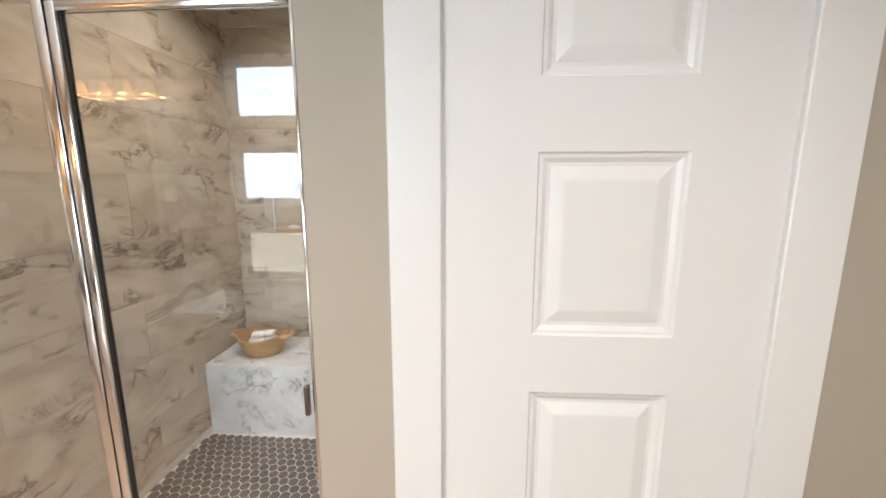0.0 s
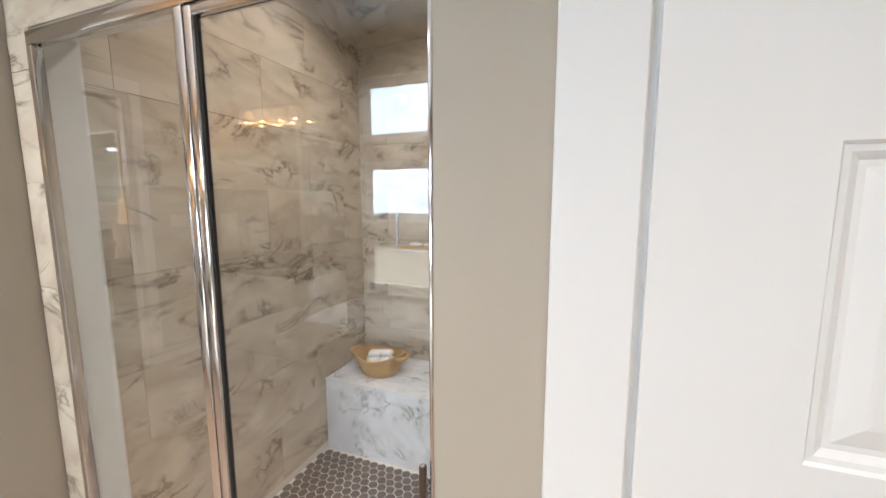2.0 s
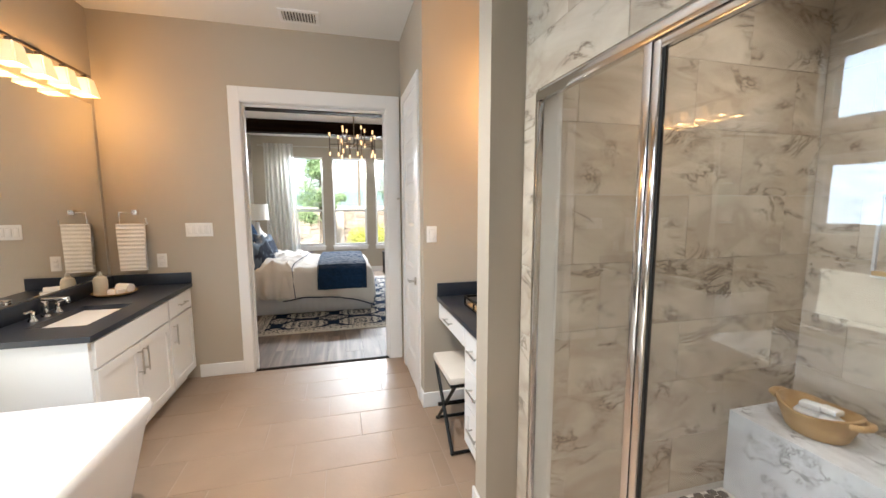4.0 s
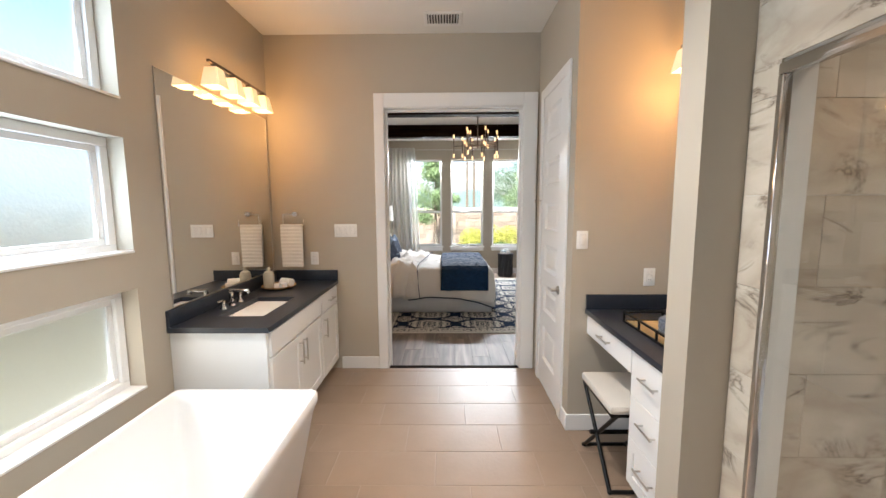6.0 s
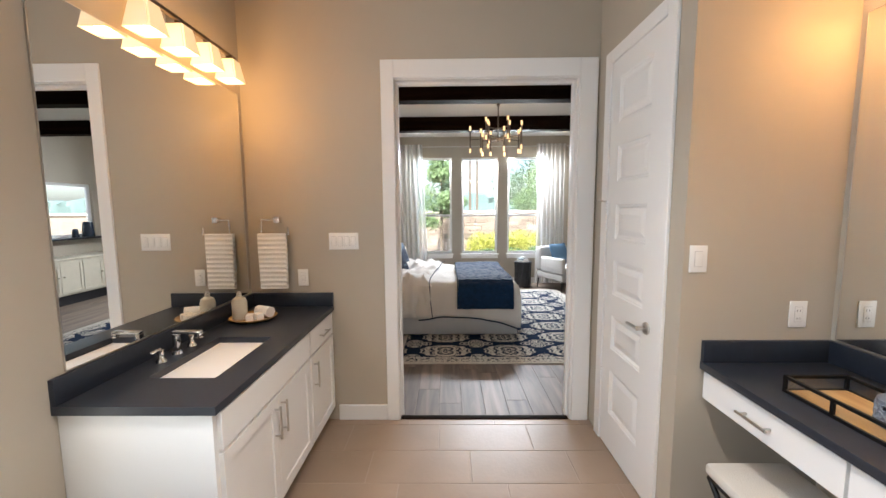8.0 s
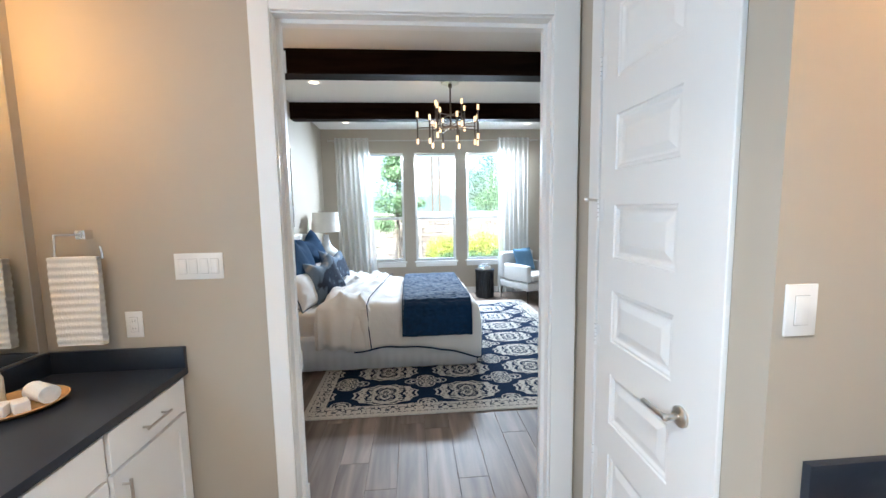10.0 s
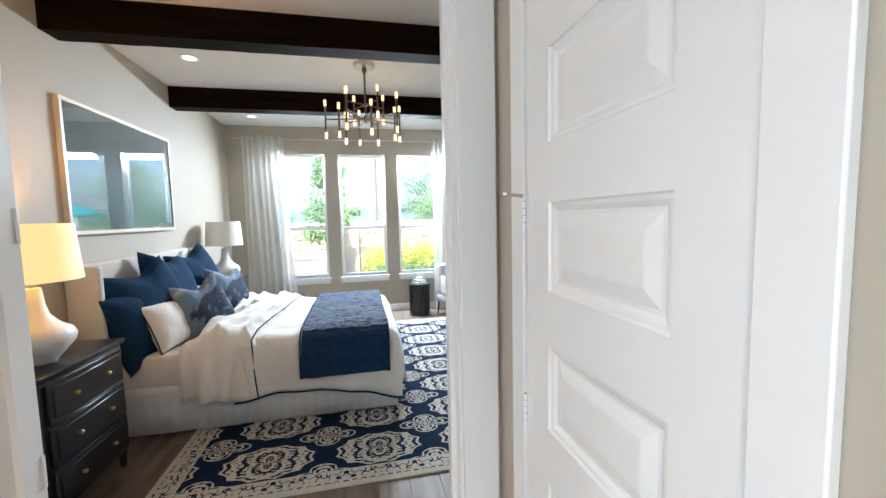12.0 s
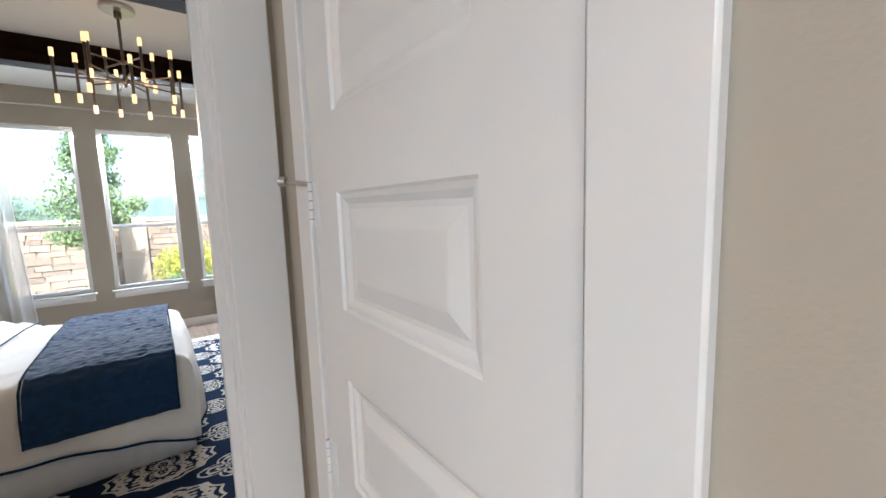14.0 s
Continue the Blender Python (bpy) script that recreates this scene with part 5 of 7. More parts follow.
def throw():
    """Quilted throw over the foot, hanging down both long sides."""
    t = thing("quilted_throw", None, "navy quilted throw laid across the foot of the bed", "blanket")
    for yy in (-0.235, 0.425):
        bm = bmesh.new()
        tube(bm, [(BX1_ + 0.111, yy, 0.355), (BX1_ + 0.101, yy, 0.50), (BX1_ + 0.058, yy, 0.636), (BX1_ - 0.01, yy, 0.682), (BX1_ - 0.15, yy, 0.697), (BX0 + 0.15, yy, 0.697), (BX0 + 0.01, yy, 0.682), (BX0 - 0.058, yy, 0.636), (BX0 - 0.088, yy, 0.50)], 0.006, seg=6)
        part("edge_binding", bm, NAVYC, t)
    bm = bmesh.new()
    ny, nx = 60, 230
    y0, y1 = -0.235, 0.425
    prof = [(BX1_ + 0.108, 0.355), (BX1_ + 0.098, 0.50), (BX1_ + 0.055, 0.635), (BX1_ - 0.01, 0.684), (BX1_ - 0.15, 0.700), (-6.4, 0.700), (BX0 + 0.15, 0.700), (BX0 + 0.01, 0.684), (BX0 - 0.055, 0.635), (BX0 - 0.085, 0.50), (BX0 - 0.095, 0.33)]
    cum = [0]
    for a, b in zip(prof, prof[1:]):
        cum.append(cum[-1] + math.dist(a, b))
    rows = []
    for i in range(nx + 1):
        s = cum[-1] * i / nx
        k = min(len(cum) - 2, max(j for j in range(len(cum)) if cum[j] <= s + 1e-9))
        f = (s - cum[k]) / (cum[k + 1] - cum[k])
        x = prof[k][0] + f * (prof[k + 1][0] - prof[k][0])
        z = prof[k][1] + f * (prof[k + 1][1] - prof[k][1])
        side = abs(prof[k][0] - prof[k + 1][0]) < 0.06
        row = []
        for j in range(ny + 1):
            y = y0 + (y1 - y0) * j / ny
            q = 0.007 * (1 - abs(noise.noise((s * 24, y * 7, 5.0)))) ** 4 + 0.006 * noise.noise((s * 18, y * 18, 0)) + 0.004 * noise.noise((s * 40, y * 40, 2)) + 0.015 * noise.noise((x * 3, y * 3, 0.3)) * (0 if side else 1)
            dx = (q if x > -6.4 else -q) if side else 0
            row.append(bm.verts.new((x + dx, y + 0.01 * math.sin(s * 4), z + (0 if side else q))))
        rows.append(row)
    for p, r in zip(rows, rows[1:]):
        for j in range(ny):
            bm.faces.new((p[j], p[j + 1], r[j + 1], r[j]))
    thicken(part("cloth", bm, NAVY, t), 0.012)


throw()


def pillow(label, m, w, h, t, mat, group="", name="pillow", dent=0.0, piping=None):
    """A square pillow; dent is how far its top edge is pushed in, which leaves two ears."""
    p = thing(name, None, label, "pillow", group)
    bm = bmesh.new()
    n = 22
    sheets = []
    for s in (1, -1):
        g = []
        for j in range(n + 1):
            row = []
            for i in range(n + 1):
                u, v = 2 * i / n - 1, 2 * j / n - 1
                pinch = 1 - 0.07 * (1 - abs(u) ** 2) * abs(v) ** 3 - 0.0
                pinch2 = 1 - 0.07 * (1 - abs(v) ** 2) * abs(u) ** 3
                b = max(0, (1 - abs(u) ** 2.6) * (1 - abs(v) ** 2.6)) ** 0.5
                z = s * t / 2 * b + 0.012 * noise.noise((u * 2 + w * 9, v * 2, s + h)) * b
                chop = dent * math.exp(-(u / 0.55) ** 2) * max(0.0, (v + 1) / 2) ** 2
                z *= 1 - 1.6 * chop
                row.append(bm.verts.new((u * w / 2 * pinch2 * (1 - 0.5 * max(0.0, v) * dent), v * h / 2 * pinch - chop, z)))
            g.append(row)
        sheets.append(g)
        for j in range(n):
            for i in range(n):
                bm.faces.new((g[j][i], g[j][i + 1], g[j + 1][i + 1], g[j + 1][i]))
    g = sheets[0]
    rim = [v.co.copy() for v in g[0][:-1] + [q[-1] for q in g[:-1]] + g[-1][:0:-1] + [q[0] for q in g[:0:-1]]]
    bmesh.ops.remove_doubles(bm, verts=bm.verts[:], dist=1e-4)
    part("cushion", bm, mat, p)
    if piping:
        bm = bmesh.new()
        for a, c in zip(rim, rim[1:] + rim[:1]):
            rod(bm, a, c, 0.0055, seg=6)
        part("piping", bm, piping, p, "thin navy piping")
    p.matrix_basis = m
    return p


IKAT = material("grey_blue_ikat", (0.2, 0.25, 0.3), 0.9, bump=0.3, bump_scale=40)
nt = IKAT.node_tree
_tc, _w = nt.nodes.new("ShaderNodeTexCoord"), nt.nodes.new("ShaderNodeTexNoise")
_w.inputs["Scale"].default_value, _w.inputs["Distortion"].default_value, _w.inputs["Detail"].default_value = 3.4, 0.5, 3
nt.links.new(_tc.outputs["Object"], _w.inputs["Vector"])
_r = ramp(nt, _w.outputs["Fac"], [(0.34, (0.40, 0.39, 0.37)), (0.42, (0.15, 0.20, 0.27)), (0.52, (0.13, 0.18, 0.25)), (0.55, (0.025, 0.035, 0.06)), (0.63, (0.03, 0.045, 0.08)), (0.67, (0.17, 0.22, 0.29))])
nt.links.new(_r.outputs[0], nt.nodes["Principled BSDF"].inputs["Base Color"])

YB = BHY + 0.02
pillow("navy square pillow slumped low at the bed's side against the headboard", pose(-5.80, YB + 0.20, 0.78, 100, 8, -8), 0.52, 0.58, 0.22, NAVYC, group="navy pillows against the headboard")
for i, (x, dz) in enumerate(((-5.93, 0.02), (-6.36, 0.07), (-6.90, 0.08))):
    pillow("navy square euro pillow with a flange leaning on the headboard", pose(x, YB + 0.19 + (0.03, 0, 0)[i], 0.585 + 0.32 + dz, 110, (10, -8, 9)[i], (-14, -4, -8)[i]), 0.64, 0.64, 0.24, NAVYC, dent=0.08, group="navy pillows against the headboard")
for i, x in enumerate((-5.92, -6.80)):
    pillow("white bed pillow with navy piping in front of the navy pillows", pose(x, YB + 0.36, 0.585 + 0.175, 112, 0, (-10, -6)[i]), 0.50, 0.38, 0.17, SHEET, piping=NAVYC, group="white bed pillows")
for i, (x, y) in enumerate(((-6.14, 0.50), (-6.90, 0.47))):
    pillow("square blue and grey ikat cushion leaning on the white pillows", pose(x, YB + y, 0.60 + 0.245, 114, (8, -6)[i], (-30, -24)[i]), 0.48, 0.48, 0.17, IKAT, dent=0.09, group="ikat cushions")


def nightstand(x0, x1, label):
    n = thing("nightstand", None, label, "nightstand", "nightstands beside the bed")
    y0, y1, Hn = HW + 0.02, -1.245, 0.82
    box_part("body", (x0 + 0.02, x1 - 0.02, y0, y1 - 0.015, 0.11, Hn - 0.03), BLACKW, n, bevel=0.003)
    box_part("top", (x0, x1, y0 - 0.005, y1 + 0.005, Hn - 0.03, Hn), BLACKW, n, bevel=0.008)
    for x in (x0 + 0.045, x1 - 0.045):
        for y in (y0 + 0.03, y1 - 0.04):
            bm = bmesh.new()
            rod(bm, (x, y, 0.0), (x, y, 0.12), 0.017, 0.026, seg=14)
            part("leg", bm, BLACKW, n)
    zs = (0.13, 0.345, 0.56, 0.775)
    for a, b in zip(zs, zs[1:]):
        bm = bmesh.new()
        bx(bm, x0 + 0.045, x1 - 0.045, y1 - 0.016, y1 + 0.002, a + 0.008, b - 0.008, bevel=0.003, seg=1)
        bx(bm, x0 + 0.075, x1 - 0.075, y1 + 0.001, y1 + 0.007, a + 0.035, b - 0.035, bevel=0.003, seg=1)
        d = part("drawer_front", bm, BLACKW, n)
        xm, zm = (x0 + x1) / 2, (a + b) / 2
        for s in (-1, 1):
            bm = bmesh.new()
            xk = xm + s * 0.13
            rod(bm, (xk, y1 + 0.005, zm), (xk, y1 + 0.018, zm), 0.005)
            ball(bm, (xk, y1 + 0.022, zm), 0.012)
            part("knob", bm, BRASS, d, "aged brass knob")
    return n


nightstand(-5.335, -4.66, "black three-drawer nightstand with brass knobs beside the bed near the doorway")
nightstand(-8.12, -7.46, "black three-drawer nightstand with brass knobs by the curtained windows")


def table_lamp(x, y, z, lit, label):
    L = thing("table_lamp", None, label, "table lamp", "lamps on the nightstands")
    bm = bmesh.new()
    lathe(bm, (x, y, z), [(0.070, 0), (0.075, 0.01), (0.105, 0.045), (0.150, 0.10), (0.158, 0.135), (0.145, 0.165), (0.095, 0.20), (0.060, 0.245), (0.045, 0.30), (0.040, 0.37), (0.036, 0.39), (0, 0.392)], seg=40)
    part("base", bm, material("white_ceramic", (0.72, 0.71, 0.68), 0.45, vary=0.03, vary_scale=15), L)
    bm = bmesh.new()
    rod(bm, (x, y, z + 0.39), (x, y, z + 0.62), 0.006)
    part("stem", bm, BRASS, L)
    bm = bmesh.new()
    lathe(bm, (x, y, z + 0.43), [(0.207, 0.0), (0.185, 0.29), (0.182, 0.29), (0.204, 0.0), (0.207, 0.0)], seg=48)
    sm = material("linen_shade", (0.80, 0.77, 0.70), 0.9, vary=0.03, vary_scale=20, bump=0.15, bump_scale=300)
    b = sm.node_tree.nodes["Principled BSDF"]
    if lit:
        b.inputs["Emission Color"].default_value = (1.0, 0.48, 0.10, 1)
        b.inputs["Emission Strength"].default_value = 0.18
    s = part("shade", bm, sm, L)
    if lit:
        bm = bmesh.new()
        ball(bm, (x, y, z + 0.55), 0.035, seg=12)
        part("bulb", bm, BULB, L)
        point_lamp("lamp_bulb", (x, y, z + 0.62), 2.2, (1.0, 0.45, 0.13), 0.04)
        point_lamp("lamp_bulb", (x, y, z + 0.46), 2.2, (1.0, 0.45, 0.13), 0.04)


table_lamp(-4.93, -1.42, 0.822, True, "white ceramic lamp with a glowing warm drum shade on the nightstand")
table_lamp(-7.78, -1.40, 0.82, False, "white ceramic lamp, off-white drum shade unlit, by the windows")


def photo_frame(x, y, z):
    p = thing("photo_frame", None, "small silver standing photo frame beside the lamp", "photo frame")
    bm = bmesh.new()
    for d in ((-0.07, 0.07, 0, 0.015), (-0.07, 0.07, 0.165, 0.18), (-0.07, -0.055, 0.015, 0.165), (0.055, 0.07, 0.015, 0.165)):
        bx(bm, d[0], d[1], -0.006, 0.006, d[2], d[3])
    part("frame", bm, NICKEL, p, smooth=False)
    box_part("picture", (-0.055, 0.055, -0.002, 0.002, 0.015, 0.165), SHEET, p)
    p.matrix_basis = pose(x, y, z, -14, 0, 200)


photo_frame(-7.98, -1.30, 0.822)


def bedroom_art():
    a = thing("framed_art", None, "wide framed coastal photograph with glass above the headboard", "picture")
    x0, x1, z0, z1, y = -7.09, -5.60, 1.465, 2.385, HW
    f = 0.028
    bm = bmesh.new()
    for d in ((x0, x1, z0, z0 + f), (x0, x1, z1 - f, z1), (x0, x0 + f, z0 + f, z1 - f), (x1 - f, x1, z0 + f, z1 - f)):
        bx(bm, d[0], d[1], y, y + 0.035, d[2], d[3], bevel=0.003, seg=1)
    part("frame", bm, material("champagne_frame", (0.66, 0.60, 0.48), 0.4, 0.1, vary=0.08), a)
    pm = material("coastal_print", (0.3, 0.4, 0.45), 0.7)
    nt = pm.node_tree
    tc = nt.nodes.new("ShaderNodeTexCoord")
    sep = nt.nodes.new("ShaderNodeSeparateXYZ")
    nt.links.new(tc.outputs["Generated"], sep.inputs[0])
    r = ramp(nt, sep.outputs["Z"], [(0.0, (0.17, 0.26, 0.28)), (0.25, (0.21, 0.32, 0.37)), (0.5, (0.27, 0.36, 0.41)), (0.8, (0.22, 0.25, 0.25)), (1.0, (0.30, 0.32, 0.31))])
    nt.links.new(r.outputs[0], nt.nodes["Principled BSDF"].inputs["Base Color"])
    box_part("print", (x0 + f, x1 - f, y + 0.012, y + 0.018, z0 + f, z1 - f), pm, a, "pale sea-blue photograph")
    box_part("glazing", (x0 + f, x1 - f, y + 0.022, y + 0.026, z0 + f, z1 - f), GLASS, a)


bedroom_art()


def beam(x0, x1):
    bm = bmesh.new()
    n = 70
    y0, y1 = HW, 3.6
    prev = None
    for i in range(n + 1):
        y = y0 + (y1 - y0) * i / n
        r = random.Random(int(i * 7 + x0 * 10))
        c = [r.uniform(0.0, 0.010) for _ in range(4)]
        vs = [bm.verts.new(p) for p in ((x0, y, BH - 0.001), (x0, y, 2.765 + c[0]), (x0 + c[1], y, 2.757), (x1 - c[2], y, 2.757), (x1, y, 2.765 + c[3]), (x1, y, BH - 0.001))]
        if prev:
            for k in range(5):
                bm.faces.new((prev[k], prev[k + 1], vs[k + 1], vs[k]))
        else:
            bm.faces.new(vs)
        prev = vs
    bm.faces.new(prev[::-1])
    return one("ceiling_beam", bm, DARKW, "dark stained rough-edged wooden beam across the bedroom ceiling", "beam", group="ceiling beams", smooth=False)


beam(-5.72, -5.54)
beam(-7.42, -7.24)
for x, y in ((-6.45, -1.16), (-8.42, -1.15), (-8.5, 1.86), (-6.45, 2.3)):
    downlight(x, y, BH, 0.07, power=1.2 if y < 0 else 5)


def chandelier(x, y):
    c = thing("chandelier", None, "bronze tiered chandelier with many small candle bulbs hanging from the ceiling", "chandelier")
    zt, zc = BH, 2.47
    bm = bmesh.new()
    lathe(bm, (x, y, zt), [(0.098, 0), (0.102, -0.006), (0.102, -0.026), (0.096, -0.032), (0.03, -0.034), (0, -0.034)], seg=40)
    part("canopy", bm, NICKEL, c)
    bm = bmesh.new()
    rod(bm, (x, y, zc - 0.04), (x, y, zt - 0.03), 0.009)
    rod(bm, (x, y, zt - 0.075), (x, y, zt - 0.03), 0.022)
    part("stem", bm, BRONZE, c)
    bm = bmesh.new()
    ball(bm, (x, y, zc), 0.028)
    part("hub", bm, BRONZE, c)
    bm = bmesh.new()
    ball(bm, (x, y, zc + 0.13), 0.018)
    part("hub", bm, BRONZE, c)

    def candle(cx, cy, za, zb):
        bm = bmesh.new()
        rod(bm, (cx, cy, za), (cx, cy, zb), 0.0085, seg=10)
        k = part("candle_tube", bm, BRONZE, c)
        for z0, z1 in ((zb, zb + 0.055), (za - 0.055, za)):
            bm = bmesh.new()
            rod(bm, (cx, cy, z0), (cx, cy, z1), 0.0125, seg=12)
            part("bulb", bm, BULB, k)

    for i in range(10):
        a = 2 * math.pi * (i + 0.25) / 10
        R = 0.375 if i % 2 else 0.27
        z = zc if i % 2 else zc + 0.0
        cx, cy = x + R * math.cos(a), y + R * math.sin(a)
        bm = bmesh.new()
        rod(bm, (x, y, z), (cx, cy, z), 0.006, seg=8)
        part("arm", bm, BRONZE, c)
        dz = 0.05 if i % 2 else -0.02
        candle(cx, cy, z - 0.105 - (0.015 if i % 2 else 0.04), z + 0.072 + dz)
    for i in range(4):
        a = 2 * math.pi * (i + 0.35) / 4
        cx, cy = x + 0.2 * math.cos(a), y + 0.2 * math.sin(a)
        bm = bmesh.new()
        rod(bm, (x, y, zc + 0.13), (cx, cy, zc + 0.13), 0.006, seg=8)
        part("arm", bm, BRONZE, c)
        candle(cx, cy, zc + 0.03, zc + 0.205)
    for i in range(3):
        a = 2 * math.pi * i / 3
        point_lamp("chandelier_bulb", (x + 0.2 * math.cos(a), y + 0.2 * math.sin(a), zc - 0.18), 0.35, (1.0, 0.66, 0.36), 0.06)


chandelier(-6.36, 0.335)


def curtain(y0, y1, label, flare=0.0):
    c = thing("curtain", None, label, "curtain", "sheer curtains")
    m = bpy.data.materials.new("sheer_white")
    m.use_nodes = True
    nt = m.node_tree
    b = nt.nodes["Principled BSDF"]
    b.inputs["Base Color"].default_value, b.inputs["Roughness"].default_value = (0.86, 0.86, 0.84, 1), 0.9
    trl, tr = nt.nodes.new("ShaderNodeBsdfTranslucent"), nt.nodes.new("ShaderNodeBsdfTransparent")
    trl.inputs[0].default_value = (0.9, 0.9, 0.88, 1)
    m1, m2 = nt.nodes.new("ShaderNodeMixShader"), nt.nodes.new("ShaderNodeMixShader")
    m1.inputs[0].default_value, m2.inputs[0].default_value = 0.75, 0.34
    nt.links.new(b.outputs[0], m1.inputs[1])
    nt.links.new(trl.outputs[0], m1.inputs[2])
    nt.links.new(m1.outputs[0], m2.inputs[1])
    nt.links.new(tr.outputs[0], m2.inputs[2])
    nt.links.new(m2.outputs[0], nt.nodes["Material Output"].inputs[0])
    bm = bmesh.new()
    n = 160
    prev = None
    for k in range(15):
        f = k / 14
        z = 2.80 - f * 2.78
        amp = 0.018 + 0.024 * min(1, f * 2.5)
        row = [bm.verts.new((FX + 0.115 + amp * math.sin(i / n * (y1 - y0) * 75 + 0.5 * math.sin(f * 3 + i * 0.02)), y0 + (y1 - y0) * i / n * (1 + flare * f) + 0.01 * math.sin(f * 4 + i * 0.1), z)) for i in range(n + 1)]
        if prev:
            for i in range(n):
                bm.faces.new((prev[i], prev[i + 1], row[i + 1], row[i]))
        prev = row
    part("cloth", bm, m, c)


curtain(-1.42, -0.84, "sheer white curtain gathered at the side of the windows", 0.18)
curtain(1.42, 2.0, "sheer white curtain gathered by the armchair")
r_ = thing("curtain_rod", None, "slim nickel curtain rod across the three windows", "curtain rod")
bm = bmesh.new()
rod(bm, (FX + 0.115, -1.52, 2.755), (FX + 0.115, 2.12, 2.755), 0.010, seg=14)
part("rod", bm, NICKEL, r_)
for y in (-1.52, 2.12):
    bm = bmesh.new()
    ball(bm, (FX + 0.115, y, 2.755), 0.018)
    part("finial", bm, NICKEL, r_)
for y in (-1.45, 0.30, 2.06):
    bm = bmesh.new()
    rod(bm, (FX, y, 2.755), (FX + 0.115, y, 2.755), 0.007)
    part("bracket", bm, NICKEL, r_)


def armchair(x, y, rz):
    c = thing("armchair", None, "light grey upholstered armchair with slim dark legs by the windows", "armchair")
    m = material("light_grey_upholstery", (0.55, 0.54, 0.52), 0.9, bump=0.3, bump_scale=200, vary=0.04)
    for nm, d, bv in (("seat_base", (-0.36, 0.36, -0.36, 0.34, 0.20, 0.33), 0.03), ("seat_cushion", (-0.27, 0.27, -0.37, 0.22, 0.335, 0.46), 0.045), ("backrest", (-0.36, 0.36, 0.22, 0.38, 0.33, 0.80), 0.05), ("armrest", (-0.37, -0.275, -0.36, 0.22, 0.33, 0.62), 0.035), ("armrest", (0.275, 0.37, -0.36, 0.22, 0.33, 0.62), 0.035)):
        bm = bmesh.new()
        bx(bm, *d, bevel=bv, seg=4)
        part(nm, bm, m, c)
    for sx in (-1, 1):
        for sy in (-1, 1):
            bm = bmesh.new()
            rod(bm, (sx * 0.32, sy * 0.31, 0.21), (sx * 0.33, sy * 0.33, 0.0), 0.014, 0.009)
            part("leg", bm, BLACKM, c)
    c.matrix_basis = pose(x, y, 0, 0, 0, rz)
    pillow("dusty blue square cushion on the armchair", pose(x, y, 0, 0, 0, rz) @ pose(0.02, 0.12, 0.655, 72, 0, 4), 0.44, 0.42, 0.14, BLUEC)


armchair(-8.42, 1.86, 118)


def side_table(x, y):
    t = thing("side_table", None, "black round fluted drum side table beside the armchair", "side table")
    bm = bmesh.new()
    lathe(bm, (x, y, 0), [(0.15, 0), (0.155, 0.02), (0.135, 0.25), (0.155, 0.47), (0, 0.47)], seg=40)
    part("drum", bm, BLACKW, t)
    for k in range(14):
        a = 2 * math.pi * k / 14
        bm = bmesh.new()
        rod(bm, (x + 0.152 * math.cos(a), y + 0.152 * math.sin(a), 0.01), (x + 0.156 * math.cos(a + 0.35), y + 0.156 * math.sin(a + 0.35), 0.465), 0.010, seg=6)
        part("flute", bm, BLACKW, t)
    bm = bmesh.new()
    rod(bm, (x, y, 0.47), (x, y, 0.495), 0.172, seg=40)
    part("top", bm, BLACKW, t)
    for i, (w, d, c_) in enumerate(((0.20, 0.15, (0.55, 0.52, 0.46)), (0.17, 0.13, (0.30, 0.36, 0.40)))):
        b = thing("book", None, ("cream book lying on the side table", "grey-blue book lying on top of the stack")[i], "book", "books on the side table")
        z = 0.4955 + i * 0.032
        box_part("cover", (-w / 2, w / 2, -d / 2, d / 2, 0, 0.030), material("book_cloth", c_, 0.7, vary=0.05), b, bevel=0.003)
        box_part("pages", (-w / 2 + 0.004, w / 2 + 0.001, -d / 2 + 0.003, d / 2 - 0.003, 0.004, 0.026), SHEET, b)
        b.matrix_basis = pose(x, y, z, 0, 0, 20 + i * 12)
    bm = bmesh.new()
    lathe(bm, (x, y, 0.5595), [(0.03, 0), (0.055, 0.03), (0.05, 0.032), (0.028, 0.006), (0, 0.005)])
    one("small_bowl", bm, PORC, "small white bowl on the stacked books", "bowl")


side_table(-8.60, 1.13)


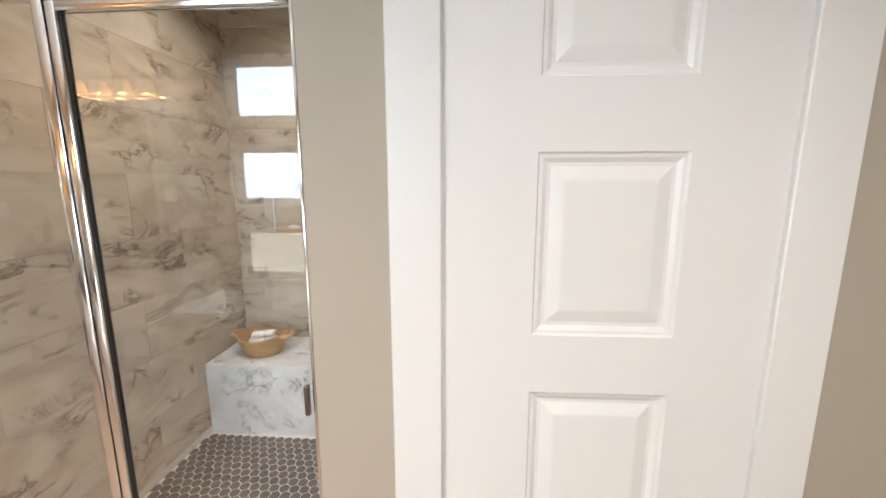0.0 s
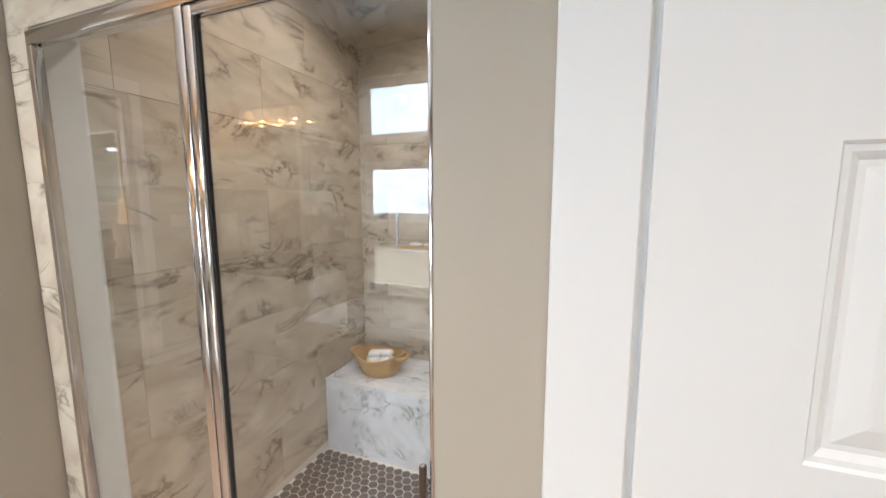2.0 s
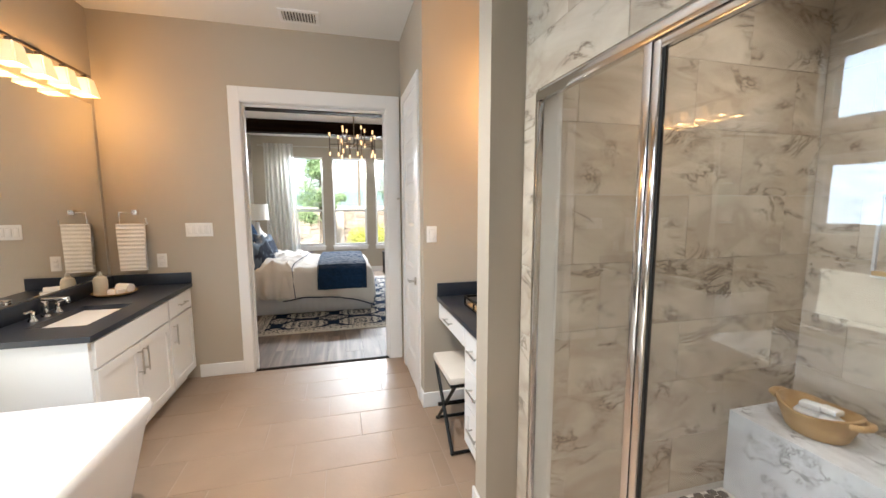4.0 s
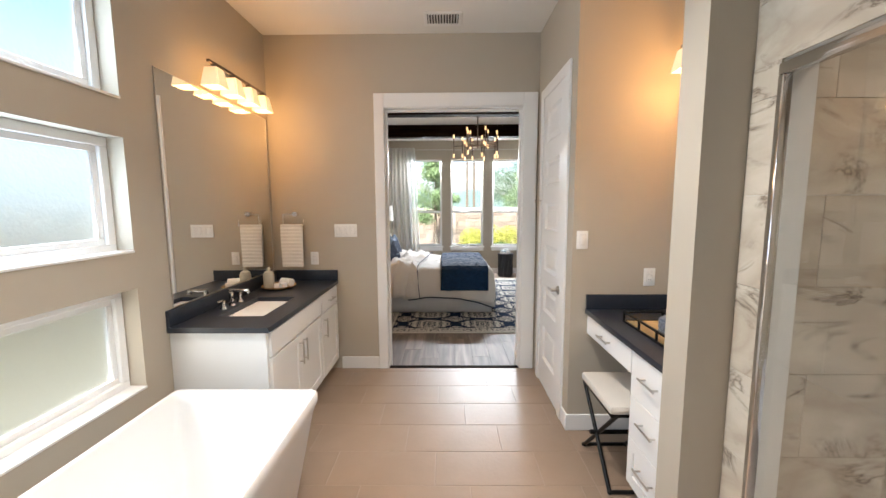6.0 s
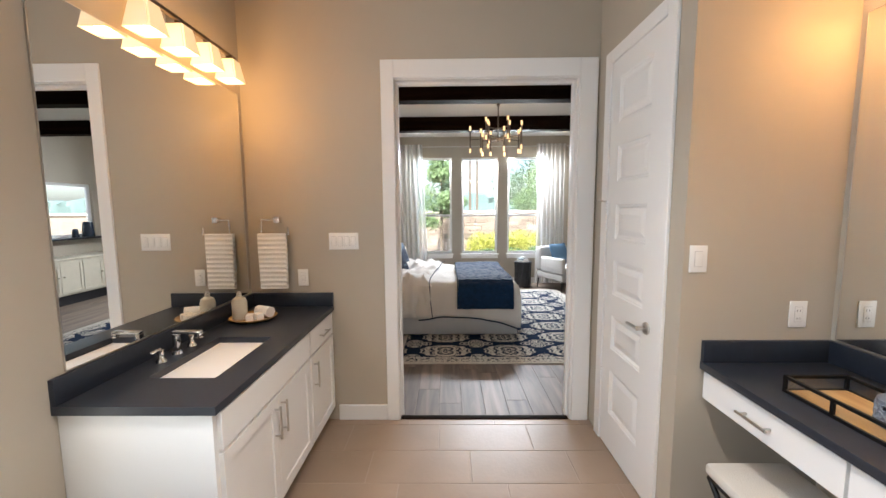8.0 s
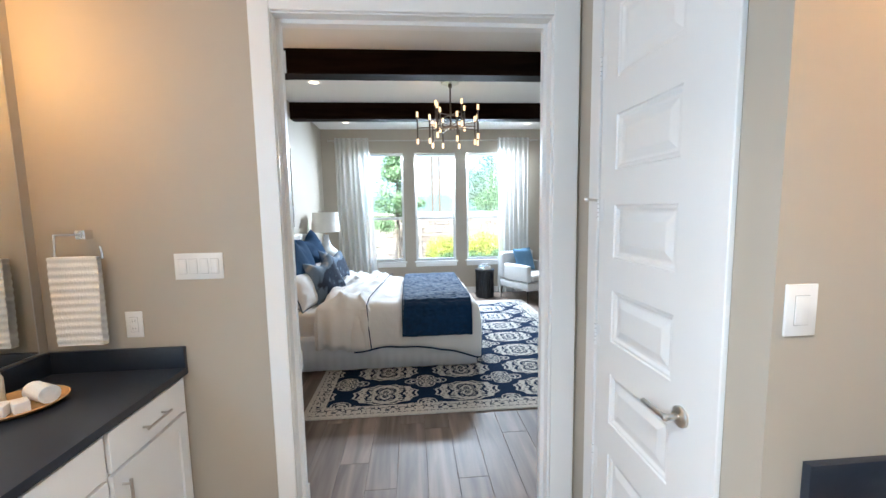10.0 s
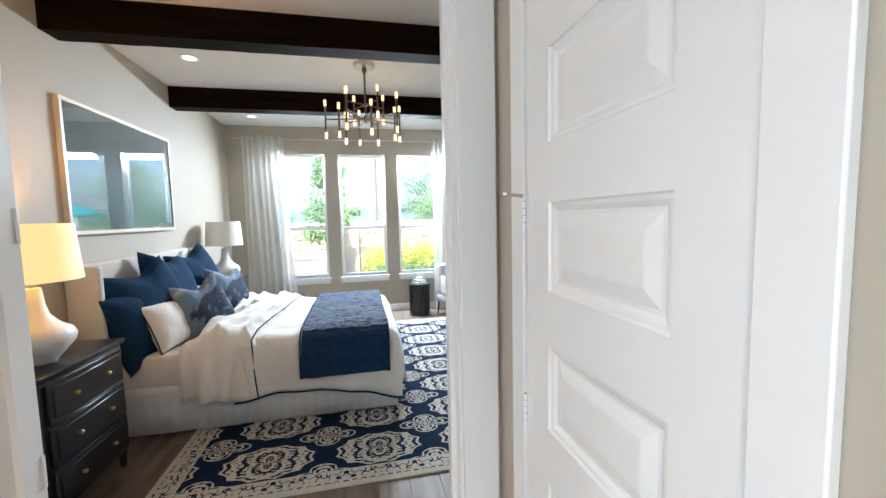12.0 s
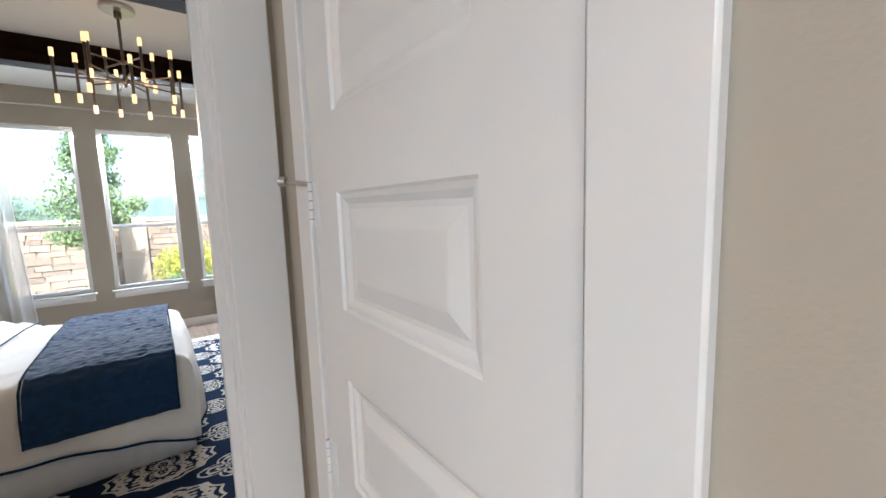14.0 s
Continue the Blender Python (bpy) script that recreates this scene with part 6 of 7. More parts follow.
def dresser():
    cream = material("weathered_cream_paint", (0.50, 0.46, 0.37), 0.6, vary=0.12, vary_scale=9, bump=0.1)
    d = thing("dresser", None, "weathered cream sideboard with panelled doors on a dark plinth", "sideboard")
    x0, x1, y1, y0, h = -8.3, -6.7, 3.57, 3.12, 0.74
    box_part("body", (x0, x1, y0, y1, 0.16, h), cream, d, bevel=0.004)
    box_part("top", (x0 - 0.02, x1 + 0.02, y0 - 0.02, y1, h, h + 0.03), cream, d, bevel=0.004)
    box_part("plinth", (x0 + 0.03, x1 - 0.03, y0 + 0.03, y1, 0.0, 0.16), BLACKW, d)
    for j in range(4):
        a = x0 + 0.02 + j * 0.39
        bm = bmesh.new()
        f = 0.045
        for q in ((a, a + 0.38, 0.19, 0.19 + f), (a, a + 0.38, h - 0.02 - f, h - 0.02), (a, a + f, 0.19 + f, h - 0.02 - f), (a + 0.38 - f, a + 0.38, 0.19 + f, h - 0.02 - f)):
            bx(bm, q[0], q[1], y0 - 0.018, y0, q[2], q[3])
        bx(bm, a + f, a + 0.38 - f, y0 - 0.008, y0, 0.19 + f, h - 0.02 - f)
        q = part("door", bm, cream, d, smooth=False)
        bm = bmesh.new()
        ball(bm, (a + (0.34 if j % 2 == 0 else 0.04), y0 - 0.03, 0.47), 0.013)
        part("knob", bm, BRONZE, q)
    ledge = structure("window_ledge", [(-8.42, -6.88, 3.40, 3.598, 1.045, 1.078)], BLACKW, "dark ledge below the bedroom side window", bevel=0.003)
    for x, k, lab in ((-8.08, 1.0, "tall tapered dark blue vase on the dark window ledge"), (-7.83, 0.55, "small dark blue vase on the dark window ledge")):
        bm = bmesh.new()
        lathe(bm, (x, 3.49, 1.079), [(0.09 * k, 0), (0.095 * k, 0.02 * k), (0.075 * k, 0.24 * k), (0.065 * k, 0.27 * k), (0.055 * k, 0.27 * k), (0.05 * k, 0.1 * k), (0, 0.09 * k)])
        one("vase", bm, material("deep_blue_vase", (0.008, 0.018, 0.035), 0.25, vary=0.15), lab, "vase")


dresser()


# ---- rug ----
RX0, RX1, RY0, RY1 = -8.23, -4.74, -0.99, 1.70


def rug():
    r = thing("rug", None, "navy rug with cream medallions and a scrolled border, under the bed", "rug")
    m = material("rug_pile", (0.02, 0.05, 0.12), 0.95, bump=0.6, bump_scale=180)
    nt = m.node_tree
    N = nt.nodes

    def math_(op, *a):
        n = N.new("ShaderNodeMath")
        n.operation = op
        for i, v in enumerate(a):
            if isinstance(v, (int, float)):
                n.inputs[i].default_value = v
            else:
                nt.links.new(v, n.inputs[i])
        return n.outputs[0]

    tc = N.new("ShaderNodeTexCoord")
    sep = N.new("ShaderNodeSeparateXYZ")
    nt.links.new(tc.outputs["Object"], sep.inputs[0])
    X, Y = sep.outputs["X"], sep.outputs["Y"]
    px, py = 0.44, 0.69

    def medallion(ox, oy, rx, ry, ringed):
        u = math_("SUBTRACT", math_("PINGPONG", math_("ADD", X, ox), px / 2), 0.0)
        v = math_("SUBTRACT", math_("PINGPONG", math_("ADD", Y, oy), py / 2), 0.0)
        u2, v2 = math_("DIVIDE", u, rx), math_("DIVIDE", v, ry)
        rad = math_("SQRT", math_("ADD", math_("MULTIPLY", u2, u2), math_("MULTIPLY", v2, v2)))
        ang = math_("ARCTAN2", v2, u2)
        lobes = math_("MULTIPLY", math_("ABSOLUTE", math_("COSINE", math_("MULTIPLY", ang, 6.0 if ringed else 2.0))), 0.10 if ringed else 0.45)
        rr = math_("ADD", rad, math_("SUBTRACT", lobes, 0.05 if ringed else 0.2)) if ringed else math_("ADD", rad, math_("SUBTRACT", 0.3, lobes))
        inside = math_("LESS_THAN", rr, 1.0)
        if ringed:
            w1 = math_("SINE", math_("MULTIPLY", rad, 31.0))
            w2 = math_("SINE", math_("MULTIPLY", ang, 16.0))
            w3 = math_("SINE", math_("ADD", math_("MULTIPLY", rad, 17.0), math_("MULTIPLY", ang, 6.0)))
            pat = math_("GREATER_THAN", math_("ADD", math_("MULTIPLY", w1, w2), math_("MULTIPLY", w3, 0.7)), -0.05)
            rim = math_("MAXIMUM", math_("GREATER_THAN", rr, 0.93), math_("LESS_THAN", math_("ABSOLUTE", math_("SUBTRACT", rr, 0.80)), 0.035))
            return math_("MULTIPLY", inside, math_("MAXIMUM", pat, rim))
        pat = math_("GREATER_THAN", math_("ADD", math_("SINE", math_("MULTIPLY", rr, 21.0)), math_("MULTIPLY", math_("SINE", math_("MULTIPLY", ang, 12.0)), 0.8)), -0.05)
        return math_("MULTIPLY", inside, pat)

    big = medallion(5.075, 0.38, 0.172, 0.275, True)
    small = medallion(5.075 + px / 2, 0.38 + py / 2, 0.105, 0.165, False)
    field = math_("MAXIMUM", big, small)
    bw = 0.145
    cx, cy, hx, hy = (RX0 + RX1) / 2, (RY0 + RY1) / 2, (RX1 - RX0) / 2, (RY1 - RY0) / 2
    dx = math_("SUBTRACT", hx, math_("ABSOLUTE", math_("SUBTRACT", X, cx)))
    dy = math_("SUBTRACT", hy, math_("ABSOLUTE", math_("SUBTRACT", Y, cy)))
    d = math_("MINIMUM", dx, dy)
    along = math_("ADD", X, Y)
    s1 = math_("MULTIPLY", math_("SINE", math_("MULTIPLY", X, 46.0)), math_("SINE", math_("MULTIPLY", Y, 46.0)))
    s2 = math_("MULTIPLY", math_("SINE", math_("MULTIPLY", along, 61.0)), math_("SINE", math_("MULTIPLY", math_("SUBTRACT", X, Y), 61.0)))
    bpat = math_("GREATER_THAN", math_("ABSOLUTE", math_("ADD", s1, math_("MULTIPLY", s2, 0.8))), 0.24)
    lines = math_("MAXIMUM", math_("LESS_THAN", math_("ABSOLUTE", math_("SUBTRACT", d, bw)), 0.008), math_("LESS_THAN", math_("ABSOLUTE", math_("SUBTRACT", d, 0.055)), 0.008))
    border = math_("LESS_THAN", d, bw)
    edge = math_("LESS_THAN", d, 0.035)
    inner = math_("ADD", math_("MULTIPLY", border, bpat), math_("MULTIPLY", math_("SUBTRACT", 1.0, border), field))
    tot = math_("MAXIMUM", math_("MAXIMUM", inner, lines), edge)
    nz = N.new("ShaderNodeTexNoise")
    nz.inputs["Scale"].default_value = 60
    nt.links.new(tc.outputs["Object"], nz.inputs["Vector"])
    fac = math_("MULTIPLY", tot, math_("ADD", math_("MULTIPLY", nz.outputs["Fac"], 0.5), 0.62))
    mx = N.new("ShaderNodeMix")
    mx.data_type = "RGBA"
    nt.links.new(fac, mx.inputs["Factor"])
    mx.inputs[6].default_value = (0.010, 0.022, 0.052, 1)
    mx.inputs[7].default_value = (0.60, 0.56, 0.49, 1)
    nt.links.new(mx.outputs[2], N["Principled BSDF"].inputs["Base Color"])
    N["Principled BSDF"].inputs["Specular IOR Level"].default_value = 0.1
    bm = bmesh.new()
    bx(bm, RX0, RX1, RY0, RY1, 0.001, 0.014, bevel=0.004)
    part("woven_field", bm, m, r)


rug()


# ---- outside ----
def outside():
    g = material("garden_ground", (0.12, 0.11, 0.07), 0.95, bump=1.0, bump_scale=8, vary=0.35, vary_scale=1.5)
    structure("ground", [(-400, 60, -300, 300, -0.6, -0.35)], g, "dry mulch and grass garden ground")
    lawn = material("lawn_green", (0.10, 0.17, 0.03), 0.95, bump=1.0, bump_scale=30, vary=0.3, vary_scale=5)
    structure("lawn", [(-12.2, -9.3, -12, 14, -0.35, -0.325)], lawn, "strip of green lawn below the windows")
    stone = material("pale_fieldstone", (0.25, 0.20, 0.155), 0.9, bump=0.8, bump_scale=18, vary=0.2, vary_scale=6, per_object=0.3)
    w = tagged(new("garden_wall"), "buff fieldstone garden wall with a pale cap behind the shrubs", "wall", kind="structure")
    WX = -16.0
    box_part("wall_core", (WX - 0.3, WX, -20, 24, -0.4, 1.36), stone, w)
    box_part("cap", (WX - 0.36, WX + 0.06, -20, 24, 1.36, 1.46), material("cap_stone", (0.5, 0.45, 0.38), 0.85, vary=0.1), w, bevel=0.01)
    rng = random.Random(5)
    meshes = []
    for k in range(6):
        bm = bmesh.new()
        bx(bm, -0.03, 0.03, -0.5, 0.5, -0.5, 0.5)
        for v in bm.verts:
            v.co.y += rng.uniform(-0.05, 0.05)
            v.co.z += rng.uniform(-0.08, 0.08)
        meshes.append(finish("stone", bm, stone, False))
    z, row = -0.38, 0
    count = 0
    while z < 1.33:
        h = rng.uniform(0.11, 0.19)
        if z + h > 1.355:
            h = 1.355 - z
        y = -3.2 + rng.uniform(-0.3, 0)
        while y < 5.6 and count < 298:
            l = rng.uniform(0.22, 0.55)
            o = new("stone", rng.choice(meshes))
            o.parent = w
            o.matrix_basis = pose(WX + 0.005 + rng.uniform(0, 0.03), y + l / 2, z + h / 2) @ Matrix.Diagonal((1, l - 0.012, h - 0.010, 1))
            y += l
            count += 1
        z += h
        row += 1
    p = thing("wall_pillar", None, "buff stucco pillar in front of the garden wall", "pillar")
    box_part("shaft", (WX + 0.02, WX + 0.45, -0.35, 0.20, -0.4, 1.50), material("buff_stucco", (0.33, 0.28, 0.22), 0.9, vary=0.06, bump=0.2), p, bevel=0.01)
    south = structure("garden_fence", [(-12, 8, -6.2, -6.1, -0.4, 1.35)], material("tan_fence", (0.48, 0.38, 0.22), 0.8, vary=0.1), "tan fence outside the bathroom windows")
    bm = bmesh.new()
    prev = None
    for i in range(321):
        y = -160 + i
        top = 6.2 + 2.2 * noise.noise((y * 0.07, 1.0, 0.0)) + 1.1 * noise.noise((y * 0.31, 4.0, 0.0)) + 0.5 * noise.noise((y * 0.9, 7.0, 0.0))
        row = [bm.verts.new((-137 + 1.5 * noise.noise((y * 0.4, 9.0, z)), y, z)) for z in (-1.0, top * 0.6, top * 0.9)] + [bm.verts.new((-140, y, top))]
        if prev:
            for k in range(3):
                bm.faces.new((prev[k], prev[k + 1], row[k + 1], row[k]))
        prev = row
    # distance haze is mixed into the woods' blue-green colour
    tagged(part("distant_treeline", bm, material("haze_tinted_far_woods", (0.13, 0.19, 0.18), 1.0, vary=0.3, vary_scale=0.15)), "far row of woods with haze put into its colour", kind="structure")

    def leaves(bm, centre, r, n, size, rng, squash=1.0):
        for _ in range(n):
            v = Vector((rng.gauss(0, 1), rng.gauss(0, 1), rng.gauss(0, 1))).normalized() * r * rng.uniform(0.35, 1.0)
            v.z *= squash
            q = Euler([rng.uniform(0, 6.3) for _ in range(3)]).to_matrix()
            s = size * rng.uniform(0.6, 1.3)
            c = Vector(centre) + v
            pts = [c + q @ Vector(a) for a in ((-s, 0, 0), (0, -s * 0.45, s * 0.1), (s, 0, 0), (0, s * 0.45, s * 0.1))]
            bm.faces.new([bm.verts.new(a) for a in pts])

    leafm = material("young_leaf", (0.16, 0.24, 0.10), 0.7, vary=0.3, vary_scale=2)
    leafd = material("dark_leaf", (0.07, 0.12, 0.05), 0.7, vary=0.3, vary_scale=1.5)
    yel = material("yellow_green_leaf", (0.33, 0.34, 0.05), 0.7, vary=0.25, vary_scale=5)
    lowg = material("low_green_leaf", (0.09, 0.15, 0.05), 0.7, vary=0.3, vary_scale=5)
    bark = material("bark", (0.13, 0.10, 0.07), 0.9, bump=0.8, bump_scale=20, vary=0.2)

    def tree(x, y, h, spread, mat, seed, label, zb=-0.38):
        rng = random.Random(seed)
        t = thing("tree", None, label, "tree")
        bm = bmesh.new()
        rod(bm, (x, y, zb), (x, y, zb + h * 0.5), 0.06, 0.04, seg=10)
        rod(bm, (x, y, zb + h * 0.5), (x + 0.05, y + 0.03, zb + h * 0.97), 0.04, 0.01, seg=8)
        tips = []
        for k in range(26):
            f = rng.uniform(0.28, 0.97)
            a = rng.uniform(0, 6.28)
            ln = spread * (1.15 - f) * rng.uniform(0.7, 1.25)
            s = Vector((x, y, zb + h * f))
            e = s + Vector((math.cos(a) * ln, math.sin(a) * ln, ln * rng.uniform(0.25, 0.7)))
            rod(bm, s, e, 0.018, 0.005, seg=6)
            tips += [e, s.lerp(e, 0.6)]
        part("trunk", bm, bark, t)
        bm = bmesh.new()
        for e in tips:
            leaves(bm, e, spread * 0.46 * rng.uniform(0.5, 1.2), 210, 0.042, rng, 0.85)
        part("crown", bm, mat, t, smooth=False)

    tree(-13.6, -0.55, 4.0, 0.78, leafm, 3, "young leafy tree with a thin trunk outside the bedroom windows")
    tree(-21.5, 3.9, 5.2, 2.2, leafd, 8, "broad dark green tree behind the garden wall", -0.38)
    tree(-23.0, -4.6, 3.6, 1.8, leafd, 12, "rounded green tree beyond the garden wall", -0.38)
    tree(-9.4, 8.6, 3.9, 1.8, leafd, 21, "rounded green tree beyond the bedroom side window")
    for i, (x, y, r, m2, s) in enumerate(((-13.9, 0.75, 0.42, yel, 1.12), (-13.7, 1.35, 0.45, yel, 1.12), (-13.9, 2.05, 0.45, yel, 1.12), (-13.8, 2.75, 0.42, yel, 1.12), (-13.2, -2.3, 0.42, yel, 1.12), (-13.1, 0.9, 0.36, lowg, 0.75), (-13.1, 1.65, 0.38, lowg, 0.75), (-13.1, 2.5, 0.40, lowg, 0.75))):
        rng = random.Random(40 + i)
        bm = bmesh.new()
        leaves(bm, (x, y, -0.36 + r * s * 1.2), r * 1.25, 2400, 0.042, rng, s)
        one("shrub", bm, m2, "bright yellow-green rounded shrub by the garden wall" if m2 is yel else "low dark green shrub in front of the yellow ones", "shrub", group="garden shrubs", smooth=False)
    for i, (x, y) in enumerate(((-13.4, 0.15), (-13.0, -0.1), (-13.3, -1.3), (-12.9, 0.45))):
        rng = random.Random(70 + i)
        bm = bmesh.new()
        for _ in range(420):
            a, l = rng.uniform(0, 6.28), rng.uniform(0.25, 0.55)
            b = Vector((x + rng.gauss(0, 0.05), y + rng.gauss(0, 0.05), -0.36))
            o = Vector((math.cos(a), math.sin(a), 0)) * l * rng.uniform(0.2, 0.8)
            mid, tip = b + o * 0.4 + Vector((0, 0, l * 0.8)), b + o + Vector((0, 0, l * 0.75))
            wv = Vector((-math.sin(a), math.cos(a), 0)) * 0.006
            v = [bm.verts.new(q) for q in (b - wv, b + wv, mid + wv, mid - wv, tip)]
            bm.faces.new(v[:4])
            bm.faces.new((v[3], v[2], v[4]))
        one("grass_clump", bm, material("pale_ornamental_grass", (0.26, 0.27, 0.16), 0.9, vary=0.2), "pale ornamental grass tuft in the mulch bed", "grass", group="ornamental grasses", smooth=False)
    tree(-16.8, 3.6, 3.6, 1.3, leafm, 31, "young leafy green tree beyond the garden wall")
    wall_m = material("white_far_siding", (0.72, 0.70, 0.66), 0.8, vary=0.06)
    hs = thing("house", None, "white far house with a low grey hipped roof", "house")
    hx, hy = -38.0, 20.5
    box_part("wall", (hx - 4, hx + 4, hy - 5, hy + 5, -0.4, 2.7), wall_m, hs)
    bm = bmesh.new()
    eave = [bm.verts.new((hx + a * 4.4, hy + b * 5.4, 2.7)) for a, b in ((-1, -1), (1, -1), (1, 1), (-1, 1))]
    ridge = [bm.verts.new((hx, hy + b * 2.0, 4.3)) for b in (-1, 1)]
    bm.faces.new(eave[::-1])
    for f in ((eave[0], eave[1], ridge[0]), (eave[1], eave[2], ridge[1], ridge[0]), (eave[2], eave[3], ridge[1]), (eave[3], eave[0], ridge[0], ridge[1])):
        bm.faces.new(f)
    part("roof", bm, material("grey_far_shingle", (0.22, 0.22, 0.22), 0.9, vary=0.15), hs, smooth=False)
    for yw in (-3, -1, 1, 3):
        box_part("window", (hx + 4.0, hx + 4.05, hy + yw - 0.5, hy + yw + 0.5, 0.6, 1.9), material("dark_far_glass", (0.05, 0.06, 0.07), 0.2), hs)
    cn = thing("canopy", None, "teal pyramid canopy on four thin white posts", "canopy")
    cx, cy = -31.0, 14.5
    bm = bmesh.new()
    lathe(bm, (cx, cy, 2.1), [(2.4, 0.0), (2.4, 0.14), (1.2, 0.60), (0.02, 1.0)], seg=4)
    part("roof", bm, material("teal_canvas", (0.01, 0.30, 0.33), 0.8, vary=0.06), cn, smooth=False)
    for a, b in ((2.3, 0), (-2.3, 0), (0, 2.3), (0, -2.3)):
        bm = bmesh.new()
        rod(bm, (cx + a, cy + b, -0.36), (cx + a, cy + b, 2.1), 0.05)
        part("post", bm, wall_m, cn)
    for i, y in enumerate((1.9, 2.6)):
        bm = bmesh.new()
        rod(bm, (-40, y, -0.4), (-40, y, 13), 0.13, 0.09, seg=10)
        one("utility_pole", bm, bark, "tall thin wooden utility pole in the distance", "pole", group="utility poles")


outside()


# ---- pieces of floors and walls ----
def pieces(name, parent, meshes, spots, rng):
    for m, q in spots:
        o = new(name, meshes[m] if isinstance(meshes, (dict, list)) else meshes)
        o.parent = parent
        o.matrix_basis = q


def slab_mesh(w, d, t, mat, bevel=0.0015):
    """A tile from (0, 0) to (w, d), its top at z = 0."""
    bm = bmesh.new()
    bx(bm, 0, w, 0, d, -t, 0, bevel=bevel, seg=1)
    return finish("tile", bm, mat, False)


def clipped(x0, x1, y0, y1, room):
    return max(x0, room[0]), min(x1, room[1]), max(y0, room[2]), min(y1, room[3])


cache = {}


def laid(name, parent, x0, x1, y0, y1, room, mat, g, t=0.006, key="", z=0.0):
    a, b, c, d = clipped(x0, x1, y0, y1, room)
    if b - a < 0.02 or d - c < 0.02:
        return
    k = (key, round(b - a, 3), round(d - c, 3))
    if k not in cache:
        cache[k] = slab_mesh(b - a - g, d - c - g, t, mat)
    o = new(name, cache[k])
    o.parent = parent
    o.matrix_basis = pose(a + g / 2, c + g / 2, z)


fb = bpy.data.objects["floor_bath"]
rooms = [((DW - 0.02, 1.5, SW, CL), 0), ((CX, -1.695, CL, NB), 0), ((-1.55, 1.5, CL, GY), 0), ((-0.07, 0.79, GY, 2.42), 0), ((DW, CX - 0.12, CL + 0.0, 1.6), 0)]
for i in range(18):
    xa = -3.963 + i * 0.2975
    for j in range(-6, 6):
        ya = -0.415 + ((i - 1) % 3) * 0.197 + j * 0.61
        for room, _ in rooms:
            laid("tile", fb, xa, xa + 0.2975, ya, ya + 0.61, room, FTILE, 0.004, key="ft")
fl = bpy.data.objects["floor_bedroom"]
rng = random.Random(9)
for j in range(30):
    ya = HW + j * 0.178
    off = rng.uniform(0, 1.2)
    for i in range(-1, 6):
        laid("plank", fl, FX + i * 1.22 + off, FX + (i + 1) * 1.22 + off, ya, ya + 0.178, (FX, DW - 0.04, HW, 3.6), PLANK, 0.0012, key="pl")


def wall_tiles(parent, plane, axis, s, u0, u1, z0, z1, mat, key, uoff=0.0):
    """Tiles 0.61 x 0.305 on a wall: axis is the normal ('x' or 'y'), s the way they face."""
    row = 0
    z = 0.045
    while z < z1:
        u = u0 - 0.61 + uoff + (0.305 if row % 2 else 0.0)
        while u < u1:
            a, b, c, d = clipped(u, u + 0.61, z, z + 0.305, (u0, u1, z0, z1))
            if b - a > 0.012 and d - c > 0.012:
                k = (key, round(b - a, 3), round(d - c, 3))
                if k not in cache:
                    cache[k] = slab_mesh(b - a - 0.0014, d - c - 0.0014, 0.008, mat, 0.0005)
                o = new("tile", cache[k])
                o.parent = parent
                if axis == "y":
                    o.matrix_basis = pose(a + 0.001, plane, c + 0.001, 90, 0, 0) if s < 0 else pose(b - 0.001, plane, c + 0.001, 90, 0, 180)
                else:
                    o.matrix_basis = pose(plane, a + 0.001, c + 0.001, 90, 0, 90) if s > 0 else pose(plane, b - 0.001, c + 0.001, 90, 0, -90)
            u += 0.61
        z += 0.305
        row += 1


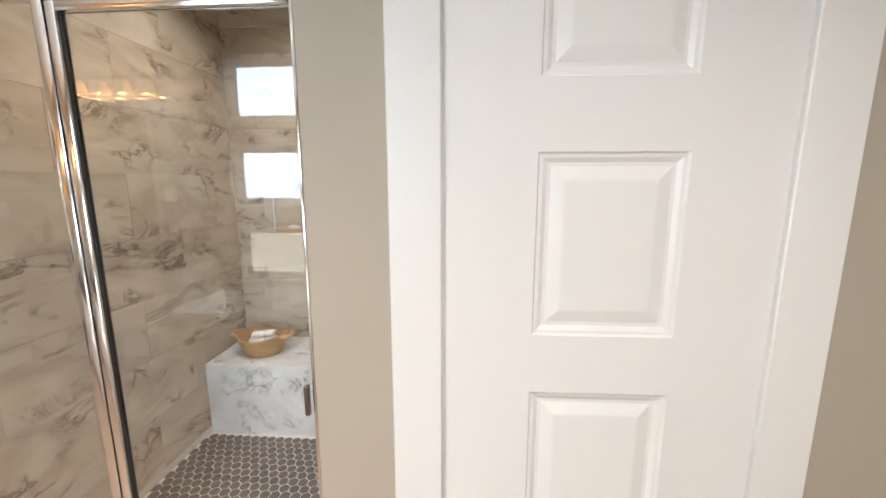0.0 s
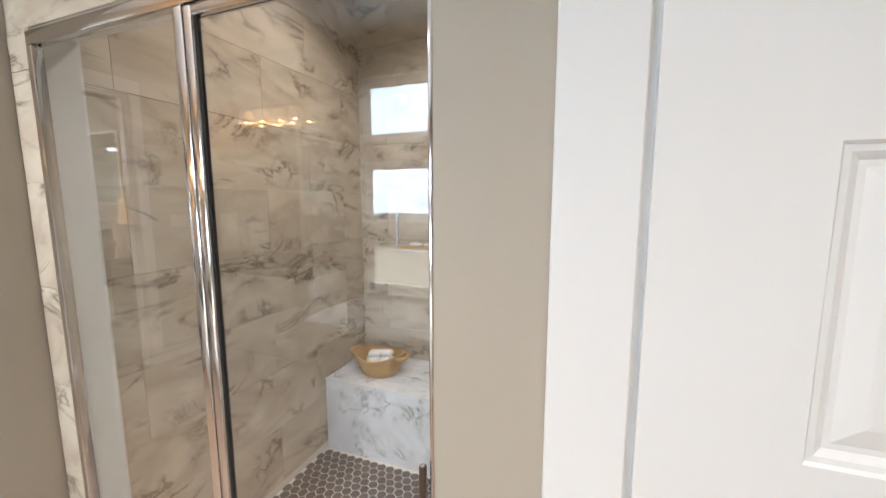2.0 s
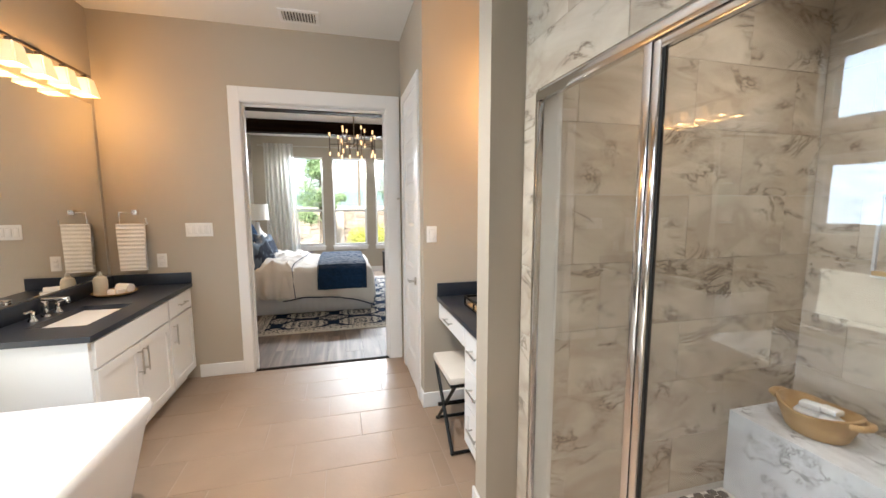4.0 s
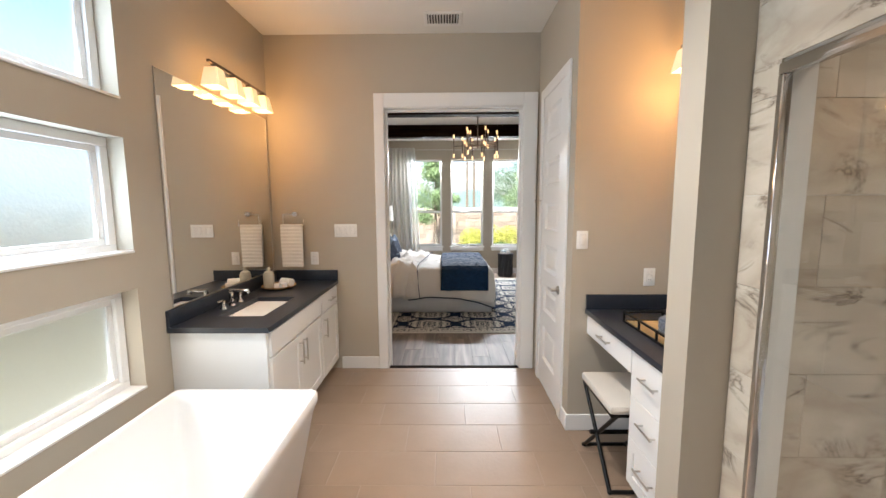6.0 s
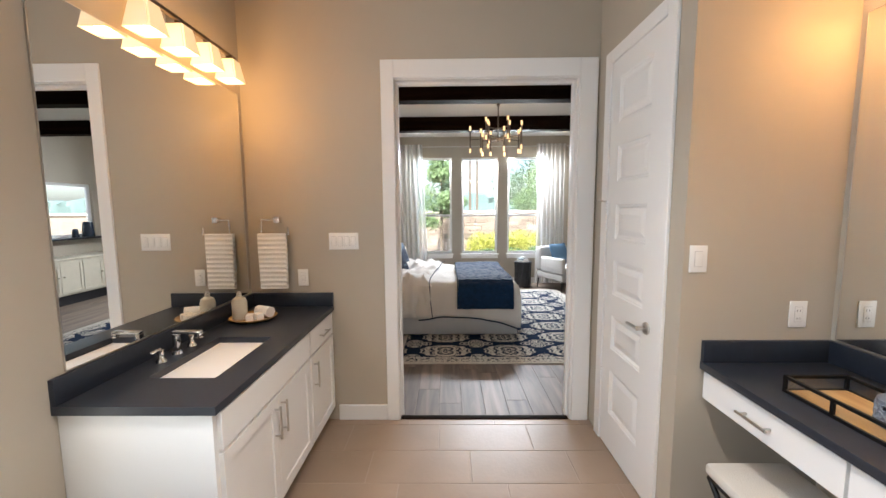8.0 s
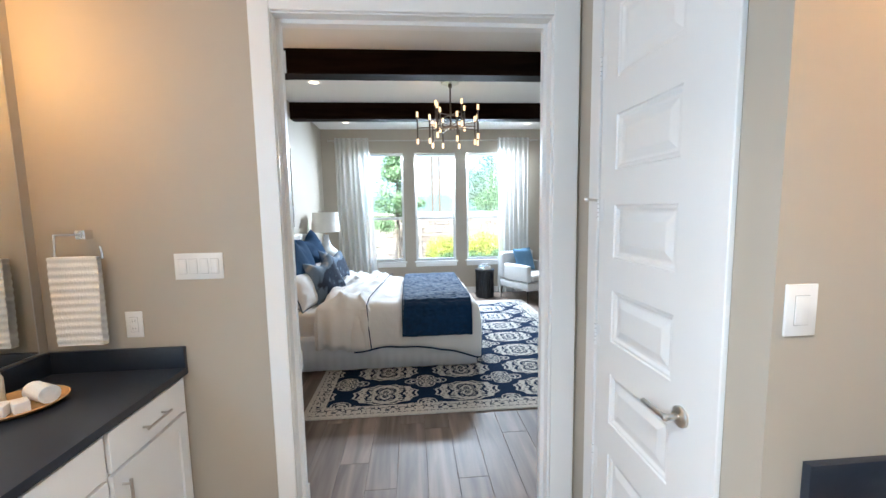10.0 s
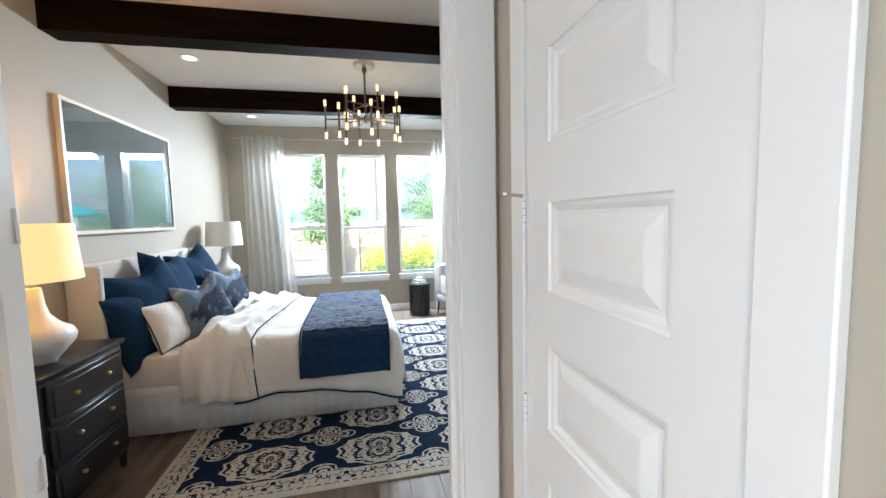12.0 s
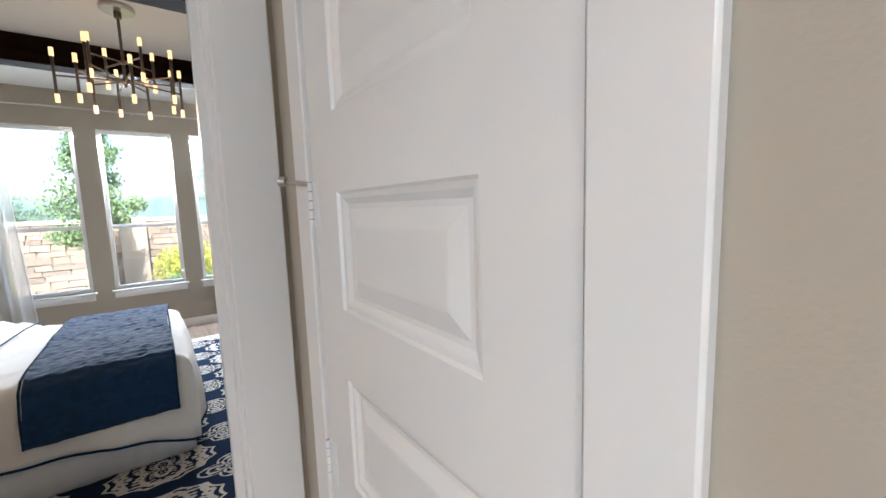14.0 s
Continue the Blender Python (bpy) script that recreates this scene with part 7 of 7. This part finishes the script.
O = bpy.data.objects
wall_tiles(O["wall_shower_header"], GY + 0.007, "y", -1, -1.55, -0.25, 1.98, H, MARBLE, "mt")
wall_tiles(O["wall_shower_back"], 2.512, "y", -1, -1.479, -0.19, 0.045, H, MARBLE, "mt", 0.2)
wall_tiles(O["wall_pier"], -1.478, "x", 1, GY + 0.12, 2.512, 0.045, H, MARBLE, "mt", 0.1)
wall_tiles(O["wall_toilet_side"], -0.198, "x", -1, GY + 0.12, 2.512, 0.045, H, MARBLE, "mt")
structure("shower_jamb", [(-1.549, -1.4865, GY + 0.012, 2.52, 0, H)], LGROUT, "grout bed behind the shower wall tile")
structure("shower_jamb", [(-1.4865, -1.437, GY + 0.012, GY + 0.12, 0, 1.98)], LGROUT, "narrow tiled return beside the shower glass")
wall_tiles(O["shower_jamb"], GY + 0.004, "y", -1, -1.548, -1.437, 0.06, 1.98, MARBLE, "mt", 0.15)


def hex_floor():
    f = tagged(new("shower_floor"), "charcoal hexagon mosaic shower floor with pale grout", kind="structure")
    box_part("grout_bed", (-1.486, -0.19, GY + 0.10, 2.07, -0.02, -0.0015), LGROUT, f)
    R, p = 0.0278, 0.0522
    bm = bmesh.new()

    def prism(b, cx, cy):
        top = [b.verts.new((cx + R * math.cos(math.pi / 3 * k + math.pi / 6), cy + R * math.sin(math.pi / 3 * k + math.pi / 6), 0.0)) for k in range(6)]
        bot = [b.verts.new((v.co.x, v.co.y, -0.002)) for v in top]
        b.faces.new(top)
        for k in range(6):
            b.faces.new((top[k], top[k - 1], bot[k - 1], bot[k]))

    sb = bmesh.new()
    prism(sb, 0, 0)
    mesh = finish("hex", sb, HEX, False)
    k, j = 0, 0
    y = GY + 0.115
    while y < 2.062:
        x = -1.47 + (p / 2 if j % 2 else 0)
        while x < -0.20:
            if k < 300 and -1.47 < x < -0.45 and 1.30 < y < 2.07:
                o = new("hex_tile", mesh)
                o.parent = f
                o.location = (x, y, 0)
                k += 1
            else:
                prism(bm, x, y)
            x += p
        y += p * 0.866
        j += 1
    part("hex_mosaic", bm, HEX, f, "small charcoal hexagon tiles", smooth=False, kind="stuff")


hex_floor()
